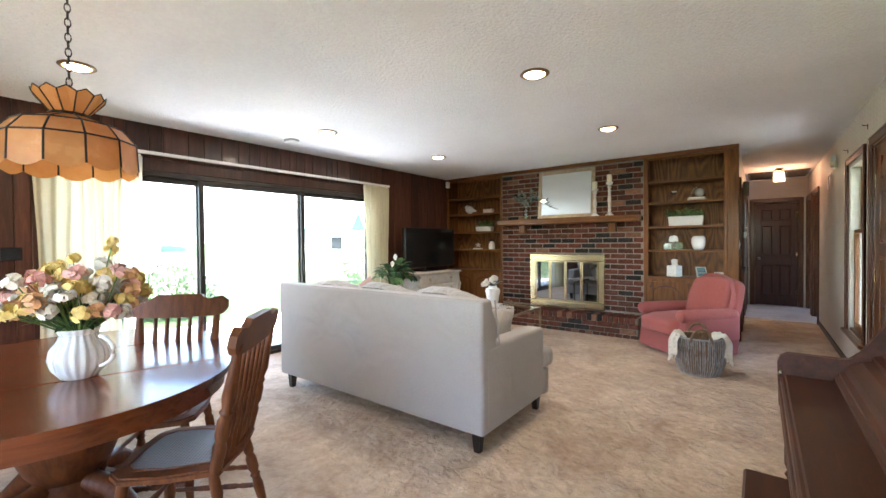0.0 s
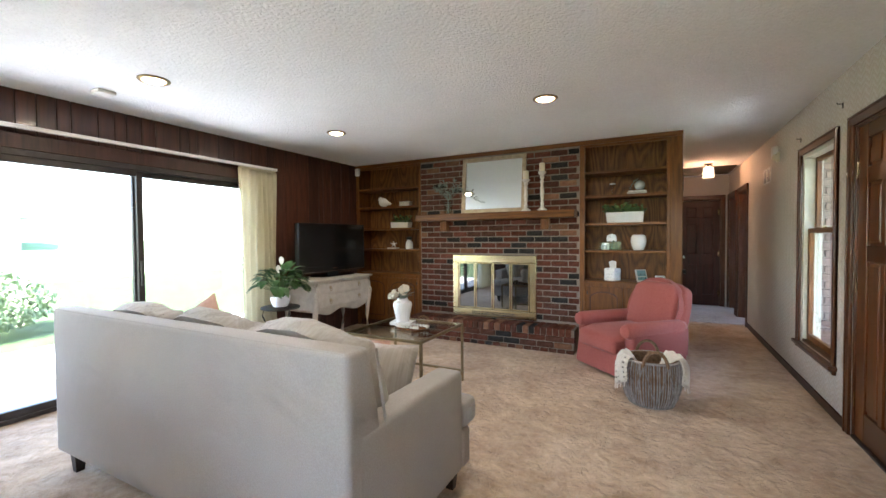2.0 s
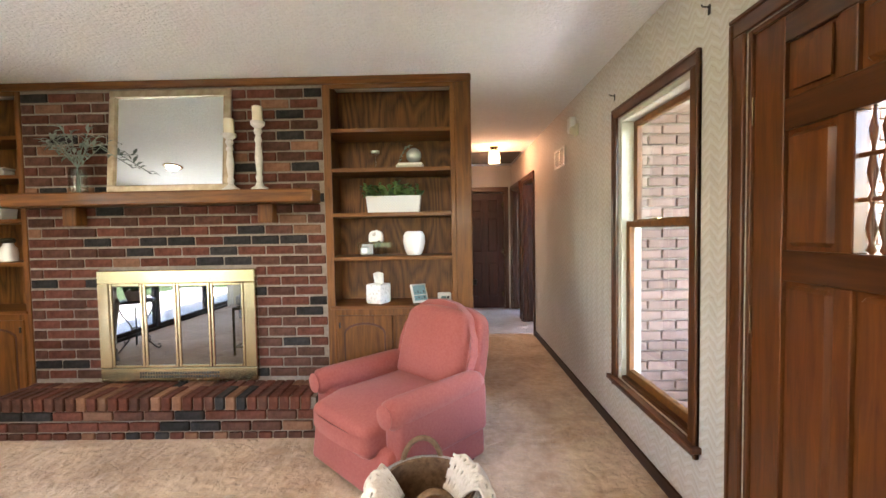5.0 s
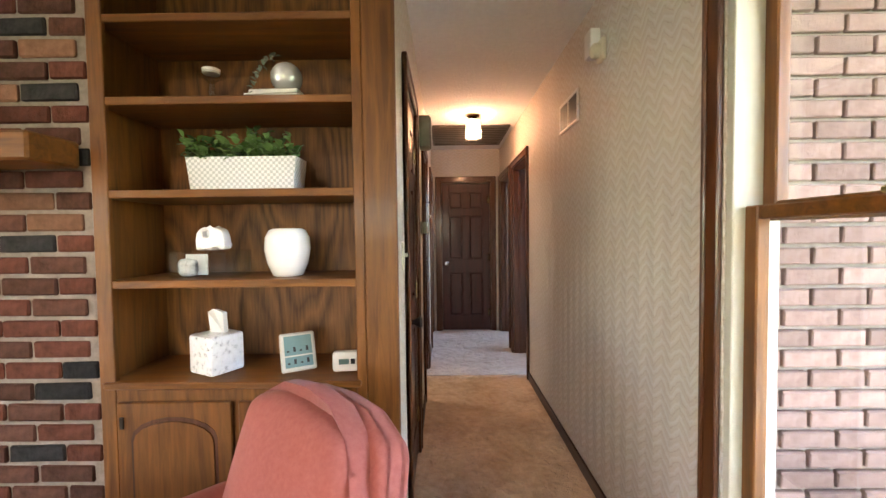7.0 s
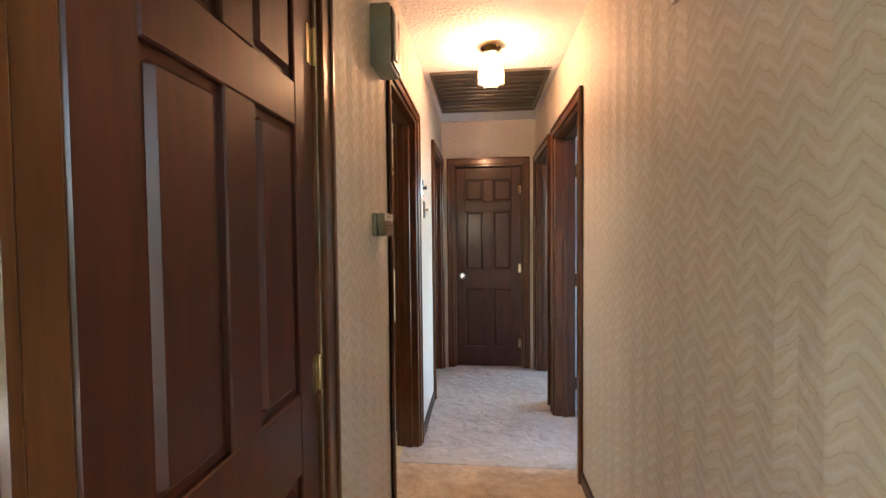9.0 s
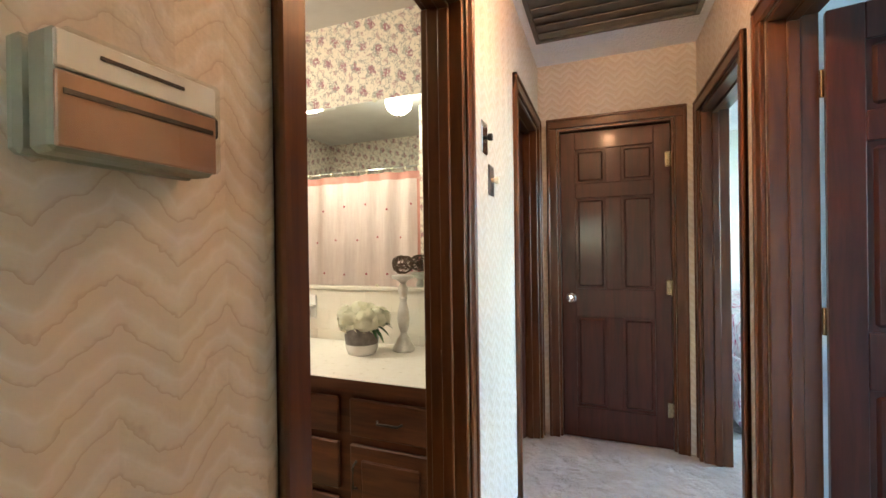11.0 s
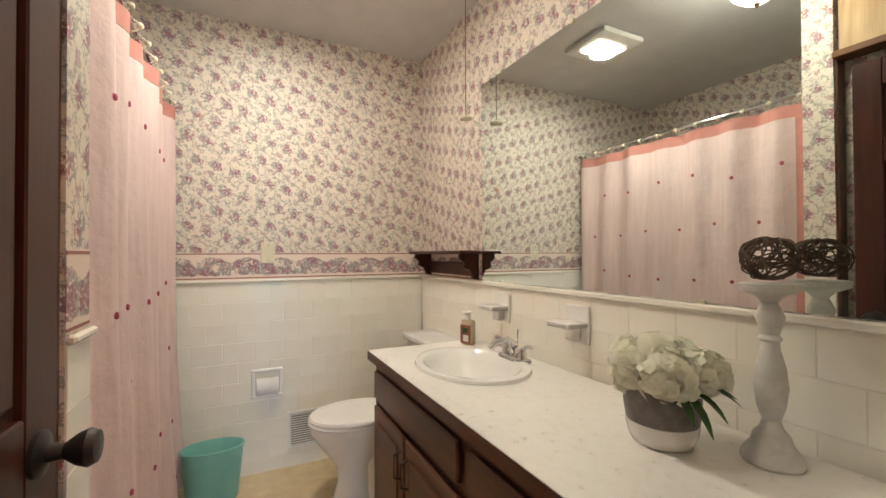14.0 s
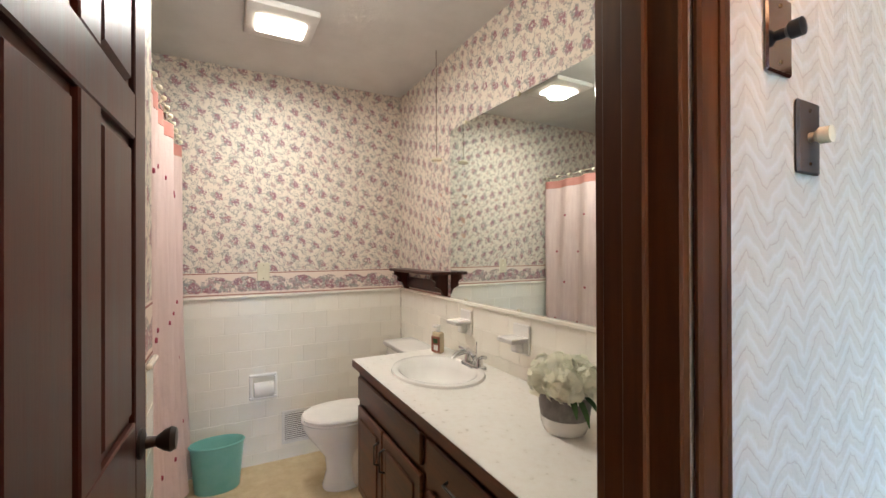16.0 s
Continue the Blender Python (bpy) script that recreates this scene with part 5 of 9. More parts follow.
# ---- dining corner ----
def dining_table():
    ya, yb, r = 0.30, 0.77, 0.655
    root = thing("dining_table", (-2.2235, 0.8726, 0), -108, "oval cherry wood pedestal dining table with a glossy top", "table")
    hl = (yb - ya) / 2

    def stadium(rr, n=24):
        pts = [(rr * math.cos(a), hl + rr * math.sin(a)) for a in np.linspace(0, math.pi, n)]
        return pts + [(rr * math.cos(a), -hl + rr * math.sin(a)) for a in np.linspace(math.pi, 2 * math.pi, n)]

    def cut(pts, lo, hi):
        out = []
        for (x0, y0), (x1, y1) in zip(pts, pts[1:] + pts[:1]):
            if lo <= y0 <= hi:
                out.append((x0, y0))
            for c in (lo, hi):
                if (y0 - c) * (y1 - c) < 0:
                    out.append((x0 + (x1 - x0) * (c - y0) / (y1 - y0), c))
        return out
    big = stadium(r)
    for lo, hi, nm in ((hl + 0.062, 9, "tabletop"), (-hl - 0.06, hl + 0.06, "table_leaf"), (-9, -hl - 0.062, "tabletop")):
        bm = slab(B(), cut(big, lo, hi), 0.722, 0.75)
        bmesh.ops.bevel(bm, geom=[e for e in bm.edges if abs(e.verts[0].co.z - e.verts[1].co.z) < 1e-5], offset=0.006, segments=2, affect="EDGES")
        part(nm, bm, CHERRY, root, smooth=40)
    bm = B()
    o, i = stadium(r - 0.03), stadium(r - 0.055)
    for z0, z1 in ((0.655, 0.722),):
        vo = [[bm.verts.new((x, y, z)) for x, y in o] for z in (z0, z1)]
        vi = [[bm.verts.new((x, y, z)) for x, y in i] for z in (z0, z1)]
        n = len(o)
        for k in range(n):
            j = (k + 1) % n
            bm.faces.new((vo[0][k], vo[0][j], vo[1][j], vo[1][k]))
            bm.faces.new((vi[0][k], vi[0][j], vi[1][j], vi[1][k]))
            bm.faces.new((vo[0][k], vo[0][j], vi[0][j], vi[0][k]))
    part("apron", bm, CHERRY, root, smooth=40)
    part("pedestal", lathe(B(), [(0.20, 0.12), (0.21, 0.16), (0.15, 0.20), (0.12, 0.24), (0.16, 0.30), (0.20, 0.40), (0.19, 0.50), (0.13, 0.56), (0.17, 0.60), (0.24, 0.66), (0.24, 0.70)], 28), CHAIRWOOD, root, "turned pedestal", 40)
    for k in range(4):
        a = radians(45 + 90 * k)
        pts = [(0.12 * math.cos(a), 0.12 * math.sin(a), 0.22), (0.24 * math.cos(a), 0.24 * math.sin(a), 0.20), (0.36 * math.cos(a), 0.36 * math.sin(a), 0.10), (0.46 * math.cos(a), 0.46 * math.sin(a), 0.04)]
        part("foot", tube(B(), pts, [0.05, 0.048, 0.04, 0.038], 10), CHAIRWOOD, root, "curved pedestal foot", 50)


dining_table()


def dining_chair():
    root = thing("dining_chair", (-1.55, 1.14, 0), -46, "pressed back wooden dining chair with a woven cane seat", "chair", "chairs round the table")
    out = [(-0.19, 0.19), (-0.225, 0.0), (-0.22, -0.16), (-0.17, -0.215), (0, -0.225), (0.17, -0.215), (0.22, -0.16), (0.225, 0.0), (0.19, 0.19), (0, 0.21)]
    bm = slab(B(), out, 0.425, 0.455)
    bmesh.ops.bevel(bm, geom=[e for e in bm.edges if abs(e.verts[0].co.z - e.verts[1].co.z) < 1e-5], offset=0.008, segments=2, affect="EDGES")
    seat = part("seat", bm, CHAIRWOOD, root, smooth=40)
    inn = [(x * 0.74, y * 0.74 - 0.012) for x, y in out]
    part("cane_panel", slab(B(), inn, 0.455, 0.4585), CANE, seat, "dark woven cane inset")
    ring = [(x * 0.75, y * 0.75 - 0.012, 0.457) for x, y in out]
    part("cane_edge", tube(B(), ring, 0.005, 6, True), CHAIRWOOD, seat, smooth=60)
    for sx in (-1, 1):
        part("front_leg", turned_leg(B(), (sx * 0.205, -0.205, 0), (sx * 0.17, -0.165, 0.43), 0.024), CHAIRWOOD, root, smooth=50)
        part("back_leg", turned_leg(B(), (sx * 0.20, 0.24, 0), (sx * 0.165, 0.15, 0.43), 0.023), CHAIRWOOD, root, smooth=50)
        part("back_post", turned_leg(B(), (sx * 0.205, 0.27, 0.93), (sx * 0.18, 0.165, 0.44), 0.027), CHAIRWOOD, root, smooth=50)
        part("side_stretcher", turned_leg(B(), (sx * 0.195, -0.19, 0.17), (sx * 0.192, 0.21, 0.17), 0.012), CHAIRWOOD, root, smooth=50)
        part("side_stretcher", turned_leg(B(), (sx * 0.188, -0.18, 0.26), (sx * 0.185, 0.20, 0.26), 0.012), CHAIRWOOD, root, smooth=50)
    part("front_stretcher", turned_leg(B(), (-0.185, -0.185, 0.22), (0.185, -0.185, 0.22), 0.015), CHAIRWOOD, root, smooth=50)
    part("front_stretcher", turned_leg(B(), (-0.19, -0.193, 0.13), (0.19, -0.193, 0.13), 0.015), CHAIRWOOD, root, smooth=50)
    for k in range(5):
        x = -0.11 + 0.055 * k
        part("spindle", turned_leg(B(), (x * 1.1, 0.262, 0.90), (x, 0.17, 0.44), 0.016), CHAIRWOOD, root, smooth=50)
    crest = [(-0.19, 0.885), (-0.235, 0.895), (-0.265, 0.93), (-0.265, 0.975), (-0.235, 1.0), (-0.20, 0.995), (-0.16, 0.985), (-0.13, 1.0), (-0.12, 1.015),
             (0.12, 1.015), (0.13, 1.0), (0.16, 0.985), (0.20, 0.995), (0.235, 1.0), (0.265, 0.975), (0.265, 0.93), (0.235, 0.895), (0.19, 0.885), (0.0, 0.88)]
    mm = Matrix.Translation((0, 0.265, 0)) @ Matrix.Translation((0, 0, 0.94)) @ Matrix.Rotation(radians(-12), 4, "X") @ Matrix.Translation((0, 0, -0.94)) @ Matrix.Rotation(radians(90), 4, "X")
    bm = slab(B(), crest, -0.015, 0.015, mm)
    bmesh.ops.bevel(bm, geom=[e for e in bm.edges if e.calc_face_angle(0) > 1.2], offset=0.005, segments=2, affect="EDGES")
    cr = part("crest_rail", bm, CHAIRWOOD, root, "carved crest rail", 40)
    part("carving", slab(B(), [(-0.06, 0.945), (0, 0.955), (0.06, 0.945), (0.05, 0.935), (0, 0.942), (-0.05, 0.935)], 0.015, 0.019, mm), CHAIRWOOD, cr)
    return root


chair = dining_chair()
copy_thing(chair, pose(-2.165, 1.23, 0, 0, 0, 50))
copy_thing(chair, pose(-2.62, 0.28, 0, 0, 0, 146))
copy_thing(chair, pose(-1.72, 0.05, 0, 0, 0, 197))


def flower_vase():
    rnd = random.Random(5)
    root = thing("flower_pitcher", (-1.951, 0.864, 0.75), 0, "white ribbed pitcher with a pastel flower bouquet", "vase")
    part("pitcher", lathe(B(), [(0.05, 0), (0.062, 0.006), (0.09, 0.045), (0.10, 0.085), (0.094, 0.125), (0.07, 0.16), (0.062, 0.185), (0.074, 0.21), (0.068, 0.21), (0.056, 0.185), (0.05, 0.13)], 96, ribs=18, rib=0.03), CERAMIC, root, "white ribbed ceramic pitcher", 30)
    pts = [(0.075 * math.cos(a) + 0.066, 0.0, 0.115 + 0.065 * math.sin(a)) for a in np.linspace(-1.3, 1.3, 10)]
    part("handle", tube(B(), [(p[0], p[0] * 0.6, p[2]) for p in pts], 0.009, 8), CERAMIC, root, smooth=60)
    cols = {"pink": ((0.72, 0.34, 0.30), (0.80, 0.52, 0.46)), "peach": ((0.84, 0.44, 0.20), (0.88, 0.60, 0.38)), "yellow": ((0.84, 0.60, 0.16), (0.88, 0.74, 0.34)),
            "cream": ((0.86, 0.81, 0.72), (0.90, 0.87, 0.80))}
    mats = {k: surface(k + "_petal", a, b, 30.0, 0.8) for k, (a, b) in cols.items()}
    names = ["cream", "peach", "yellow", "cream", "pink", "yellow", "cream", "yellow", "peach"]
    for i in range(84):
        a = i * 2.4
        up = rnd.uniform(0, 1)
        r = 0.05 + 0.20 * math.sqrt(i / 84) * (1 - 0.3 * up)
        c = Vector((r * math.cos(a) * 1.1, r * math.sin(a) * 1.1, 0.28 + 0.20 * (1 - (r / 0.27) ** 2) * up + 0.04 * rnd.random()))
        nm = names[i % 9]
        bm = petal_ball(B(), c, 0.030 + 0.010 * rnd.random(), 30, 0.030, rnd)
        fl = part("blossom", bm, mats[nm], root, nm + " silk blossom")
        part("stem", tube(B(), [(0.02 * math.cos(a), 0.02 * math.sin(a), 0.18), (c.x * 0.5, c.y * 0.5, 0.25), c], 0.0025, 5), PALELEAF, fl)
    for i in range(90):
        a, r = rnd.uniform(0, 6.283), rnd.uniform(0.06, 0.19)
        z = rnd.uniform(0.21, 0.33)
        b = Vector((0.03 * math.cos(a), 0.03 * math.sin(a), 0.22))
        part("leaf", leaf(B(), b, (r * math.cos(a), r * math.sin(a), z), 0.016), LEAF, root, smooth=60)
    for a, r, h in ((3.0, 0.24, 0.50), (3.5, 0.28, 0.43), (2.3, 0.2, 0.54), (0.3, 0.27, 0.46), (1.2, 0.12, 0.57)):
        tip = Vector((r * math.cos(a), r * math.sin(a), h))
        bm = tube(B(), [(0, 0, 0.2), tip * 0.7, tip], 0.003, 5)
        sp = part("spray_stem", bm, PALELEAF, root)
        part("spray_blossom", petal_ball(B(), tip, 0.025, 16, 0.03, rnd), mats["yellow" if h > 0.48 else "pink"], sp)


flower_vase()


def slag_lamp():
    root = thing("pendant_lamp", (-1.965, 0.856, 1.63), 0, "amber slag glass pendant lamp hung on a chain", "pendant lamp")
    n = 12
    prof = [(0.236, 0.0), (0.230, 0.115), (0.178, 0.178), (0.072, 0.218)]
    LEAD = BRONZE
    for i in range(n):
        a0, a1 = 2 * math.pi * i / n, 2 * math.pi * (i + 1) / n
        for k, (p, q) in enumerate(zip(prof, prof[1:])):
            bm = B()
            m = 6
            lo, hi = [], []
            for j in range(m + 1):
                s = j / m
                a = a0 + (a1 - a0) * s
                chord = math.cos(math.pi / n) / math.cos(a - (a0 + a1) / 2)
                dip = -0.022 * math.sin(math.pi * s) if k == 0 else 0
                lo.append(bm.verts.new((p[0] * chord * math.cos(a), p[0] * chord * math.sin(a), p[1] + dip)))
                hi.append(bm.verts.new((q[0] * chord * math.cos(a), q[0] * chord * math.sin(a), q[1])))
            for j in range(m):
                bm.faces.new((lo[j], lo[j + 1], hi[j + 1], hi[j]))
            part("glass_panel", bm, AMBER, root, "amber slag glass")
        bm = tube(B(), [(r * math.cos(a0), r * math.sin(a0), z) for r, z in prof], 0.004, 6)
        part("rib", bm, LEAD, root, smooth=60)
        bm = B()
        r0, z0, r1, z1 = 0.058, 0.226, 0.118, 0.302
        am = (a0 + a1) / 2
        v = [bm.verts.new((r * math.cos(a), r * math.sin(a), z)) for r, a, z in ((r0, a0, z0), (r0, a1, z0), (r1, a1, z1), (r1 * 1.02, am, z1 + 0.018), (r1, a0, z1))]
        bm.faces.new(v)
        part("crown_panel", bm, AMBER, root)
        part("crown_rib", tube(B(), [(r0 * math.cos(a0), r0 * math.sin(a0), z0), (r1 * math.cos(a0), r1 * math.sin(a0), z1), (r1 * 1.02 * math.cos(am), r1 * 1.02 * math.sin(am), z1 + 0.018), (r1 * math.cos(a1), r1 * math.sin(a1), z1)], 0.003, 6), LEAD, root)
    for r, z in ((0.230, 0.115), (0.178, 0.178), (0.066, 0.222)):
        ring = [(r * math.cos(a), r * math.sin(a), z) for a in np.linspace(0, 2 * math.pi, n, endpoint=False)]
        part("band", tube(B(), ring, 0.004 if r > 0.1 else 0.009, 6, True), LEAD, root)
    z, k = 0.225, 0
    while z < H - 1.63 - 0.02:
        pts = [(0.010 * math.cos(a) if k % 2 else 0, 0 if k % 2 else 0.010 * math.cos(a), z + 0.017 + 0.019 * math.sin(a)) for a in np.linspace(0, 2 * math.pi, 12, endpoint=False)]
        part("chain_link", tube(B(), pts, 0.0025, 5, True), BRONZE, root)
        z, k = z + 0.031, k + 1
    part("ceiling_cup", lathe(B(), [(0.05, H - 1.63 - 0.001), (0.05, H - 1.65), (0.012, H - 1.675)], 20), BRONZE, root)
    bm = B()
    bmesh.ops.create_uvsphere(bm, u_segments=14, v_segments=10, radius=0.03)
    bmesh.ops.translate(bm, vec=(0, 0, 0.14), verts=bm.verts[:])
    part("bulb", bm, WHITE, root, smooth=80)


slag_lamp()


def piano():
    root = thing("upright_piano", (0, 0, 0), 0, "dark walnut upright spinet piano with its lid closed", "piano")
    y0, y1 = 1.22, 2.70
    part("lower_case", box(B(), 0.70, 1.035, y0 + 0.02, y1 - 0.02, 0.06, 0.62, 0.004), PIANOWOOD, root)
    part("toe_board", box(B(), 0.68, 1.035, y0, y1, 0.0, 0.06, 0.005), PIANOWOOD, root)
    part("key_bed", box(B(), 0.43, 1.035, y0, y1, 0.60, 0.68, 0.008), PIANOWOOD, root)
    part("key_slip", box(B(), 0.415, 0.44, y0 + 0.03, y1 - 0.03, 0.63, 0.73, 0.006), PIANOWOOD, root)
    part("key_lid", box(B(), 0.425, 0.66, y0 + 0.03, y1 - 0.03, 0.70, 0.735, 0.008), PIANOWOOD, root)
    bm = B()
    prof = [(0.585, 0.736), (0.585, 0.752), (0.597, 0.758), (0.597, 0.772), (0.612, 0.778), (0.622, 0.80), (0.66, 0.825), (0.69, 0.832), (0.69, 0.85), (0.715, 0.856), (0.74, 0.90), (0.74, 0.736)]
    slab(bm, [(x, z) for x, z in prof], -(y1 - 0.03), -(y0 + 0.03), Matrix.Rotation(radians(90), 4, "X"))
    part("fallboard", bm, PIANOWOOD, root)
    for z in (0.655, 0.69):
        part("moulding", rod(B(), (0.414, y0 + 0.03, z), (0.414, y1 - 0.03, z), 0.007, seg=8), PIANOWOOD, root, smooth=60)
    part("upper_case", box(B(), 0.74, 1.035, y0 + 0.02, y1 - 0.02, 0.68, 1.02, 0.006), PIANOWOOD, root)
    part("top_lid", box(B(), 0.72, 1.05, y0, y1, 1.02, 1.045, 0.008), PIANOWOOD, root)
    part("music_desk", box(B(), 0.705, 0.735, y0 + 0.2, y1 - 0.28, 0.935, 1.14, 0.01), PIANOWOOD, root)
    for a, b in ((y0, y0 + 0.03), (y1 - 0.03, y1)):
        bm = B()
        cheek = [(0.41, 0.60), (0.405, 0.78), (0.415, 0.81), (0.44, 0.825), (0.60, 0.825), (0.63, 0.83), (0.66, 0.86), (0.70, 0.93), (0.74, 1.0), (0.80, 1.02), (1.035, 1.02), (1.035, 0.60)]
        slab(bm, cheek, -b, -a, Matrix.Rotation(radians(90), 4, "X"))
        part("cheek", bm, PIANOWOOD, root, "curved end cheek")
        part("leg", turned_leg(B(), (0.46, (a + b) / 2 + (0.03 if a == y0 else -0.03), 0), (0.46, (a + b) / 2 + (0.03 if a == y0 else -0.03), 0.60), 0.032), PIANOWOOD, root, smooth=50)
    for y in (y0 + 0.12, y1 - 0.015):
        part("lid_knob", lathe(B(), [(0.003, 0), (0.012, 0.006), (0.012, 0.014), (0.005, 0.018)], 12, (0.425, y - 0.02, 0.74), Matrix.Rotation(radians(-90), 3, "Y")), BRASS, root, smooth=50)
    bench = thing("piano_bench", (0.46, 1.82, 0), 0, "dark walnut piano bench under the keyboard", "bench")
    part("seat", box(B(), -0.16, 0.17, -0.39, 0.39, 0.46, 0.50, 0.008), PIANOWOOD, bench)
    part("apron", box(B(), -0.14, 0.15, -0.37, 0.37, 0.40, 0.46, 0.003), PIANOWOOD, bench)
    for sx in (-0.125, 0.135):
        for sy in (-0.35, 0.35):
            part("leg", turned_leg(B(), (sx, sy, 0), (sx, sy, 0.40), 0.022), PIANOWOOD, bench, smooth=50)


piano()

# ---- fireplace wall and bookcases ----
BX0, BX1 = -3.09, -0.905
setting("chimney_core", box(B(), BX0, BX1, YF + 0.012, YB - 0.001, 0.0, H - 0.001), MORTAR, "grey mortar of the brick chimney breast", "wall")
setting("cornice", box(B(), XL + 0.001, 0.152, YF - 0.012, YF + 0.02, H - 0.055, H - 0.002, 0.006), OAK_X, "stained wood trim along the ceiling", "trim")
FX0, FX1, FZ0, FZ1 = -2.572, -1.42, 0.292, 1.105


def insert():
    root = thing("fireplace_doors", (0, YF, 0), 0, "polished brass fireplace doors with four glass panes", "fireplace")
    y0, y1 = -0.03, 0.012
    fr = 0.085
    part("frame_top", box(B(), FX0, FX1, y0, y1, FZ1 - 0.095, FZ1, 0.006), BRASS, root)
    part("frame_bottom", box(B(), FX0, FX1, y0, y1, FZ0, FZ0 + 0.10, 0.006), BRASS, root)
    for a, b in ((FX0, FX0 + fr), (FX1 - fr, FX1)):
        part("frame_side", box(B(), a, b, y0, y1, FZ0 + 0.10, FZ1 - 0.095, 0.006), BRASS, root)
    zlo, zhi = FZ0 + 0.10, FZ1 - 0.095
    w = (FX1 - FX0 - 2 * fr) / 4
    for i in range(4):
        a = FX0 + fr + i * w
        dr = part("glass_door", box(B(), a + 0.022, a + w - 0.022, -0.018, -0.013, zlo + 0.022, zhi - 0.022), SMOKED, root, "smoked glass pane")
        for p, q in ((a + 0.002, a + 0.022), (a + w - 0.022, a + w - 0.002)):
            part("door_stile", box(B(), p, q, -0.026, 0.004, zlo + 0.002, zhi - 0.002, 0.004), BRASS, dr)
        for p, q in ((zlo + 0.002, zlo + 0.022), (zhi - 0.022, zhi - 0.002)):
            part("door_rail", box(B(), a + 0.022, a + w - 0.022, -0.026, 0.004, p, q, 0.004), BRASS, dr)
    for r in range(2):
        for i in range(30):
            x = FX0 + 0.29 + i * (0.57 / 29)
            part("vent_slot", box(B(), x, x + 0.011, y0 - 0.0015, y0 + 0.002, FZ0 + 0.028 + r * 0.026, FZ0 + 0.046 + r * 0.026), BLACK, root)
    part("damper_knob", box(B(), -2.03, -1.99, y0 - 0.012, y0, FZ0 + 0.047, FZ0 + 0.053), BRASS, root)


insert()
mantel = thing("mantel_shelf", (0, YF, 0), 0, "thick stained wood mantel shelf on two blocks", "mantel")
part("board", box(B(), BX0 + 0.02, -0.932, -0.19, -0.004, 1.565, 1.655, 0.008), OAK_X, mantel)
for x in (-2.68, -1.30):
    part("corbel", box(B(), x - 0.05, x + 0.05, -0.10, -0.004, 1.43, 1.565, 0.006), OAK, mantel)


def wall_mirror():
    root = thing("mantel_mirror", (-1.975, YF - 0.085, 1.656), 0, "champagne framed mirror leaning on the mantel", "mirror")
    w, h, f = 0.435, 0.73, 0.05
    m = Matrix.Rotation(radians(-5.5), 4, "X")

    def tilt(bm):
        bmesh.ops.transform(bm, matrix=m, verts=bm.verts[:])
        return bm
    part("glass", tilt(box(B(), -w + f, w - f, 0.002, 0.010, f, h - f)), MIRROR, root, "silvered mirror glass")
    part("backing", tilt(box(B(), -w + 0.01, w - 0.01, 0.012, 0.022, 0.01, h - 0.01)), BLACK, root)
    for a, b, c, d in ((-w, w, 0, f), (-w, w, h - f, h), (-w, -w + f, f, h - f), (w - f, w, f, h - f)):
        part("frame_rail", tilt(box(B(), a, b, -0.012, 0.012, c, d, 0.008, 2)), GOLDFRAME, root)
    for a, b, c, d in ((-w + f - 0.008, w - f + 0.008, f - 0.008, f), (-w + f - 0.008, w - f + 0.008, h - f, h - f + 0.008), (-w + f - 0.008, -w + f, f, h - f), (w - f, w - f + 0.008, f, h - f)):
        part("inner_bead", tilt(box(B(), a, b, -0.016, 0.0, c, d, 0.003)), GOLDFRAME, root)


wall_mirror()


def candlestick(at, h, label):
    root = thing("candlestick", at, 0, label, "candle holder", "candlesticks on the mantel")
    s = h / 0.42
    part("stick", lathe(B(), [(0.055, 0), (0.058, 0.008), (0.05, 0.018), (0.03, 0.03), (0.018, 0.05 * s), (0.024, 0.08 * s), (0.016, 0.10 * s), (0.026, 0.20 * s), (0.017, 0.29 * s), (0.025, 0.31 * s),
                              (0.016, 0.335 * s), (0.028, 0.36 * s), (0.02, 0.38 * s), (0.045, 0.40 * s), (0.048, h), (0.01, h)], 24), WHITEWASH, root, "turned whitewashed stick", 40)
    part("candle", lathe(B(), [(0.034, h), (0.034, h + 0.10), (0.028, h + 0.105), (0.003, h + 0.098)], 20), WAX, root, "ivory pillar candle", 40)
    part("wick", rod(B(), (0, 0, h + 0.095), (0.002, 0, h + 0.115), 0.0012, seg=5), BLACK, root)


candlestick((-1.525, YF - 0.10, 1.655), 0.39, "shorter whitewashed candlestick with an ivory candle")
candlestick((-1.325, YF - 0.10, 1.655), 0.47, "taller whitewashed candlestick with an ivory candle")


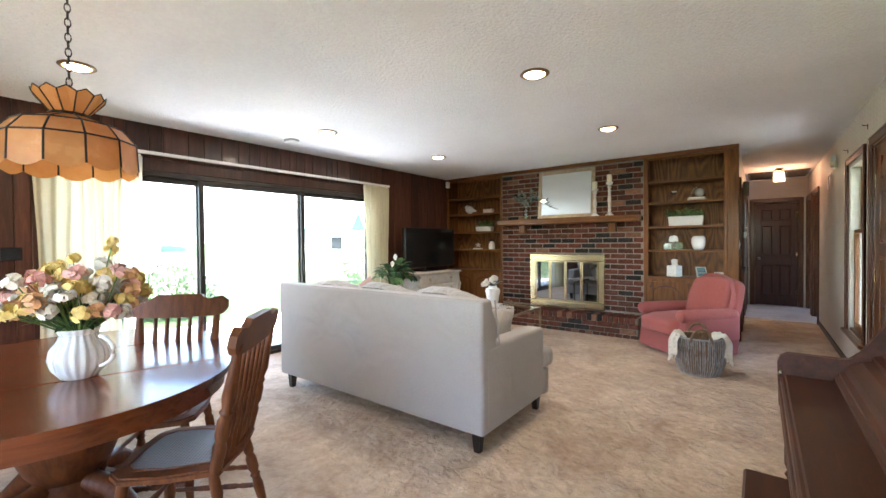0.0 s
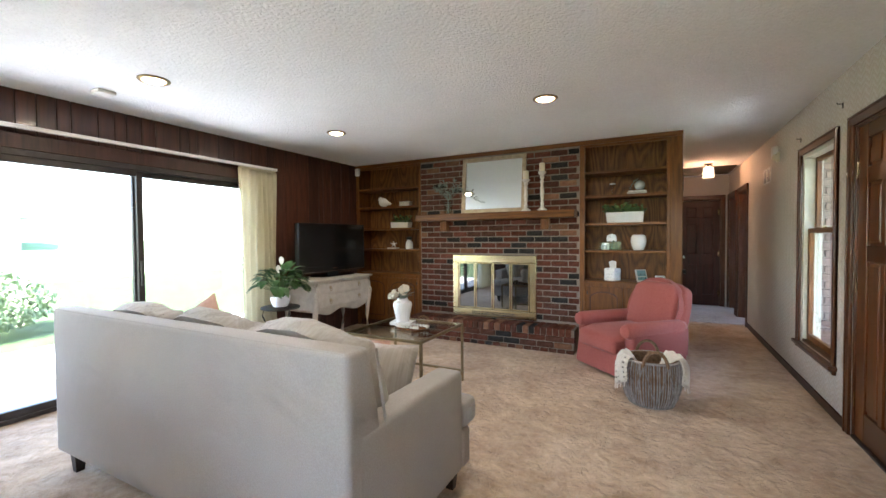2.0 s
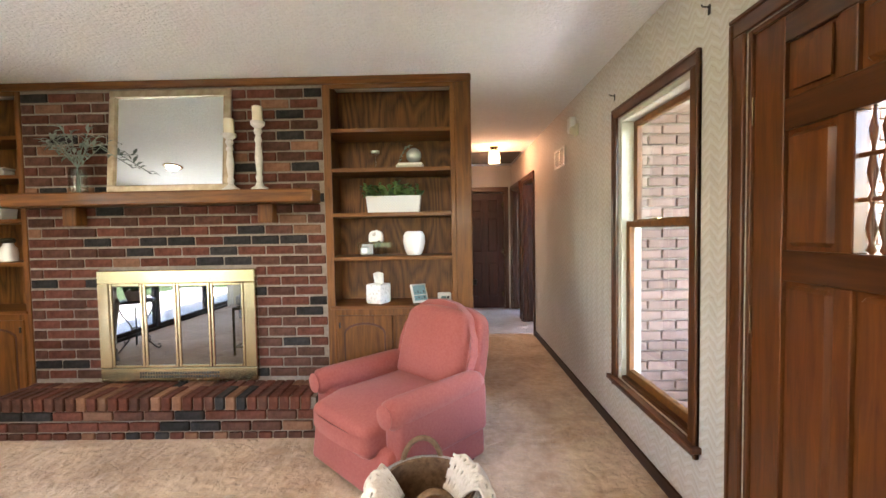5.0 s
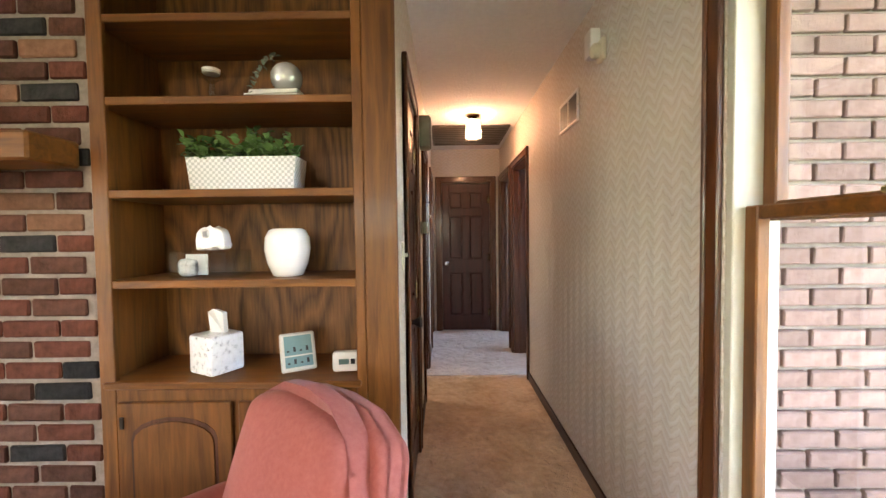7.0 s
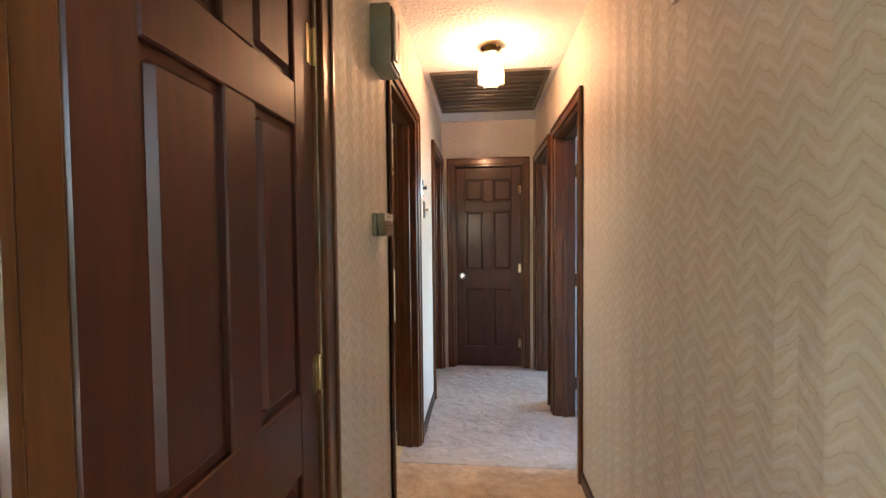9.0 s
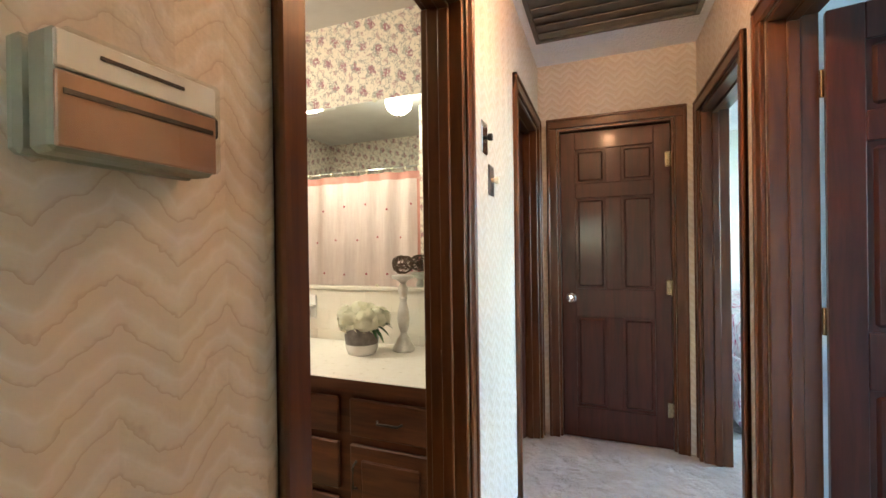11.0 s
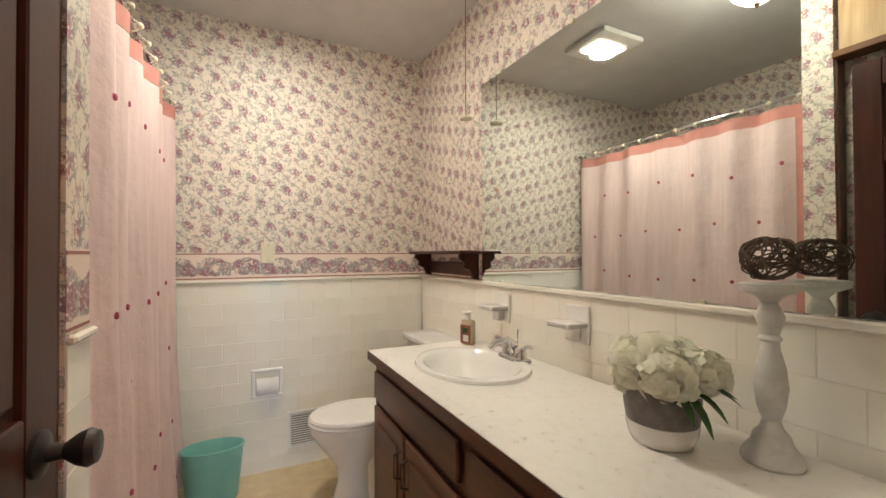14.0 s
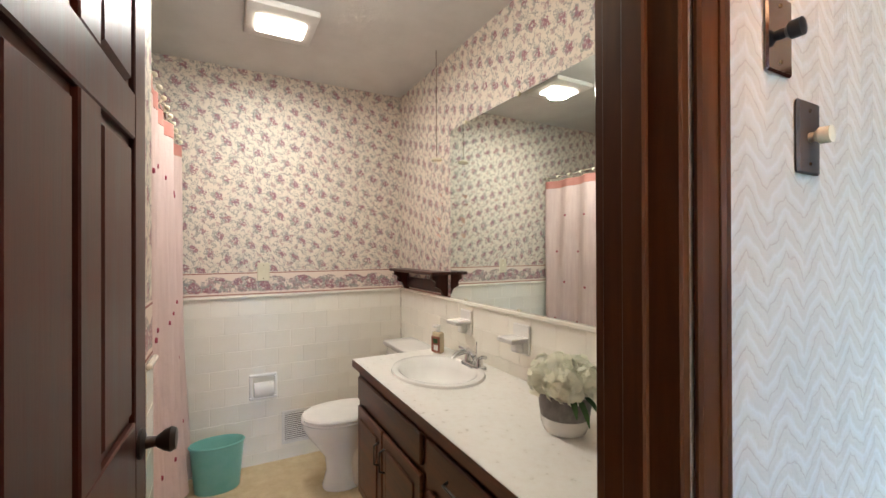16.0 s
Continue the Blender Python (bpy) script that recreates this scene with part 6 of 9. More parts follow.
def jar_of_sage():
    rnd = random.Random(4)
    root = thing("glass_jar_with_stems", (-2.60, YF - 0.10, 1.655), 0, "clear glass jar holding drooping sage stems", "vase")
    part("jar", lathe(B(), [(0.02, 0), (0.052, 0.002), (0.055, 0.02), (0.055, 0.13), (0.045, 0.155), (0.045, 0.17), (0.041, 0.17), (0.041, 0.155), (0.05, 0.13), (0.05, 0.02), (0.02, 0.008)], 28), CLEAR, root, smooth=40)
    for i in range(10):
        a = -0.9 + 0.2 * i + rnd.uniform(-0.1, 0.1)
        reach = rnd.uniform(0.16, 0.30)
        sx = math.sin(a * 1.6)
        tip = Vector((0.44 if i == 8 else sx * reach, -0.05 + 0.03 * math.cos(i), 0.16 if i == 8 else 0.30 + 0.16 * math.cos(a * 1.6) * rnd.uniform(0.4, 1)))
        mid = Vector((tip.x * 0.45, tip.y * 0.6, 0.31))
        bm = tube(B(), [(0.01 * math.cos(i), 0.01 * math.sin(i), 0.01), (0, 0, 0.18), mid, tip], 0.003, 5)
        st = part("stem", bm, SAGE, root)
        bm = B()
        for k in range(10):
            s = k / 9
            p = mid.lerp(tip, s) if k > 2 else Vector((0, 0, 0.2)).lerp(mid, 0.5 + k * 0.2)
            d = Vector((rnd.uniform(-1, 1), rnd.uniform(-0.6, 0.6), rnd.uniform(-0.7, 0.8))).normalized() * rnd.uniform(0.045, 0.075)
            leaf(bm, p, p + d, 0.011, n=4)
        part("leaves", bm, SAGE, st, "dusty sage leaves")


jar_of_sage()


def arch_door(root, x0, x1, z0, z1, y, knob_side):
    f = 0.05
    d = part("cabinet_door", box(B(), x0, x1, y - 0.018, y, z0, z1, 0.004), OAK, root, "raised arch panel door")
    n = 10
    w = (x1 - x0) / 2 - f
    cx = (x0 + x1) / 2
    top = z1 - f
    out = [(cx - w, z0 + f), (cx + w, z0 + f)] + [(cx + w * math.cos(a), top - 0.075 + 0.075 * math.sin(a)) for a in np.linspace(0, math.pi, n)]
    inn = [(cx + (x - cx) * 0.93, (z0 + top) / 2 + (z - (z0 + top) / 2) * 0.95) for x, z in out]
    bm = B()
    mm = Matrix.Rotation(radians(90), 4, "X")
    slab(bm, out, -(y - 0.018) , -(y - 0.018) + 0.0015, mm)
    part("groove", bm, PANEL, d)
    bm = slab(B(), inn, -(y - 0.018), -(y - 0.018) + 0.007, mm)
    bmesh.ops.bevel(bm, geom=[e for e in bm.edges if e.calc_face_angle(0) > 1.2 and abs(e.verts[0].co.y - e.verts[1].co.y) < 1e-5 and e.verts[0].co.y < y - 0.02], offset=0.006, segments=1, affect="EDGES")
    part("panel", bm, OAK, d)
    kx = x1 - 0.02 if knob_side > 0 else x0 + 0.02
    part("hinge", box(B(), kx - 0.006, kx + 0.006, y - 0.024, y - 0.018, z1 - 0.09, z1 - 0.05), BRONZE, d)


def bookcase(x0, x1, label, end_post):
    root = thing("bookcase", (0, 0, 0), 0, label, "bookcase", "built-in bookcases")
    y0, y1 = YF, YB - 0.002
    a0, a1 = x0 + 0.056, x1 - 0.036
    part("face_stile", box(B(), x0, a0, y0, y0 + 0.022, 0.0, H - 0.056, 0.003), OAK, root)
    part("face_stile", box(B(), a1, x1, y0, y0 + 0.022, 0.0, H - 0.056, 0.003), OAK, root)
    part("face_rail", box(B(), a0, a1, y0, y0 + 0.022, 2.375, H - 0.056, 0.003), OAK_X, root)
    part("side_panel", box(B(), x0 + 0.002, x0 + 0.02, y0 + 0.022, y1 - 0.012, 0.0, H - 0.003), OAK, root)
    part("side_panel", box(B(), x1 - 0.02, x1 - 0.002, y0 + 0.022, y1 - 0.012, 0.0, H - 0.003), OAK, root)
    part("back_panel", box(B(), x0 + 0.002, x1 - 0.002, y1 - 0.012, y1, 0.0, H - 0.003), OAK_PLY, root)
    for z in (2.092, 1.812, 1.492, 1.176):
        part("shelf_board", box(B(), x0 + 0.02, x1 - 0.02, y0 + 0.004, y1 - 0.013, z - 0.028, z, 0.003), OAK_X, root)
    part("counter_board", box(B(), x0 + 0.02, x1 - 0.02, y0 - 0.012, y1 - 0.013, 0.795, 0.82, 0.004), OAK_X, root)
    part("cabinet_front", box(B(), a0, a1, y0 + 0.002, y0 + 0.022, 0.10, 0.795, 0.002), OAK, root)
    part("kick_board", box(B(), a0, a1, y0 + 0.03, y0 + 0.045, 0.0, 0.10), PANEL, root)
    mid = (a0 + a1) / 2
    arch_door(root, a0 + 0.012, mid - 0.012, 0.13, 0.752, y0 + 0.001, -1)
    arch_door(root, mid + 0.012, a1 - 0.012, 0.13, 0.752, y0 + 0.001, 1)
    if end_post:
        part("end_post", box(B(), x1, 0.15, y0 - 0.004, y0 + 0.024, 0.0, H - 0.056, 0.004), OAK, root)
    return root


bookcase(-4.255, BX0, "stained oak built-in bookcase in the corner", False)
bookcase(BX1, 0.036, "stained oak built-in bookcase beside the hallway", True)

# things on the shelves
SHY = 6.70


def planter(name, at, w, label, seed, woven):
    rnd = random.Random(seed)
    root = thing(name, at, 0, label, "planter")
    h = 0.125 if woven else 0.085
    bm = B()
    o = 0.94
    for s, z0, z1 in ((1, 0, h),):
        lo = [(-w * o, -0.055), (w * o, -0.055), (w * o, 0.055), (-w * o, 0.055)]
        hi = [(-w, -0.062), (w, -0.062), (w, 0.062), (-w, 0.062)]
        vl = [bm.verts.new((x, y, 0)) for x, y in lo]
        vh = [bm.verts.new((x, y, h)) for x, y in hi]
        vi = [bm.verts.new((x * 0.96, y * 0.88, h)) for x, y in hi]
        vb = [bm.verts.new((x * 0.96, y * 0.88, h - 0.02)) for x, y in hi]
        bm.faces.new(vl[::-1])
        for i in range(4):
            j = (i + 1) % 4
            bm.faces.new((vl[i], vl[j], vh[j], vh[i]))
            bm.faces.new((vh[i], vh[j], vi[j], vi[i]))
            bm.faces.new((vi[i], vi[j], vb[j], vb[i]))
        bm.faces.new(vb)
    part("trough", bm, WOVENWHITE if woven else WHITE, root, "white trough")
    fol = (B(), B())
    for i in range(60 if woven else 26):
        x = rnd.uniform(-w * 1.02, w * 1.02)
        tip = Vector((x + rnd.uniform(-0.06, 0.04), rnd.uniform(-0.10, 0.05), h + rnd.uniform(0.0, 0.10)))
        base = Vector((x * 0.9, rnd.uniform(-0.03, 0.03), h - 0.015))
        bm = fol[0 if rnd.random() < 0.65 else 1]
        tube(bm, [base, (base + tip) / 2 + Vector((0, 0, 0.02)), tip], 0.0015, 4)
        for k in range(9):
            p = base.lerp(tip, 0.3 + 0.7 * k / 8)
            d = Vector((rnd.uniform(-1, 1), rnd.uniform(-1, 0.4), rnd.uniform(-0.4, 0.9))).normalized() * rnd.uniform(0.022, 0.036)
            leaf(bm, p, p + d, 0.014, n=4)
    for bm, mt in zip(fol, (PALELEAF, LEAF)):
        part("foliage", bm, mt, root, smooth=60)["kind"] = "stuff"


WOVENWHITE = surface("white_woven_ceramic", (0.60, 0.60, 0.59), (0.82, 0.81, 0.80), 1.0, 0.4, bumpy=0.0)
_t = WOVENWHITE.node_tree
_ck = _t.nodes.new("ShaderNodeTexChecker")
_ck.inputs["Scale"].default_value = 95.0
_ck.inputs["Color1"].default_value, _ck.inputs["Color2"].default_value = (0.80, 0.79, 0.78, 1), (0.55, 0.55, 0.54, 1)
_t.links.new(coords(_t), _ck.inputs["Vector"])
_t.links.new(_ck.outputs["Color"], _t.nodes["Principled BSDF"].inputs["Base Color"])
bump(_t, _t.nodes["Principled BSDF"], _ck.outputs["Fac"], 0.6, 0.004)

planter("leafy_planter", (-0.425, SHY - 0.01, 1.492), 0.20, "white woven ceramic trough of small green leaves", 2, True)
planter("leafy_planter", (-3.52, SHY, 1.492), 0.155, "plain white trough of green leaves", 9, False)


def clear_things():
    r = thing("glass_candle_holder", (-0.56, SHY, 1.812), 0, "clear glass pedestal candle holder", "candle holder")
    part("glass_body", lathe(B(), [(0.045, 0), (0.048, 0.004), (0.02, 0.012), (0.009, 0.03), (0.014, 0.06), (0.009, 0.09), (0.03, 0.115), (0.05, 0.12), (0.05, 0.128), (0.01, 0.126)], 24), CLEAR, r, smooth=40)
    part("candle_cup", lathe(B(), [(0.030, 0.128), (0.032, 0.145), (0.004, 0.146)], 20), CERAMIC, r, "white wax disc", 40)
    bx = thing("shelf_book", (-0.30, SHY - 0.02, 1.812), 4, "white hardback book lying flat on the shelf", "book", "shelf books")
    part("cover", box(B(), -0.10, 0.10, -0.07, 0.07, 0, 0.024, 0.003), WHITE, bx)
    part("pages", box(B(), -0.096, 0.1015, -0.0715, 0.066, 0.004, 0.02), LINEN, bx)
    b2 = thing("shelf_book", (-0.295, SHY - 0.015, 1.8365), -3, "pale grey hardback book on another book", "book", "shelf books")
    part("cover", box(B(), -0.09, 0.09, -0.065, 0.065, 0, 0.02, 0.003), LINEN, b2)
    part("pages", box(B(), -0.086, 0.0915, -0.0665, 0.061, 0.004, 0.016), WHITE, b2)
    g = thing("glass_globe", (-0.27, SHY - 0.015, 1.857), 0, "silvered glass globe with trailing greenery", "ornament")
    bm = B()
    bmesh.ops.create_uvsphere(bm, u_segments=24, v_segments=16, radius=0.058)
    bmesh.ops.translate(bm, vec=(0, 0, 0.058), verts=bm.verts[:])
    part("globe", bm, SILVERGLASS, g, smooth=80)
    rnd = random.Random(6)
    bm = B()
    for i in range(26):
        s = i / 25
        p = Vector((-0.02 - 0.08 * s, -0.045 - 0.02 * s, 0.12 - 0.13 * s * s))
        leaf(bm, p, p + Vector((rnd.uniform(-1, 1), rnd.uniform(-1, 0.2), rnd.uniform(-0.6, 0.6))).normalized() * 0.022, 0.007, n=3)
    part("trailing_leaves", bm, SAGE, g, "grey green trailing leaves")
    c = thing("acrylic_box", (-0.575, SHY - 0.01, 1.176), 0, "clear acrylic display box", "box")
    part("lid_box", box(B(), -0.12, 0.12, -0.07, 0.07, 0, 0.10, 0.003), CLEAR, c)
    part("card", box(B(), -0.10, -0.02, 0.0, 0.01, 0.006, 0.085), WHITE, c)
    part("mint_stone", soft_box(B(), -0.105, -0.04, -0.05, -0.01, 0.004, 0.07, 0.02, 3), PEARL, c, smooth=60)
    e = thing("elephant_figurine", (-0.567, SHY - 0.01, 1.2765), 0, "white carved elephant figurine on the clear box", "figurine")
    bm = B()
    prof = [(-0.052, 0.0), (-0.054, 0.035), (-0.05, 0.062), (-0.038, 0.08), (-0.018, 0.088), (0.006, 0.084), (0.028, 0.086), (0.046, 0.074), (0.054, 0.05),
            (0.056, 0.02), (0.058, 0.004), (0.034, 0.0), (0.03, 0.012), (0.022, 0.028), (0.016, 0.022), (0.012, 0.0), (-0.012, 0.0), (-0.016, 0.012), (-0.022, 0.012), (-0.026, 0.0)]
    slab(bm, prof, -0.03, 0.03, Matrix.Rotation(radians(90), 4, "X"))
    bmesh.ops.bevel(bm, geom=[e2 for e2 in bm.edges if e2.calc_face_angle(0) > 0.9 or abs(abs(e2.verts[0].co.y) - abs(e2.verts[1].co.y)) < 1e-5], offset=0.009, segments=3, profile=0.5, affect="EDGES")
    soft_box(bm, -0.026, 0.004, -0.038, 0.038, 0.045, 0.08, 0.012, 3)
    part("elephant_body", bm, CERAMIC, e, smooth=70)
    v = thing("white_vase", (-0.28, SHY - 0.02, 1.176), 0, "rounded glossy white ceramic vase", "vase")
    part("vase_body", lathe(B(), [(0.045, 0), (0.055, 0.004), (0.074, 0.05), (0.083, 0.10), (0.08, 0.145), (0.066, 0.172), (0.053, 0.178), (0.049, 0.172), (0.045, 0.14)], 32), CERAMIC, v, smooth=50)
    t = thing("tissue_box", (-0.555, SHY - 0.03, 0.82), -28, "mother of pearl tissue box with a tissue", "tissue box")
    part("box_body", box(B(), -0.068, 0.068, -0.068, 0.068, 0, 0.145, 0.012, 2), PEARL, t, "speckled pearl shell sides", 40)
    bm = B()
    pts = [(-0.03, -0.005, 0.143), (0.03, 0.01, 0.143), (0.040, 0.0, 0.225), (0.0, -0.012, 0.236), (-0.05, 0.0, 0.218)]
    fr = [bm.verts.new(p) for p in pts]
    bk = [bm.verts.new((x * 0.8 + 0.004, y + 0.02, z * 0.985)) for x, y, z in pts]
    bm.faces.new(fr)
    bm.faces.new(bk[::-1])
    for i in range(5):
        bm.faces.new((fr[i], fr[(i + 1) % 5], bk[(i + 1) % 5], bk[i]))
    part("tissue", bm, WHITE, t, "folded white tissue")
    w = thing("weather_station", (-0.235, SHY - 0.05, 0.82), 30, "pale framed weather station with a grey blue display", "clock")
    mm = Matrix.Rotation(radians(-22), 4, "X")
    bm = box(B(), -0.064, 0.064, -0.008, 0.012, 0.0, 0.145, 0.006)
    bmesh.ops.transform(bm, matrix=mm, verts=bm.verts[:])
    part("frame", bm, CHALK, w)
    for z0, z1 in ((0.06, 0.132), (0.015, 0.054)):
        bm = box(B(), -0.050, 0.050, -0.0105, -0.006, z0, z1)
        bmesh.ops.transform(bm, matrix=mm, verts=bm.verts[:])
        dd = part("display", bm, LCD, w, "pale grey liquid crystal display")
        for k in range(4):
            x = -0.042 + 0.023 * k
            bm = box(B(), x, x + 0.009, -0.0116, -0.0104, z0 + 0.012, z0 + 0.018 + 0.012 * (k % 2))
            bmesh.ops.transform(bm, matrix=mm, verts=bm.verts[:])
            part("digits", bm, BLACK, dd)
    part("rest", box(B(), -0.03, 0.03, 0.03, 0.045, 0.0, 0.09, 0.003), BLACK, w)
    a = thing("carbon_monoxide_alarm", (-0.06, SHY - 0.05, 0.82), 6, "white plastic alarm lying against the shelf", "alarm")
    part("body", box(B(), -0.05, 0.05, -0.02, 0.02, 0, 0.075, 0.012, 2), WHITE, a, smooth=40)
    part("display", box(B(), -0.025, 0.012, -0.0212, -0.019, 0.03, 0.05), LCD, a)
    part("button", box(B(), 0.018, 0.034, -0.022, -0.019, 0.03, 0.05, 0.001), BLACK, a)


SILVERGLASS = surface("silver_glass", (0.70, 0.72, 0.72), (0.80, 0.82, 0.82), 6.0, 0.14, metal=0.6)
PEARL = surface("pearl_shell", (0.42, 0.40, 0.38), (0.80, 0.79, 0.77), 55.0, 0.3, stops=((0.3, (0.30, 0.29, 0.28)), (0.45, (0.75, 0.73, 0.71)), (0.7, (0.84, 0.83, 0.81))))
LCD = surface("lcd_glass", (0.13, 0.21, 0.21), (0.16, 0.25, 0.24), 8.0, 0.2)
clear_things()


def left_shelf_things():
    b = thing("bird_figurine", (-3.82, SHY, 1.812), -8, "white ceramic bird figurine", "figurine")
    bm = lathe(B(), [(0.004, -0.14), (0.02, -0.12), (0.026, -0.08), (0.055, -0.02), (0.07, 0.03), (0.058, 0.075), (0.03, 0.095), (0.003, 0.1)], 20, (0, 0, 0.075), Matrix.Rotation(radians(-78), 3, "Y") )
    lathe(bm, [(0.004, -0.042), (0.03, -0.028), (0.042, 0.0), (0.03, 0.028), (0.004, 0.042)], 16, (-0.085, 0, 0.125))
    rod(bm, (-0.122, 0, 0.125), (-0.15, 0, 0.12), 0.010, 0.001, 8)
    rod(bm, (0, 0, 0), (0, 0, 0.03), 0.035, 0.03, 14)
    part("bird_body", bm, CERAMIC, b, smooth=70)
    c = thing("small_crate", (-3.44, SHY, 1.812), 4, "white slatted keepsake crate", "box")
    part("crate_body", box(B(), -0.085, 0.085, -0.045, 0.045, 0, 0.055, 0.003), WHITEWASH, c)
    for k in range(6):
        part("slat", box(B(), -0.08 + 0.028 * k, -0.063 + 0.028 * k, -0.049, -0.045, 0.004, 0.062, 0.001), WHITEWASH, c)
    part("lid", box(B(), -0.088, 0.088, -0.05, 0.048, 0.0622, 0.072, 0.002), WHITEWASH, c)
    k = thing("shelf_book", (-3.66, SHY - 0.02, 1.176), 5, "pale book under a small ornament", "book", "shelf books")
    part("cover", box(B(), -0.075, 0.075, -0.055, 0.055, 0, 0.022, 0.003), LINEN, k)
    part("pages", box(B(), -0.072, 0.0765, -0.0565, 0.052, 0.004, 0.018), WHITE, k)
    o = thing("starfish_ornament", (-3.65, SHY - 0.02, 1.1985), 20, "white starfish ornament standing on a book", "ornament")
    bm = B()
    for i in range(5):
        a = radians(90 + 72 * i)
        rod(bm, (0, 0, 0.05), (0.052 * math.cos(a), 0, 0.05 + 0.05 * math.sin(a)), 0.013, 0.004, 8)
    part("star", bm, WHITEWASH, o, smooth=60)
    v = thing("small_white_vase", (-3.37, SHY - 0.02, 1.176), 0, "small white vase with a dark knitted lid", "vase")
    part("vase_body", lathe(B(), [(0.05, 0), (0.056, 0.004), (0.056, 0.06), (0.05, 0.10), (0.032, 0.125), (0.028, 0.14), (0.005, 0.14)], 24), CERAMIC, v, smooth=40)
    part("dark_top", lathe(B(), [(0.036, 0.1402), (0.046, 0.155), (0.04, 0.175), (0.01, 0.182)], 18), CORE, v, "dark textured top", 50)


left_shelf_things()

sensor = thing("motion_sensor", (XL + 0.06, YF - 0.03, 2.30), 0, "small white corner sensor box", "sensor")
part("body", box(B(), -0.032, 0.032, -0.022, 0.029, 0, 0.11, 0.008, 2), WHITE, sensor, smooth=40)
part("lens", box(B(), -0.02, 0.02, -0.0245, -0.02, 0.03, 0.06, 0.002), CERAMIC, sensor)

# ceiling things
def can_light(x, y):
    root = thing("recessed_light", (x, y, H), 0, "lit recessed ceiling light with a dark brass ring", "ceiling light", "recessed lights")
    part("trim_ring", lathe(B(), [(0.072, -0.002), (0.098, -0.001), (0.10, -0.006), (0.088, -0.014), (0.074, -0.012), (0.072, -0.002)], 32, close=False), RING, root, "dark bronze trim ring", 50)
    part("bulb", lathe(B(), [(0.071, -0.006), (0.06, -0.016), (0.035, -0.024), (0.003, -0.027)], 24, close=False), BULB, root, "glowing bulb", 60)


RING = surface("brown_brass", (0.20, 0.13, 0.06), (0.30, 0.20, 0.10), 10.0, 0.35, metal=0.9)
for _x, _y in CANS:
    can_light(_x, _y)
sd = thing("smoke_detector", (-3.76, 3.05, H), 0, "white square smoke detector on the ceiling", "smoke detector")
part("body", box(B(), -0.06, 0.06, -0.06, 0.06, -0.032, -0.001, 0.01, 2), WHITE, sd, smooth=40)

# curtains
def curtain(name, y0, y1, x, z0, z1, material, waves, label, amp=0.03):
    root = thing(name, (x, (y0 + y1) / 2, 0), 0, label, "curtain", "curtains at the sliding door")
    bm = B()
    n, rows = waves * 12, 14
    hw = (y1 - y0) / 2
    grid = []
    for j in range(rows + 1):
        s = j / rows
        row = []
        for i in range(n + 1):
            u = i / n
            sq = 1.0 - 0.06 * math.sin(s * math.pi)
            a = amp * (0.45 + 0.55 * min(1, (1 - s) * 3 + 0.2)) * math.sin(2 * math.pi * waves * u + 0.7 * math.sin(3 * s + u * 5))
            row.append(bm.verts.new((a, -hw * sq + 2 * hw * sq * u + 0.012 * math.sin(9 * u + 4 * s), z0 + (z1 - z0) * s)))
        grid.append(row)
    for j in range(rows):
        for i in range(n):
            bm.faces.new((grid[j][i], grid[j][i + 1], grid[j + 1][i + 1], grid[j + 1][i]))
    part("drape", bm, material, root, smooth=80)
    part("heading", box(B(), -0.012, 0.012, -hw + 0.01, hw - 0.01, z1 - 0.004, z1 + 0.02), material, root)


curtain("curtain", 1.04, 1.62, XL + 0.09, 0.02, 2.13, CURTAIN, 7, "cream pleated curtain drawn aside")
curtain("sheer_curtain", 1.60, 1.78, XL + 0.06, 0.02, 2.13, SHEER, 3, "thin sheer curtain edge beside a cream curtain", 0.018)
curtain("curtain", 4.46, 4.96, XL + 0.09, 0.02, 2.13, CURTAIN, 6, "cream pleated curtain gathered beside the television")
rail = thing("curtain_rail", (XL + 0.09, 0, 0), 0, "white metal curtain traverse rail", "curtain rail")
part("track", box(B(), -0.012, 0.012, 1.0, 4.98, 2.155, 2.185, 0.004), WHITE, rail)
for y in (1.05, 3.0, 4.93):
    part("bracket", box(B(), -0.088, -0.012, y - 0.01, y + 0.01, 2.165, 2.178), WHITE, rail)
sw = thing("wall_plate", (XL - 0.004, 0.93, 1.20), 0, "dark wall control plate on the panelling", "switch")
part("plate", box(B(), 0, 0.02, -0.06, 0.06, 0, 0.10, 0.004), BLACK, sw)

# ---- hallway things ----
GREYGREEN = surface("grey_green_metal", (0.22, 0.24, 0.19), (0.30, 0.32, 0.26), 12.0, 0.5)
DARKPLATE = surface("dark_switch_plate", (0.05, 0.04, 0.035), (0.09, 0.07, 0.06), 12.0, 0.4)
IVORY = surface("ivory_plastic", (0.66, 0.60, 0.44), (0.72, 0.66, 0.50), 10.0, 0.4)
ROSEGOLD = surface("copper_face", (0.36, 0.20, 0.13), (0.46, 0.28, 0.19), 16.0, 0.35, metal=0.5)


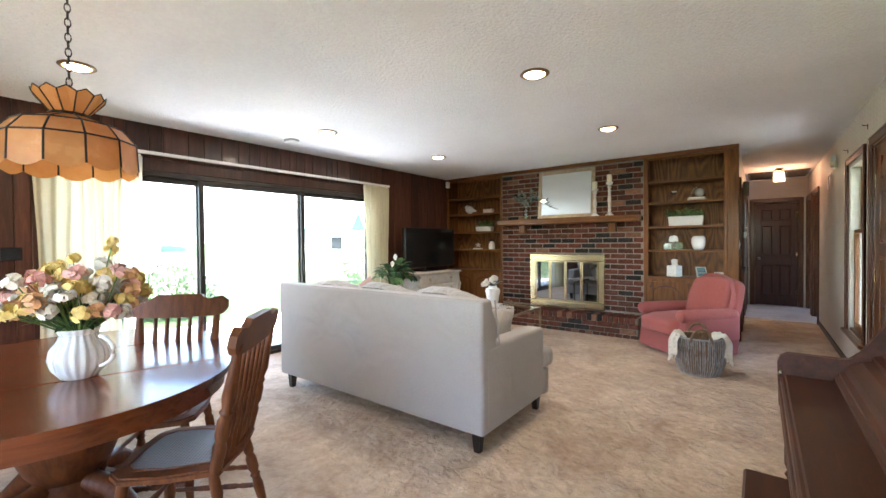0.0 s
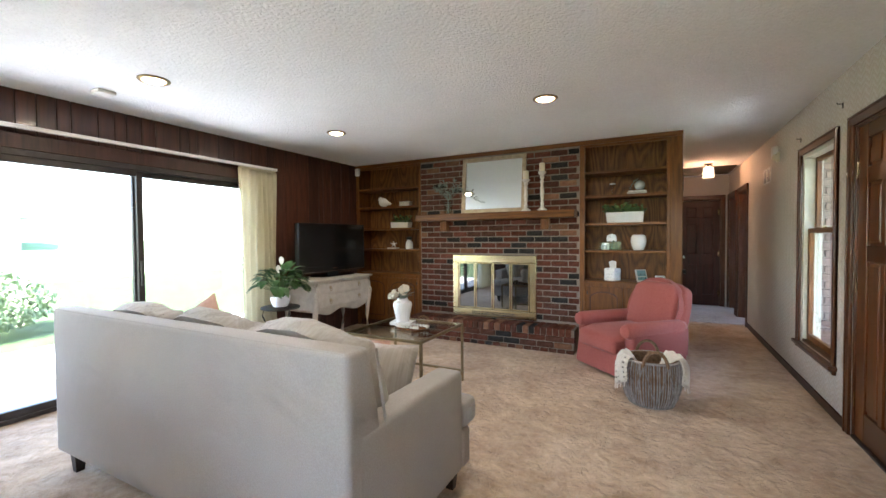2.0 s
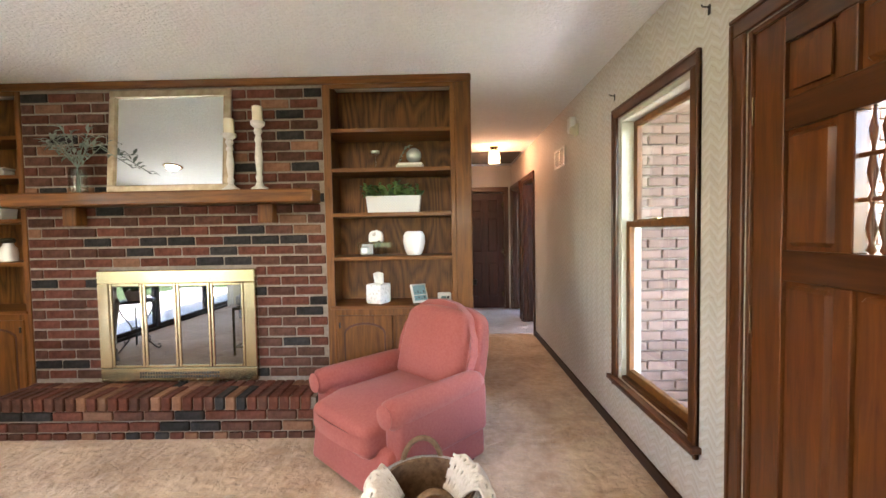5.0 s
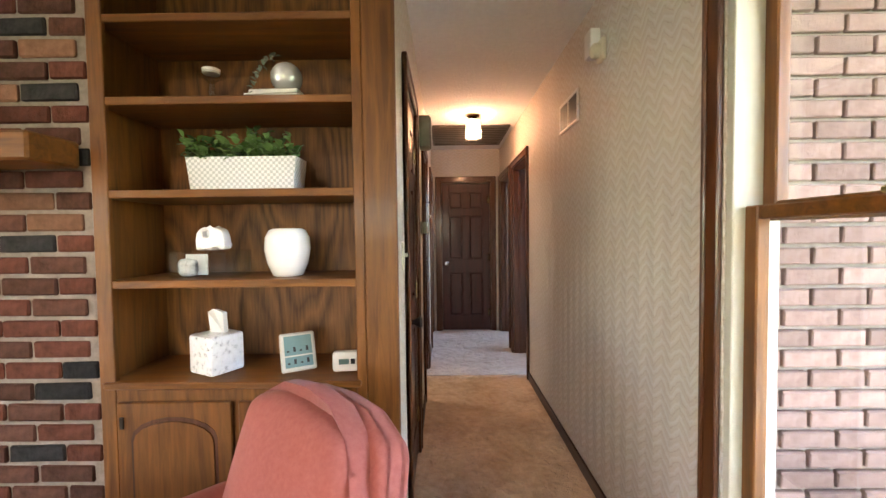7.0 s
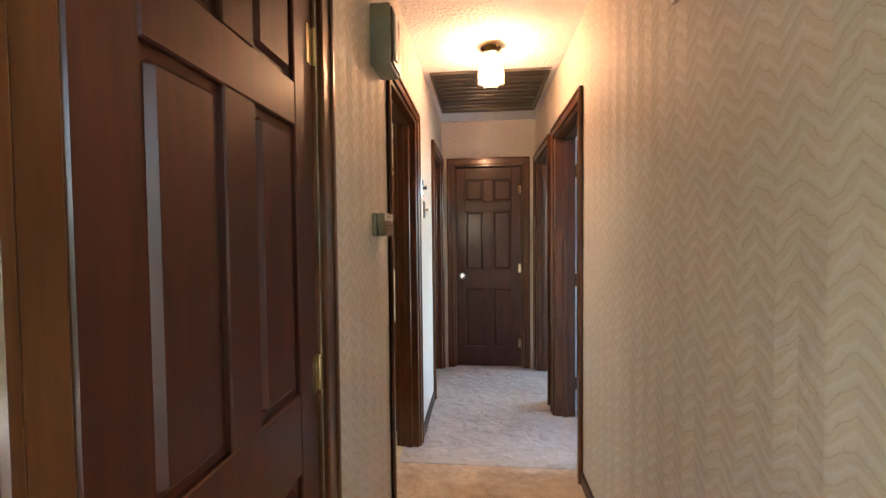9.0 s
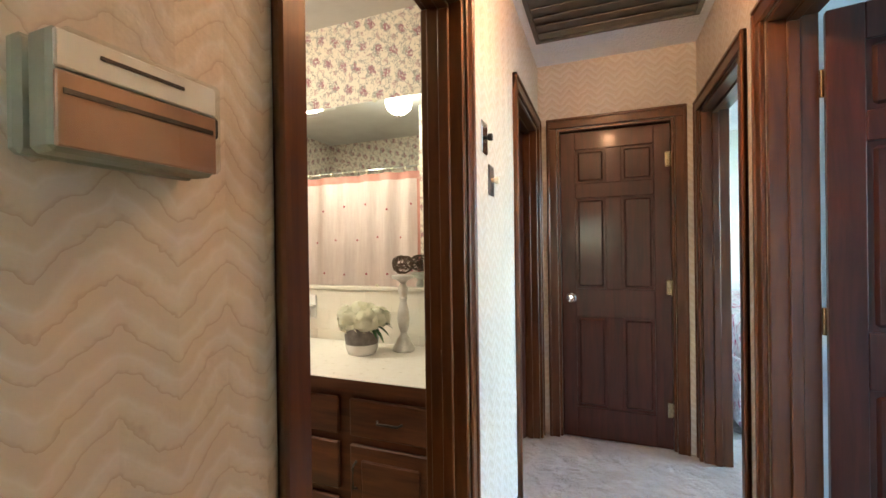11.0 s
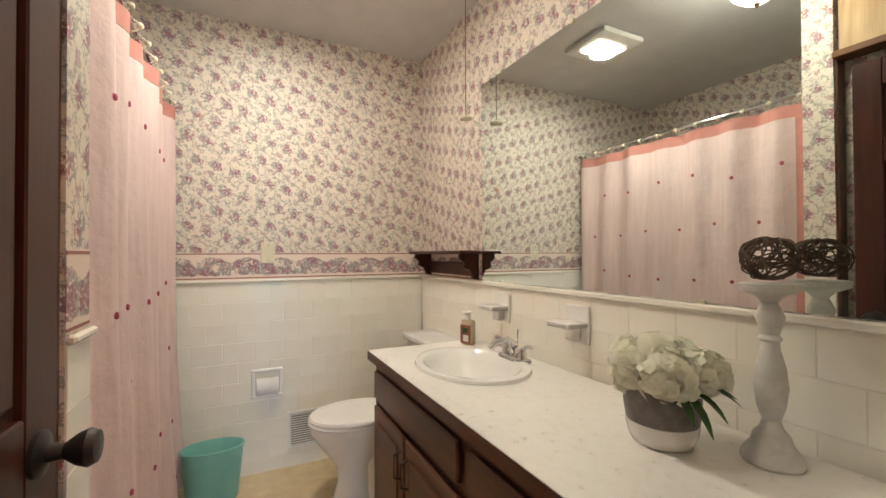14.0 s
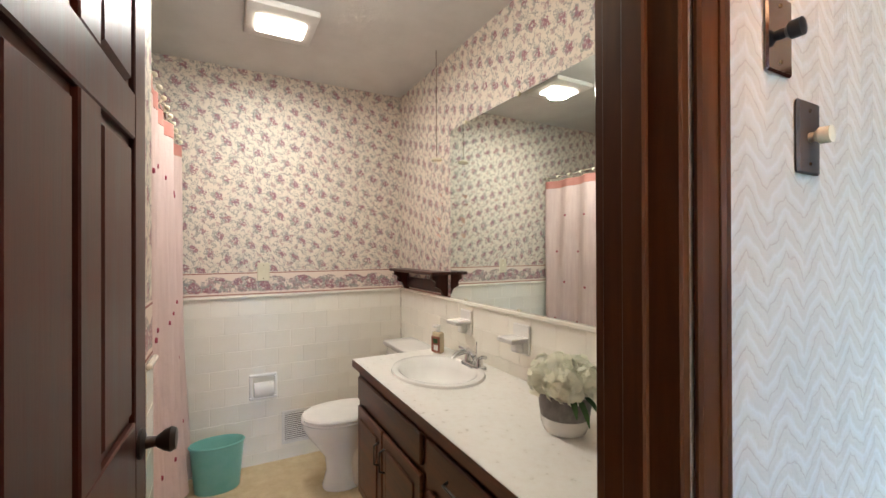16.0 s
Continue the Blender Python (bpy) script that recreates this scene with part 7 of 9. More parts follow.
def hall_lamp():
    root = thing("hall_lantern", (0.60, 9.13, H), 0, "small brass hallway lantern with a textured glass shade", "ceiling light")
    part("canopy", lathe(B(), [(0.06, -0.001), (0.062, -0.012), (0.02, -0.022)], 24), BRASS, root, smooth=40)
    part("shade", lathe(B(), [(0.055, -0.06), (0.068, -0.066), (0.076, -0.215), (0.066, -0.222)], 6, close=False), LANTERN, root, "six sided glowing glass")
    for k in range(6):
        a = 2 * math.pi * k / 6
        part("strut", rod(B(), (0.070 * math.cos(a), 0.070 * math.sin(a), -0.055), (0.079 * math.cos(a), 0.079 * math.sin(a), -0.226), 0.004, seg=6), BRASS, root)
    part("cap", lathe(B(), [(0.02, -0.02), (0.05, -0.034), (0.074, -0.056), (0.06, -0.062)], 6), BRASS, root)
    bm = B()
    bmesh.ops.create_uvsphere(bm, u_segments=12, v_segments=8, radius=0.022)
    bmesh.ops.translate(bm, vec=(0, 0, -0.145), verts=bm.verts[:])
    part("bulb", bm, BULB, root, smooth=80)


hall_lamp()


def hvac_grille(name, at, rz, w, h, label, slats, material=WHITE, dark=True, vertical_mid=True):
    root = thing(name, at, rz, label, "vent")
    part("backing", box(B(), -w / 2 + 0.01, w / 2 - 0.01, -0.004, -0.001, -h / 2 + 0.01, h / 2 - 0.01), BLACK if dark else DARKPLATE, root)
    f = 0.016
    for a, b, c, d in ((-w / 2, w / 2, -h / 2, -h / 2 + f), (-w / 2, w / 2, h / 2 - f, h / 2), (-w / 2, -w / 2 + f, -h / 2 + f, h / 2 - f), (w / 2 - f, w / 2, -h / 2 + f, h / 2 - f)):
        part("frame", box(B(), a, b, -0.012, -0.001, c, d, 0.002), material, root)
    if vertical_mid:
        part("divider", box(B(), -0.006, 0.006, -0.012, -0.002, -h / 2 + f, h / 2 - f), material, root)
    for k in range(slats):
        z = -h / 2 + f + (h - 2 * f) * (k + 0.5) / slats
        bm = box(B(), -w / 2 + f, w / 2 - f, -0.010, -0.004, z - 0.003, z + 0.003)
        part("slat", bm, DARKPLATE if dark else material, root)


hvac_grille("return_grille", (XR, 7.61, 2.035), -90, 0.36, 0.18, "white framed wall vent high in the hallway", 9)


def box_on_wall(name, at, size, label, category, material, extra=None):
    root = thing(name, at, 0, label, category)
    sx, sy, sz = size
    part("housing", box(B(), 0 if sx > 0 else sx, sx if sx > 0 else 0, -sy / 2, sy / 2, -sz / 2, sz / 2, 0.006, 2), material, root, smooth=40)
    return root


def chime_box():
    root = box_on_wall("door_chime", (XH + 0.001, 8.16, 2.06), (0.075, 0.16, 0.22), "grey green door chime box high on the hall wall", "door chime", GREYGREEN)
    part("front_bezel", box(B(), 0.075, 0.082, -0.07, 0.07, -0.10, 0.10, 0.003), DARKPLATE, root)
    part("tone_bar", box(B(), 0.082, 0.09, -0.05, -0.015, -0.085, 0.085, 0.003), WHITE, root)


def thermostat():
    root = thing("thermostat", (XH + 0.001, 8.145, 1.372), 0, "old wall thermostat with a clear cover over copper", "thermostat")
    part("back_plate", box(B(), 0.0, 0.014, -0.068, 0.068, -0.043, 0.043, 0.004), GREYGREEN, root)
    part("housing", box(B(), 0.018, 0.045, -0.064, 0.064, -0.043, 0.043, 0.004), GREYGREEN, root)
    part("copper_face", box(B(), 0.045, 0.049, -0.062, 0.062, -0.040, 0.012, 0.001), ROSEGOLD, root)
    part("scale_face", box(B(), 0.045, 0.049, -0.062, 0.062, 0.014, 0.040, 0.001), WHITE, root)
    part("scale_mark", box(B(), 0.049, 0.050, -0.035, 0.03, 0.028, 0.031), DARKPLATE, root)
    part("needle_slot", box(B(), 0.049, 0.050, -0.058, 0.058, -0.004, 0.0), DARKPLATE, root)
    part("clear_cover", box(B(), 0.0455, 0.058, -0.062, 0.062, -0.041, 0.041, 0.004), CLEAR, root)
    part("lever", box(B(), 0.02, 0.03, 0.07, 0.082, 0.0, 0.02, 0.002), BLACK, root)


chime_box()
thermostat()


def wall_switch(at, rz, label, plate, toggle="flip", h=0.115, w=0.072):
    root = thing("light_switch", at, rz, label, "switch")
    part("plate", box(B(), -w / 2, w / 2, -0.007, -0.001, -h / 2, h / 2, 0.003), plate, root)
    if toggle == "flip":
        part("toggle", box(B(), -0.005, 0.005, -0.022, -0.006, -0.004, 0.010, 0.001), IVORY, root)
    else:
        part("dimmer_knob", lathe(B(), [(0.008, 0.006), (0.007, 0.014), (0.013, 0.02), (0.013, 0.034), (0.003, 0.036)], 16, (0, 0, 0), Matrix.Rotation(radians(90), 3, "X")), toggle, root, smooth=40)
    for z in (-h * 0.36, h * 0.36):
        part("screw", rod(B(), (0, -0.0085, z), (0, -0.0065, z), 0.003, seg=8), BRASS, root)


wall_switch((XH, 6.80, 1.24), 90, "cream light switch plate beside the closet door", IVORY)
wall_switch((XH, 9.35, 1.65), 90, "dark plated dimmer switch with a black knob", CHROME, BLACK)
wall_switch((XH, 9.44, 1.51), 90, "dark plated dimmer switch with an ivory knob", DARKPLATE, IVORY)
wall_switch((-2.3820, 8.855, 1.205), -90 + 180, "ivory outlet plate on the bathroom border", IVORY)


def motion_alarm():
    root = thing("alarm_siren", (XR - 0.001, 7.16, 2.22), 0, "white alarm siren box on the wall", "alarm")
    part("housing", box(B(), -0.05, 0, -0.045, 0.045, -0.05, 0.075, 0.008, 2), WHITE, root, smooth=40)
    part("strobe", lathe(B(), [(0.035, 0), (0.033, 0.03), (0.018, 0.04)], 16, (-0.02, -0.075, -0.05), Matrix.Rotation(radians(-90), 3, "Y")), IVORY, root, smooth=40)
    part("strobe_base", box(B(), -0.022, 0, -0.12, -0.045, -0.10, 0.0, 0.005), IVORY, root)


motion_alarm()
for y, z in ((5.33, 2.235), (6.30, 2.19)):
    hk = thing("curtain_bracket", (XR - 0.001, y, z), 0, "small metal curtain bracket on bare wallpaper", "bracket")
    part("hook_plate", box(B(), -0.004, 0, -0.008, 0.008, -0.02, 0.02, 0.001), IRON, hk)
    part("hook", tube(B(), [(-0.004, 0, 0.01), (-0.03, 0, 0.012), (-0.034, 0, 0.022)], 0.003, 6), IRON, hk)


def attic_fan():
    root = thing("attic_fan_shutter", (0.60, 9.93, H), 0, "grey louvred attic fan shutter in the hall ceiling", "ceiling vent")
    hx, hy = 0.415, 0.455
    part("backing", box(B(), -hx + 0.02, hx - 0.02, -hy + 0.02, hy - 0.02, -0.004, -0.001), DARKPLATE, root)
    for a, b, c, d in ((-hx, hx, -hy, -hy + 0.025), (-hx, hx, hy - 0.025, hy), (-hx, -hx + 0.025, -hy + 0.025, hy - 0.025), (hx - 0.025, hx, -hy + 0.025, hy - 0.025)):
        part("frame", box(B(), a, b, c, d, -0.02, -0.001, 0.003), LOUVRE, root)
    n = 10
    for k in range(n):
        y = -hy + 0.025 + (2 * hy - 0.05) * k / n
        bm = box(B(), -hx + 0.025, hx - 0.025, 0, (2 * hy - 0.05) / n + 0.006, -0.0015, 0.0015)
        bmesh.ops.transform(bm, matrix=Matrix.Translation((0, y, -0.016)) @ Matrix.Rotation(radians(7), 4, "X"), verts=bm.verts[:])
        part("slat", bm, LOUVRE, root, "grey metal louvre")


LOUVRE = surface("grey_louvre", (0.10, 0.095, 0.085), (0.16, 0.15, 0.135), 12.0, 0.35, metal=0.6)
attic_fan()

# ---- far bedroom seen through its door ----
SPREAD = surface("printed_bedspread", (0.45, 0.10, 0.13), (0.75, 0.66, 0.60), 16.0, 0.9, stops=((0.38, (0.42, 0.07, 0.11)), (0.48, (0.70, 0.60, 0.54)), (0.6, (0.45, 0.36, 0.34)), (0.7, (0.74, 0.67, 0.62))))
bed = thing("bed", (2.12, 12.05, 0), 0, "bed with a red printed spread", "bed")
part("mattress", soft_box(B(), -0.75, 0.95, -0.95, 0.95, 0.25, 0.78, 0.06, 3), SPREAD, bed, smooth=60)
part("spread_skirt", soft_box(B(), -0.77, 0.97, -0.97, 0.97, 0.06, 0.50, 0.02, 2), SPREAD, bed, smooth=60)
for sx in (-0.65, 0.85):
    for sy in (-0.85, 0.85):
        part("leg", rod(B(), (sx, sy, 0), (sx, sy, 0.08), 0.03), DARKLEG, bed)

# ---- bathroom ----
VANITY = wood("vanity_wood", (0.056, 0.0195, 0.0088), (0.138, 0.047, 0.020), "x", 0.45, 0.15)
LAMINATE = surface("speckled_laminate", (0.80, 0.76, 0.70), (0.86, 0.83, 0.77), 36.0, 0.3, stops=((0.30, (0.82, 0.77, 0.70)), (0.48, (0.86, 0.82, 0.76)), (0.7, (0.88, 0.85, 0.80))))
CURTP = surface("pink_shower_fabric", (0.66, 0.49, 0.46), (0.75, 0.58, 0.55), 7.0, 0.8, stretch=(5, 5, 0.5), wear=0.1, bumpy=0.5, bscale=11.0, bdist=0.02)
CORAL = surface("coral_band", (0.50, 0.20, 0.165), (0.58, 0.27, 0.225), 9.0, 0.8)
ROSEDOT = surface("rose_embroidery", (0.34, 0.05, 0.09), (0.44, 0.09, 0.13), 30.0, 0.8)
TEAL = surface("teal_plastic", (0.20, 0.52, 0.46), (0.26, 0.58, 0.52), 8.0, 0.35)
MARBLED = surface("marbled_grey_pot", (0.15, 0.13, 0.12), (0.30, 0.27, 0.25), 7.0, 0.4, distortion=2.0)
HYDR = surface("hydrangea_cream", (0.93, 0.91, 0.74), (0.95, 0.94, 0.84), 20.0, 0.8)
_t = HYDR.node_tree
_tr, _mx = _t.nodes.new("ShaderNodeBsdfTranslucent"), _t.nodes.new("ShaderNodeMixShader")
_tr.inputs[0].default_value = (0.92, 0.90, 0.74, 1)
_mx.inputs[0].default_value = 0.35
_t.links.new(_t.nodes["Principled BSDF"].outputs[0], _mx.inputs[1])
_t.links.new(_tr.outputs[0], _mx.inputs[2])
_t.links.new(_mx.outputs[0], _t.nodes["Material Output"].inputs[0])
TWIG = surface("brown_twig", (0.075, 0.045, 0.03), (0.15, 0.095, 0.065), 30.0, 0.8)
SOAP = surface("pale_amber_soap", (0.58, 0.46, 0.30), (0.66, 0.55, 0.38), 8.0, 0.15)
LABELRED = surface("label_red", (0.20, 0.06, 0.04), (0.34, 0.13, 0.08), 60.0, 0.5)
BORDERW = floral_paper("floral_border", (0.74, 0.62, 0.53), (1.085, 1.150), 1.75)
REDLINE = surface("border_line", (0.30, 0.12, 0.10), (0.36, 0.16, 0.13), 10.0, 0.6)
for nm, b in (("border_west", (-2.3849, -2.3835, 8.2, 9.784, 1.063, 1.205)), ("border_north", (-2.383, -1.625, 9.7836, 9.7848, 1.063, 1.205)), ("border_stub", (-0.8899, -0.7751, 8.4621, 8.4635, 1.063, 1.205))):
    bo = setting(nm, box(B(), *b), BORDERW, "wallpaper border of mauve flowers", "wallpaper border")
    for z in (1.066, 1.196):
        x0, x1, y0, y1 = b[:4]
        part("border_stripe", box(B(), x0 - (0.0006 if "stub" not in nm and x1 - x0 > 0.01 else 0), x1 + (0.0008 if x1 - x0 < 0.01 else 0), y0 - (0.0008 if "north" in nm else 0), y1 + (0.0008 if "stub" in nm else 0), z, z + 0.006), REDLINE, bo)


def vanity():
    x0, x1, yf, top = -1.64, 0.012, 9.25, 0.777
    root = thing("vanity_cabinet", (0, 0, 0), 0, "dark stained bathroom vanity cabinet with panelled doors", "vanity")
    part("carcass", box(B(), x0, x1, yf + 0.02, 9.765, 0.09, 0.60), VANITY, root)
    part("end_panel", box(B(), x0, x0 + 0.02, yf + 0.02, 9.765, 0.60, top - 0.04), VANITY, root)
    part("toe_kick", box(B(), x0 + 0.01, x1, yf + 0.08, 9.76, 0.0, 0.09), VANITY, root)
    part("face_frame", box(B(), x0, x1, yf, yf + 0.02, 0.09, top - 0.04, 0.002), VANITY, root)

    def front(nm, a, b, z0, z1, pull):
        d = part(nm, box(B(), a, b, yf - 0.018, yf, z0, z1, 0.005), VANITY, root)
        if z1 - z0 > 0.2:
            part("field", box(B(), a + 0.05, b - 0.05, yf - 0.024, yf - 0.017, z0 + 0.05, z1 - 0.05, 0.006), VANITY, d)
        if pull == "h":
            c = (a + b) / 2
            part("pull", tube(B(), [(c - 0.05, yf - 0.018, (z0 + z1) / 2), (c - 0.04, yf - 0.04, (z0 + z1) / 2), (c + 0.04, yf - 0.04, (z0 + z1) / 2), (c + 0.05, yf - 0.018, (z0 + z1) / 2)], 0.005, 8), BRONZE, d, "dark bail pull", 60)
        elif pull:
            x = b - 0.028 if pull == "r" else a + 0.028
            part("pull", tube(B(), [(x, yf - 0.018, z1 - 0.06), (x, yf - 0.042, z1 - 0.07), (x, yf - 0.042, z1 - 0.15), (x, yf - 0.018, z1 - 0.16)], 0.005, 8), BRONZE, d, "dark bail pull", 60)
    front("false_front", x0 + 0.03, -0.86, 0.585, 0.70, None)
    front("cabinet_door", x0 + 0.03, -1.26, 0.12, 0.555, "r")
    front("cabinet_door", -1.245, -0.86, 0.12, 0.555, "l")
    for z0, z1 in ((0.56, 0.70), (0.35, 0.53), (0.12, 0.32)):
        front("drawer", -0.81, -0.41, z0, z1, "h")
    front("drawer", -0.36, -0.02, 0.56, 0.70, "h")
    front("cabinet_door", -0.36, -0.02, 0.12, 0.53, "l")
    ct = thing("countertop", (0, 0, 0), 0, "speckled cream laminate vanity counter", "countertop")
    cx, cy, rx, ry = -1.25, 9.50, 0.225, 0.17
    bm = B()
    n = 40
    outer = []
    X0, X1, Y0, Y1 = -1.657, 0.014, 9.22, 9.770
    for i in range(n):
        a = 2 * math.pi * i / n
        c, s = math.cos(a), math.sin(a)
        k = min(((X1 - cx) / c if c > 1e-6 else (X0 - cx) / c if c < -1e-6 else 1e9), ((Y1 - cy) / s if s > 1e-6 else (Y0 - cy) / s if s < -1e-6 else 1e9))
        outer.append((cx + k * c, cy + k * s))
    for q in ((X0, Y0), (X0, Y1), (X1, Y0), (X1, Y1)):
        j = min(range(n), key=lambda i: abs(math.atan2(outer[i][1] - cy, outer[i][0] - cx) - math.atan2(q[1] - cy, q[0] - cx)))
        outer[j] = q
    inner = [(cx + rx * math.cos(2 * math.pi * i / n), cy + ry * math.sin(2 * math.pi * i / n)) for i in range(n)]
    lay = [[[bm.verts.new((x, y, z)) for x, y in ring] for ring in (outer, inner)] for z in (top - 0.038, top)]
    for i in range(n):
        j = (i + 1) % n
        bm.faces.new((lay[1][0][i], lay[1][0][j], lay[1][1][j], lay[1][1][i]))
        bm.faces.new((lay[0][0][i], lay[0][0][j], lay[0][1][j], lay[0][1][i]))
        bm.faces.new((lay[0][0][i], lay[0][0][j], lay[1][0][j], lay[1][0][i]))
        bm.faces.new((lay[0][1][i], lay[0][1][j], lay[1][1][j], lay[1][1][i]))
    part("counter_slab", bm, LAMINATE, ct)
    part("edge_strip", box(B(), X0, X1, Y0 - 0.003, Y0 - 0.0005, top - 0.038, top - 0.002), VANITY, ct, "dark front edge strip")
    sk = thing("sink_basin", (cx, cy, top), 0, "oval white ceramic drop-in sink", "sink")
    sc = Matrix.Diagonal((1, 0.77, 1)).to_3x3()
    part("basin", lathe(B(), [(0.262, 0.001), (0.258, 0.012), (0.235, 0.016), (0.215, 0.008), (0.195, -0.03), (0.14, -0.10), (0.06, -0.13), (0.02, -0.132)], 48, (0, 0, 0), sc, close=False), CERAMIC, sk, smooth=60)
    part("drain", lathe(B(), [(0.022, -0.131), (0.02, -0.127), (0.002, -0.128)], 16), CHROME, sk, smooth=60)
    fc = thing("faucet", (cx + 0.02, cy + 0.185, top), 0, "chrome centerset faucet with lever handles", "faucet")
    part("base", soft_box(B(), -0.08, 0.08, -0.025, 0.025, 0.0, 0.02, 0.008, 3), CHROME, fc, smooth=60)
    part("spout", tube(B(), [(0, 0, 0.01), (0, 0.0, 0.06), (0, -0.03, 0.085), (0, -0.09, 0.075), (0, -0.115, 0.055)], [0.018, 0.016, 0.014, 0.012, 0.012], 12), CHROME, fc, smooth=60)
    part("lift_rod", rod(B(), (0, 0.015, 0.02), (0, 0.018, 0.12), 0.003), CHROME, fc)
    for s in (-1, 1):
        hd = part("handle", lathe(B(), [(0.02, 0.018), (0.016, 0.04), (0.012, 0.055)], 16, (s * 0.052, 0, 0)), CHROME, fc, smooth=60)
        part("lever", tube(B(), [(s * 0.052, 0, 0.05), (s * 0.085, -0.004, 0.07), (s * 0.115, -0.008, 0.072)], [0.008, 0.007, 0.009], 8), CHROME, hd, smooth=60)


vanity()
mir = thing("vanity_mirror", (0, 9.785, 0), 0, "large frameless vanity mirror with clear clips", "mirror")
part("mirror_glass", box(B(), -1.62, 0.008, -0.0075, -0.0015, 1.068, 2.02, 0.001), MIRROR, mir, "silvered mirror glass")
for x in (-1.45, -1.0, -0.55, -0.12):
    part("clip", rod(B(), (x, -0.014, 1.066), (x, -0.001, 1.066), 0.011, seg=12), IVORY, mir)
    part("clip", rod(B(), (x, -0.014, 2.022), (x, -0.001, 2.022), 0.011, seg=12), IVORY, mir)


def toilet():
    root = thing("toilet", (-1.925, 9.02, 0), 0, "white ceramic toilet with its lid closed", "toilet")
    m = Matrix.Diagonal((0.70, 0.96, 1)).to_3x3()
    part("bowl", lathe(B(), [(0.12, 0.0), (0.125, 0.02), (0.10, 0.10), (0.11, 0.18), (0.20, 0.30), (0.235, 0.36), (0.235, 0.385), (0.02, 0.385)], 32, (0, 0.22, 0), m), CERAMIC, root, "white bowl", 50)
    part("pedestal", soft_box(B(), -0.10, 0.10, 0.25, 0.60, 0.0, 0.36, 0.04, 3), CERAMIC, root, smooth=60)
    for z0, z1, nm in ((0.386, 0.402, "seat"), (0.405, 0.425, "lid")):
        part(nm, lathe(B(), [(0.02, z0), (0.235, z0), (0.243, (z0 + z1) / 2), (0.235, z1), (0.02, z1 + 0.004)], 36, (0, 0.22, 0), m), CERAMIC, root, smooth=50)
    part("tank", soft_box(B(), -0.23, 0.22, 0.56, 0.755, 0.37, 0.71, 0.03, 3), CERAMIC, root, smooth=60)
    part("tank_lid", soft_box(B(), -0.24, 0.23, 0.545, 0.76, 0.71, 0.745, 0.012, 3), CERAMIC, root, smooth=60)
    part("flush_lever", tube(B(), [(-0.17, 0.56, 0.66), (-0.17, 0.54, 0.66), (-0.10, 0.535, 0.655)], 0.007, 8), CHROME, root, smooth=60)


toilet()


def bathtub():
    root = thing("bathtub", (-1.62, 7.97, 0), 0, "white bathtub behind the shower curtain", "bathtub")
    part("apron", box(B(), -0.755, 0.765, 0.31, 0.36, 0.003, 0.38, 0.01), CERAMIC, root)
    bm = B()
    n = 28
    def ring(a, b, z):
        return [bm.verts.new((a * (abs(math.cos(t)) ** 0.6) * (1 if math.cos(t) >= 0 else -1), b * (abs(math.sin(t)) ** 0.6) * (1 if math.sin(t) >= 0 else -1), z)) for t in (2 * math.pi * i / n for i in range(n))]
    rs = [ring(0.755, 0.305, 0.38), ring(0.68, 0.25, 0.38), ring(0.64, 0.22, 0.30), ring(0.56, 0.18, 0.08), ring(0.02, 0.01, 0.06)]
    for a, b in zip(rs, rs[1:]):
        for i in range(n):
            bm.faces.new((a[i], a[(i + 1) % n], b[(i + 1) % n], b[i]))
    part("basin", bm, CERAMIC, root, smooth=60)


bathtub()


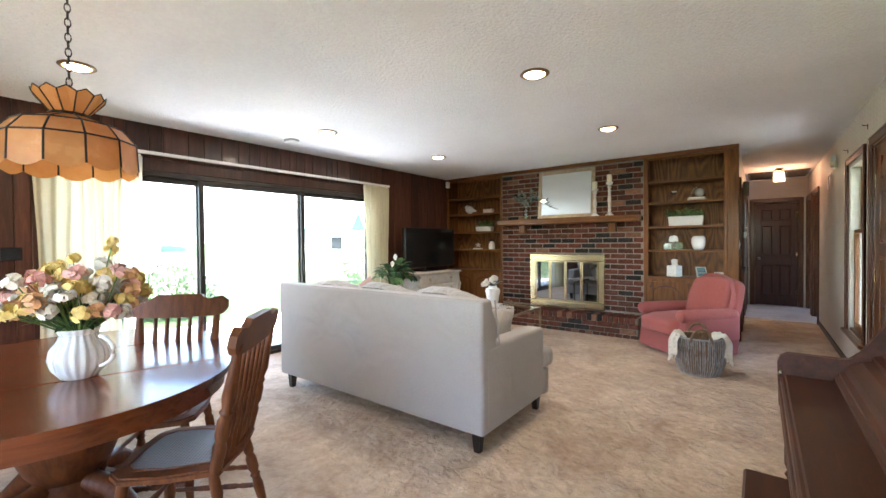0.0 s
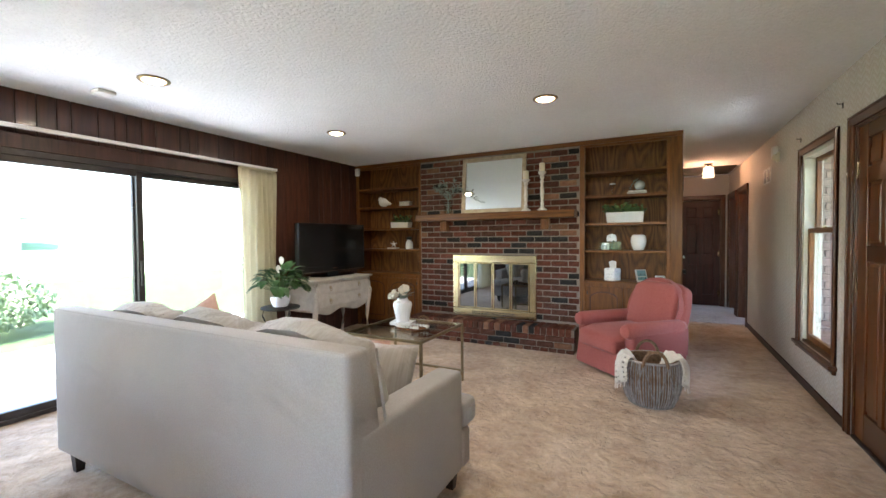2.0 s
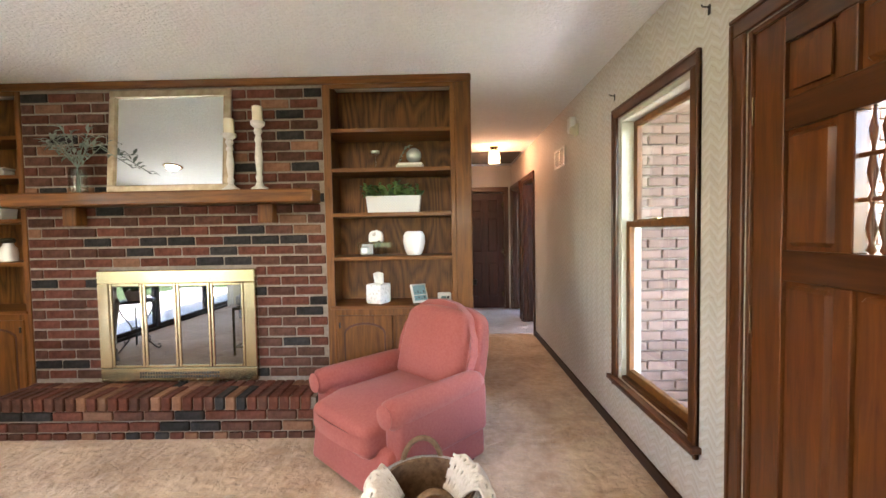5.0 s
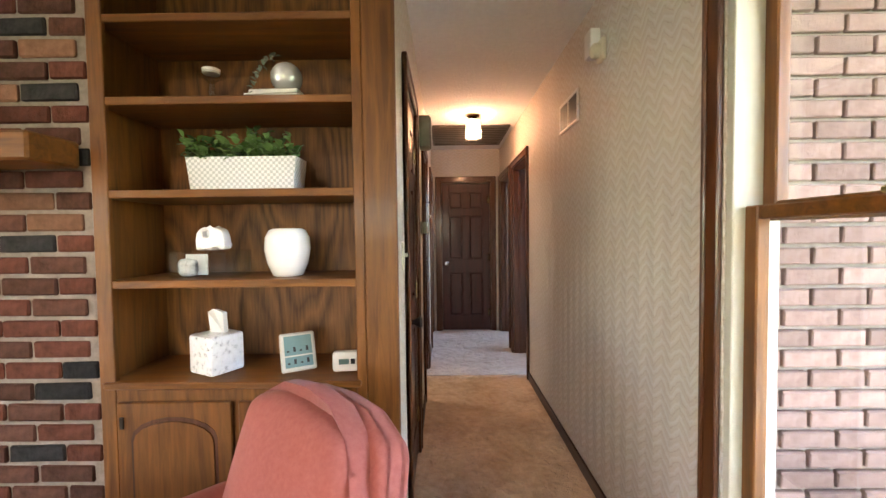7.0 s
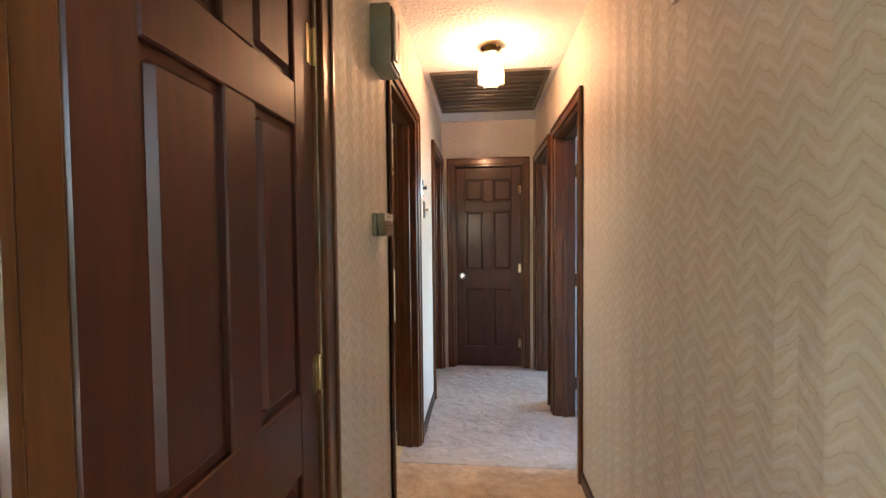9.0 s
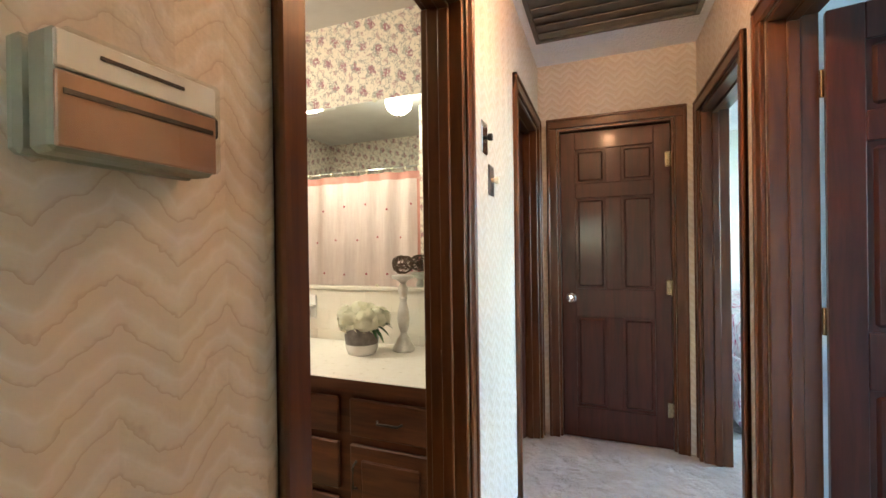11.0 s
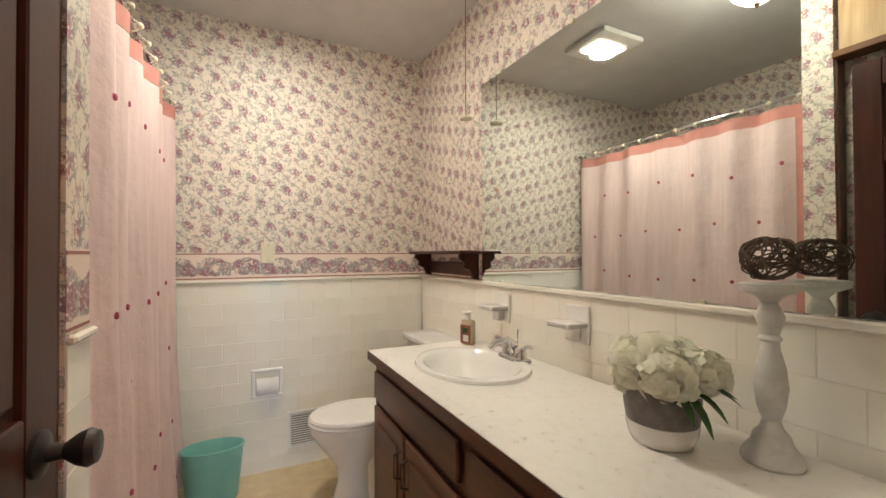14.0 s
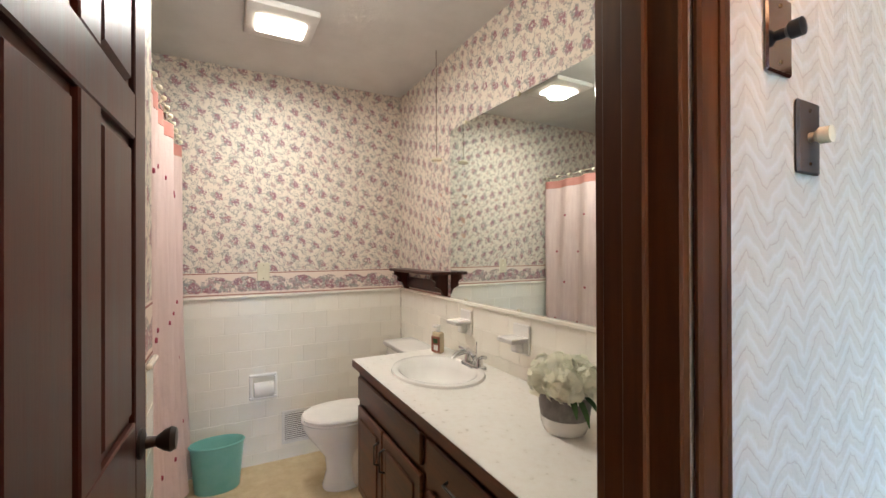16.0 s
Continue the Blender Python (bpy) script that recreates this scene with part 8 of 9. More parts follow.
def shower_curtain():
    root = thing("shower_curtain", (-1.62, 8.395, 0), 0, "pale pink shower curtain with a coral band", "shower curtain")
    n, rows, w, z0, z1 = 150, 16, 0.715, 0.07, 1.93
    def yof(u, s):
        fold = 0.024 * math.sin(2 * math.pi * 7 * u + 1.1 * math.sin(4 * u + 2 * s)) * (0.55 + 0.45 * (1 - s))
        return fold + 0.012 * math.sin(17 * u + 2 * s) + 0.006 * math.sin(41 * u - 5 * s) + 0.045 * (1 - s) ** 2
    def sheet(sa, sb, k, off=0.0):
        bm = B()
        g = [[bm.verts.new((-w + 2 * w * i / n, yof(i / n, sa + (sb - sa) * j / k) + off, z0 + (z1 - z0) * (sa + (sb - sa) * j / k))) for i in range(n + 1)] for j in range(k + 1)]
        for j in range(k):
            for i in range(n):
                bm.faces.new((g[j][i], g[j][i + 1], g[j + 1][i + 1], g[j + 1][i]))
        return bm
    part("drape", sheet(0, 0.965, rows), CURTP, root, smooth=80)
    part("coral_band", sheet(0.966, 1.0, 2), CORAL, root, "coral top band", 80)
    for u0, u1 in ((0.965, 1.0),):
        bm = B()
        g = [[bm.verts.new((-w + 2 * w * (u0 + (u1 - u0) * i / 5), yof(u0 + (u1 - u0) * i / 5, 0.965 * j / rows) + 0.004, z0 + (z1 - z0) * 0.965 * j / rows)) for i in range(6)] for j in range(rows + 1)]
        for j in range(rows):
            for i in range(5):
                bm.faces.new((g[j][i], g[j][i + 1], g[j + 1][i + 1], g[j + 1][i]))
        part("side_hem", bm, CORAL, root, "coral side hem", 80)
    rnd = random.Random(31)
    for j in range(6):
        for i in range(6):
            u = (i + 0.45 + (0.5 if j % 2 else 0)) / 6.4
            s = 0.05 + j * 0.158 + rnd.uniform(-0.015, 0.015)
            if s > 0.95 or u > 0.97:
                continue
            dot = part("rosette", rod(B(), (-w + 2 * w * u, yof(u, s) - 0.002, z0 + (z1 - z0) * s), (-w + 2 * w * u, yof(u, s) + 0.005, z0 + (z1 - z0) * s), 0.011, 0.008, 8), ROSEDOT, root, "small embroidered rose")
    rodo = thing("curtain_rod", (-1.62, 8.395, 1.965), 0, "chrome shower curtain rod", "curtain rod")
    part("rod", rod(B(), (-0.763, 0, 0), (0.728, 0, 0), 0.012, seg=14), CHROME, rodo, smooth=60)
    for i in range(12):
        x = -0.70 + 1.40 * i / 11
        bm = tube(B(), [(x, 0.02 * math.cos(a), 0.02 * math.sin(a) - 0.012) for a in np.linspace(0, 6.283, 14, endpoint=False)], 0.003, 5, True)
        bmesh.ops.create_icosphere(bm, subdivisions=1, radius=0.012, matrix=Matrix.Translation((x, 0.024, -0.01)))
        part("ring", bm, WAX, rodo, "ring with a shell bead", 60)


shower_curtain()


def bin_teal():
    root = thing("waste_bin", (-2.20, 8.60, 0), 0, "teal plastic waste bin standing on the floor", "waste bin")
    m = Matrix.Diagonal((0.62, 1, 1)).to_3x3()
    part("bin_shell", lathe(B(), [(0.01, 0.002), (0.105, 0.002), (0.112, 0.01), (0.135, 0.25), (0.142, 0.262), (0.136, 0.268), (0.128, 0.25), (0.104, 0.012), (0.01, 0.01)], 36, (0, 0, 0), m), TEAL, root, smooth=50)


bin_teal()


def paper_holder():
    root = thing("toilet_paper_holder", (-2.3795, 8.852, 0.49), 0, "cream ceramic toilet paper holder with a roll", "paper holder")
    for a, b, c, d in ((-0.08, 0.08, 0.06, 0.078), (-0.08, 0.08, -0.078, -0.06), (-0.08, -0.062, -0.06, 0.06), (0.062, 0.08, -0.06, 0.06)):
        part("frame", box(B(), 0, 0.02, a, b, c, d, 0.004), CERAMIC, root)
    part("roll", rod(B(), (0.045, -0.055, -0.01), (0.045, 0.055, -0.01), 0.045, seg=24), WHITE, root, "white paper roll", 40)
    part("recess", box(B(), 0.0, 0.003, -0.062, 0.062, -0.06, 0.06), GROUT, root)


paper_holder()
hvac_grille("wall_register", (-2.3790, 9.105, 0.205), 90, 0.29, 0.21, "white framed bathroom wall register with a grey grille", 14, WHITE, False, False)


def wood_shelf():
    root = thing("display_shelf", (-1.95, 9.785, 1.212), 0, "small dark wooden shelf on scrolled brackets", "shelf")
    part("board", box(B(), -0.345, 0.325, -0.125, -0.001, -0.018, 0.0, 0.004), MAHOG, root)
    part("back_rail", box(B(), -0.31, 0.29, -0.015, -0.001, -0.13, -0.06, 0.003), MAHOG, root)
    for x in (-0.30, 0.27):
        out = [(0, -0.018), (-0.105, -0.018), (-0.108, -0.04), (-0.08, -0.06), (-0.085, -0.085), (-0.05, -0.10), (-0.03, -0.14), (0, -0.145)]
        bm = slab(B(), out, 0, 0.02, Matrix.Translation((x, -0.001, 0)) @ Matrix(((0, 0, 1, 0), (1, 0, 0, 0), (0, 1, 0, 0), (0, 0, 0, 1))))
        part("bracket", bm, MAHOG, root, "scrolled bracket")


wood_shelf()


def soap_dish(name, x, z, label):
    root = thing(name, (x, 9.7795, z), 0, label, "soap dish", "ceramic wall dishes")
    part("plate", box(B(), -0.055, 0.055, -0.012, 0.0, -0.07, 0.06, 0.005), CERAMIC, root)
    part("tray", soft_box(B(), -0.055, 0.055, -0.10, -0.01, -0.012, 0.008, 0.008, 3), CERAMIC, root, smooth=60)
    part("lip", soft_box(B(), -0.025, 0.025, -0.05, -0.01, -0.06, -0.012, 0.012, 3), CERAMIC, root, smooth=60)


soap_dish("cup_holder", -1.44, 0.96, "cream ceramic toothbrush and cup holder on tile")
soap_dish("soap_dish", -0.98, 0.955, "cream ceramic soap dish on the backsplash")


def soap_bottle():
    root = thing("soap_dispenser", (-1.56, 9.665, 0.777), 20, "clear pump soap bottle with a printed label", "soap dispenser")
    part("bottle", soft_box(B(), -0.032, 0.032, -0.02, 0.02, 0.0, 0.115, 0.012, 3), SOAP, root, smooth=60)
    lb = part("label", box(B(), -0.030, 0.030, -0.0215, -0.0195, 0.008, 0.092), LABELRED, root, "brown red printed label")
    part("label_spot", box(B(), -0.016, 0.016, -0.0226, -0.0214, 0.055, 0.08), LEAF, lb)
    part("label_bar", box(B(), -0.012, 0.018, -0.0226, -0.0214, 0.018, 0.046), WHITE, lb)
    part("neck", rod(B(), (0, 0, 0.115), (0, 0, 0.14), 0.012), CERAMIC, root)
    part("pump_head", soft_box(B(), -0.012, 0.012, -0.035, 0.012, 0.14, 0.155, 0.005, 2), CERAMIC, root, smooth=60)


soap_bottle()


def bmesh_ball(c, r):
    bm = B()
    bmesh.ops.create_icosphere(bm, subdivisions=2, radius=r, matrix=Matrix.Translation(c))
    return bm


def hydrangea():
    rnd = random.Random(17)
    root = thing("hydrangea_pot", (-0.510, 9.565, 0.777), 0, "cream hydrangeas in a grey marbled ceramic pot", "vase")
    part("pot", lathe(B(), [(0.06, 0.048), (0.074, 0.05), (0.079, 0.085), (0.077, 0.13), (0.071, 0.13), (0.07, 0.10)], 36), MARBLED, root, "grey marbled pot", 50)
    part("pot_base", lathe(B(), [(0.054, 0), (0.063, 0.004), (0.072, 0.026), (0.075, 0.0495), (0.02, 0.0495)], 36), CERAMIC, root, "white dipped pot base", 50)
    part("filler", lathe(B(), [(0.01, 0.118), (0.071, 0.122), (0.01, 0.128)], 24), CORE, root)
    for c, r in (((-0.06, -0.01, 0.165), 0.054), ((0.045, -0.045, 0.160), 0.056), ((0.0, 0.05, 0.168), 0.056), ((0.0, -0.015, 0.182), 0.056), ((0.072, 0.03, 0.162), 0.050), ((-0.055, 0.045, 0.162), 0.050), ((-0.02, -0.06, 0.160), 0.050)):
        part("flower_head", petal_ball(bmesh_ball(c, r * 0.92), c, r * 1.05, 250, 0.028, rnd, 0.9), HYDR, root, "cream hydrangea head")
    for a, z in ((-0.55, 0.10), (-0.3, 0.075), (-0.05, 0.10), (0.2, 0.14), (0.4, 0.12)):
        b = Vector((0.06 * math.cos(a), 0.06 * math.sin(a), 0.13))
        part("leaf", leaf(B(), b, (0.145 * math.cos(a), 0.145 * math.sin(a), z), 0.010, 0.01), LEAF, root, smooth=60)


hydrangea()


def bath_candlestick():
    root = thing("pedestal_candlestick", (-0.35, 9.675, 0.777), 0, "white turned pedestal candle holder on the counter", "candle holder")
    slim = Matrix.Diagonal((0.70, 0.70, 1)).to_3x3()
    for nm, prof in (("foot", [(0.072, 0), (0.076, 0.006), (0.07, 0.02), (0.05, 0.04), (0.045, 0.055), (0.028, 0.07), (0.022, 0.0845)]),
                     ("baluster", [(0.022, 0.085), (0.034, 0.11), (0.042, 0.15), (0.036, 0.19), (0.024, 0.225), (0.022, 0.24), (0.03, 0.246), (0.022, 0.254), (0.03, 0.275), (0.036, 0.29), (0.028, 0.305), (0.02, 0.3175)]),
                     ("cup", [(0.02, 0.318), (0.035, 0.33), (0.072, 0.342), (0.076, 0.356), (0.01, 0.356)])):
        part(nm, lathe(B(), prof, 32, (0, 0, 0), slim), WHITEWASH, root, smooth=40)
    tw = thing("twig_ball", (-0.35, 9.675, 1.1335), 0, "ball of brown woven twigs on the candle holder", "ornament")
    rnd = random.Random(2)
    for i in range(22):
        q = Euler((rnd.uniform(0, 6.28), rnd.uniform(0, 6.28), rnd.uniform(0, 6.28))).to_matrix()
        r = 0.052 * rnd.uniform(0.8, 1.0)
        h = rnd.uniform(-0.02, 0.02)
        rr = math.sqrt(max(0.0004, r * r - h * h))
        bm = tube(B(), [Vector((0, 0, 0.05)) + Matrix.Diagonal((1.05, 1.05, 0.85)) @ q @ Vector((rr * math.cos(a), rr * math.sin(a), h + 0.006 * math.sin(3 * a))) for a in np.linspace(0, 6.283, 22, endpoint=False)], 0.0017, 5, True)
        part("twig", bm, TWIG, tw, smooth=60)


bath_candlestick()


def hanging_chime():
    root = thing("shell_wind_chime", (-1.62, 9.69, H), 0, "hanging shell chime on a thin cord", "wind chime")
    part("cord", rod(B(), (0, 0, -0.001), (0, 0, -0.60), 0.002, seg=6), TWIG, root)
    part("disc", lathe(B(), [(0.03, -0.62), (0.032, -0.612), (0.02, -0.605), (0.003, -0.60)], 20), IVORY, root, smooth=50)
    for i, (x, z, c) in enumerate(((0.015, -0.80, 0.9), (0.03, -0.86, 0.4), (-0.005, -0.93, 1.2), (-0.03, -0.98, 0.2), (0.0, -1.03, 0.8))):
        bm = leaf(B(), (x - 0.02, 0, z), (x + 0.025, 0.01, z - 0.035 * c), 0.014)
        part("shell", bm, PEACH, root, "peach coloured shell", 60)
    part("thread", tube(B(), [(0, 0, -0.62), (0.012, 0, -0.8), (0, 0, -1.03)], 0.001, 4), WHITE, root)


hanging_chime()


def door_soffit():
    root = thing("plywood_soffit", (0, 8.386, 0), 0, "pale plywood panel with a ledge above the bathroom door", "panel")
    part("panel", box(B(), -0.762, 0.0, 0.04, 0.06, 2.085, H - 0.002, 0.002), OAK_PALE, root, "pale figured plywood")
    part("ledge", box(B(), -0.775, 0.0, 0.001, 0.095, 2.055, 2.085, 0.004), OAK_X, root, "stained ledge board")
    part("side_board", box(B(), -0.7745, -0.762, 0.001, 0.07, 0.0, 2.055, 0.003), CASING, root)


OAK_PALE = figured_oak("pale_plywood", (0.36, 0.22, 0.10), (0.50, 0.33, 0.17))
door_soffit()


def bath_lights():
    root = thing("bath_ceiling_panel", (-1.69, 8.88, H), 0, "lit square fan light in the bathroom ceiling", "ceiling light")
    part("surround", box(B(), -0.16, 0.16, -0.16, 0.16, -0.035, -0.001, 0.012, 2), WHITE, root, "white plastic surround", 40)
    part("diffuser", box(B(), -0.075, 0.075, -0.11, 0.11, -0.052, -0.035, 0.01, 2), PANELGLOW, root, "glowing diffuser", 40)
    d = thing("bath_globe_light", (-0.87, 8.87, H), 0, "brass ceiling fixture with a ribbed glass shade", "ceiling light")
    part("brass_cap", lathe(B(), [(0.06, -0.001), (0.065, -0.02), (0.05, -0.045), (0.03, -0.05)], 24), BRASS, d, smooth=50)
    part("glass_shade", lathe(B(), [(0.05, -0.045), (0.085, -0.065), (0.10, -0.11), (0.09, -0.16), (0.05, -0.195), (0.004, -0.205)], 36, ribs=18, rib=0.015, close=False), GLOBEGLOW, d, "ribbed glowing glass", 40)
    part("finial", lathe(B(), [(0.004, -0.203), (0.012, -0.21), (0.004, -0.225)], 12), BRASS, d, smooth=50)


bath_lights()
bd = bpy.data.objects["door_jamb_bath"]
part("strike_plate", box(B(), 0.055, 0.10, BD[1] - 0.0195, BD[1] - 0.0178, 0.86, 0.94, 0.001), BRASS, bd, "small brass strike plate")

# ---- outside ----
setting("patio", box(B(), -7.2, XL - 0.165, -1.5, 6.5, -0.16, -0.04, 0.01), CONCRETE, "grey concrete patio slab", "patio")
setting("porch", box(B(), XR + 0.145, 3.2, 3.2, 7.0, -0.16, -0.02, 0.01), CONCRETE, "grey concrete front porch", "porch")
porch = setting("porch_wall", box(B(), XR + 0.145, 3.2, 6.62, 6.8, -0.02, 2.7), MORTAR, "red brick wall of the front porch", "wall")
# out of view; its depth is set to keep sun off the porch wall
setting("porch_shade_roof", box(B(), XR + 0.145, 2.8, 3.0, 7.0, 2.62, 2.655), WHITE, "unseen white porch roof set to shade the brick wall", "roof")
setting("eave", box(B(), XL - 0.95, XL - 0.165, -2.3, 7.2, H + 0.05, H + 0.2), WHITE, "white roof overhang above the patio", "roof")
setting("roof", box(B(), XL - 0.95, 1.6, -2.3, 7.3, H + 0.2, H + 0.34), DARKBASE, "flat dark house roof", "roof")
setting("roof_rear", box(B(), -2.6, 5.3, 7.3, 13.4, H + 0.2, H + 0.34), DARKBASE, "flat dark roof over the bedrooms", "roof")
BUSHLEAF = surface("bush_leaf", (0.17, 0.23, 0.12), (0.28, 0.34, 0.20), 6.0, 0.6)
PALEWALL = surface("pale_siding", (0.55, 0.54, 0.52), (0.64, 0.63, 0.61), 4.0, 0.8)
BLUEROOF = surface("blue_roof", (0.10, 0.22, 0.30), (0.15, 0.28, 0.36), 5.0, 0.8)


def bush(at, r, h, n, seed, label):
    rnd = random.Random(seed)
    root = thing("bush", at, 0, label, "bush")
    bm = B()
    for i in range(7):
        a = i * 0.9
        tube(bm, [(0, 0, 0), (r * 0.3 * math.cos(a), r * 0.3 * math.sin(a), h * 0.5), (r * 0.6 * math.cos(a), r * 0.6 * math.sin(a), h * 0.85)], [0.02, 0.014, 0.006], 5)
    part("branches", bm, TWIG, root)
    vs, fs = [], []
    for i in range(n):
        d = Vector((rnd.gauss(0, 1), rnd.gauss(0, 1), rnd.gauss(0, 1))).normalized() * rnd.uniform(0.45, 1) ** 0.5
        p = Vector((d.x * r, d.y * r, h * 0.52 + d.z * h * 0.5)) * (1 + 0.25 * noise.noise(d * 3))
        p.z = max(p.z, 0.03)
        q = Euler((rnd.uniform(0, 6), rnd.uniform(0, 6), rnd.uniform(0, 6))).to_matrix()
        s = rnd.uniform(0.07, 0.13)
        k = len(vs)
        vs += [p + q @ Vector(c) * s for c in ((-0.5, 0, 0), (0, -0.3, 0.05), (0.6, 0, 0), (0, 0.3, 0.05))]
        fs.append((k, k + 1, k + 2, k + 3))
    me = bpy.data.meshes.new("foliage")
    me.from_pydata(vs, [], fs)
    me.materials.append(BUSHLEAF)
    ob = new("foliage", me)
    ob.parent = root


bush((-9.6, 3.6, -0.16), 1.1, 0.95, 4200, 1, "rounded green garden bush beyond the patio")
bush((-10.5, 1.9, -0.16), 1.2, 0.8, 3600, 7, "low green garden bush on the lawn")
bush((-11.2, 11.2, -0.16), 1.4, 1.4, 4000, 3, "loose green shrub beside the lawn")


def shed():
    root = thing("garden_shed", (-24.6, 19.0, -0.16), 35, "small pale garden shed with a blue grey roof", "shed")
    part("walls", box(B(), -2.2, 2.2, -1.6, 1.6, 0, 2.6), PALEWALL, root)
    bm = slab(B(), [(-2.0, 2.45), (2.0, 2.45), (0, 3.7)], -2.5, 2.5, Matrix.Rotation(radians(90), 4, "Z") @ Matrix.Rotation(radians(90), 4, "X"))
    part("roof", bm, BLUEROOF, root)
    part("door", box(B(), -0.5, 0.5, -1.66, -1.6, 0, 2.0), WHITE, root)
    part("window", box(B(), 1.0, 1.7, -1.64, -1.6, 1.1, 1.9), BLACK, root)


shed()


def neighbour_house():
    root = thing("neighbour_house", (-34, 3.0, -0.16), 80, "pale single storey house far behind the lawn", "house")
    part("wall", box(B(), -8, 8, -3, 3, 0, 2.8), PALEWALL, root)
    part("roof", slab(B(), [(-3.6, 2.75), (3.6, 2.75), (0, 4.6)], -8.6, 8.6, Matrix.Rotation(radians(90), 4, "Z") @ Matrix.Rotation(radians(90), 4, "X")), PALEWALL, root)
    part("chimney", box(B(), 2.0, 2.9, -0.5, 0.4, 3.5, 5.4), PALEWALL, root)
    for x in (-5.5, -1.5, 3.0):
        win = part("window", box(B(), x, x + 1.4, -3.04, -3.0, 1.0, 2.2), SCREEN, root)
        part("frame", box(B(), x - 0.08, x + 1.48, -3.03, -3.0, 0.92, 1.0), WHITE, win)


neighbour_house()
GRASS2 = surface("hill_grass", (0.14, 0.21, 0.10), (0.22, 0.30, 0.15), 2.0, 0.95, wear=0.3)
bm = B()
n = 40
g = []
for i in range(n + 1):
    rowv = []
    for j in range(9):
        y = -40 + 120 * i / n
        x = -20 - 5 * j
        rowv.append(bm.verts.new((x, y, -0.17 + 1.6 * math.sin(min(1, j / 4) * math.pi / 2) * (0.6 + 0.4 * math.sin(y * 0.11)) - (0.9 if j > 6 else 0))))
    g.append(rowv)
for i in range(n):
    for j in range(8):
        bm.faces.new((g[i][j], g[i + 1][j], g[i + 1][j + 1], g[i][j + 1]))
setting("grass_bank", bm, GRASS2, "low grassy bank behind the lawn", "bank", 60)


def porch_flowers():
    rnd = random.Random(9)
    root = thing("porch_flower_pot", (1.85, 6.25, -0.02), 0, "dark pot of yellow sunflowers on the porch", "potted plant")
    part("pot", lathe(B(), [(0.10, 0), (0.13, 0.02), (0.16, 0.26), (0.17, 0.28), (0.155, 0.28), (0.14, 0.22), (0.01, 0.22)], 24), BLACK, root, smooth=40)
    yel = surface("yellow_petal", (0.72, 0.42, 0.05), (0.80, 0.56, 0.12), 20.0, 0.8)
    for i in range(14):
        a, r = i * 2.4, 0.05 + 0.15 * math.sqrt(i / 14)
        c = Vector((r * math.cos(a), r * math.sin(a), 0.48 + 0.12 * rnd.random()))
        bm = B()
        for k in range(10):
            b = 2 * math.pi * k / 10
            leaf(bm, c, c + Vector((0.05 * math.cos(b), -0.02, 0.05 * math.sin(b))), 0.011, n=3)
        fl = part("flower", bm, yel, root)
        part("flower_centre", lathe(B(), [(0.02, 0), (0.012, 0.01), (0.002, 0.012)], 10, c, Matrix.Rotation(radians(90), 3, "X")), CORE, fl)
        part("stem", tube(B(), [(0, 0, 0.2), c], 0.004, 5), LEAF, fl)
    for i in range(26):
        a = rnd.uniform(0, 6.28)
        part("leaf", leaf(B(), (0.03 * math.cos(a), 0.03 * math.sin(a), 0.27), (0.2 * math.cos(a), 0.2 * math.sin(a), rnd.uniform(0.27, 0.45)), 0.03), LEAF, root)


porch_flowers()

# ---- pieces of walls: boards, bricks and tiles ----
def shared_piece(name, mesh, parent, at, scale=(1, 1, 1), rot=None):
    ob = new(name, mesh)
    ob.parent = parent
    ob.matrix_basis = Matrix.LocRotScale(at, rot, scale)
    return ob


def unit_mesh(name, bev, material):
    bm = box(B(), -0.5, 0.5, -0.5, 0.5, -0.5, 0.5)
    me = bpy.data.meshes.new(name)
    bm.to_mesh(me)
    bm.free()
    me.materials.append(material)
    return me


# panelling boards on the wall of the sliding door
_rnd = random.Random(21)
_wl = bpy.data.objects["wall_left"]
_boards = {}


def board(y0, y1, z0, z1):
    w = round((y1 - y0) * 100)
    key = (w, round(z1 - z0, 2))
    if key not in _boards:
        bm = box(B(), 0, 0.018, 0.002, (y1 - y0) - 0.002, 0, z1 - z0, 0.003)
        me = bpy.data.meshes.new("panel_board")
        bm.to_mesh(me)
        bm.free()
        me.materials.append(PANEL)
        _boards[key] = me
    shared_piece("panel_board", _boards[key], _wl, (XL - 0.0195, y0, z0))


def boards_between(a, b, z0, z1):
    y = a
    while y < b - 0.005:
        w = _rnd.choice((0.09, 0.12, 0.15, 0.18, 0.22))
        w = b - y if b - y - w < 0.07 else w
        board(y, y + w, z0, z1)
        y += w


boards_between(-2.0, SL[0] - 0.07, 0.0, H - 0.001)
boards_between(SL[1] + 0.07, 6.55, 0.0, H - 0.001)
boards_between(SL[0] - 0.07, SL[1] + 0.07, SL[3] + 0.12, H - 0.001)
hd = thing("door_header", (XL, 0, 0), 0, "dark stained header and side trim of the sliding door", "trim")
hd["kind"] = "structure"
part("header_board", box(B(), -0.019, 0.004, SL[0] - 0.07, SL[1] + 0.07, SL[3] + 0.001, SL[3] + 0.118, 0.004), PANEL, hd)
for a, b in ((SL[0] - 0.07, SL[0] - 0.001), (SL[1] + 0.001, SL[1] + 0.07)):
    part("side_board", box(B(), -0.019, 0.004, a, b, 0.0, SL[3], 0.004), PANEL, hd)

# brick materials and pieces
def brick_mat(name, dark, light):
    return surface(name, dark, light, 26.0, 0.9, bumpy=0.8, bscale=60.0, bdist=0.006, wear=0.3, vary=0.22)


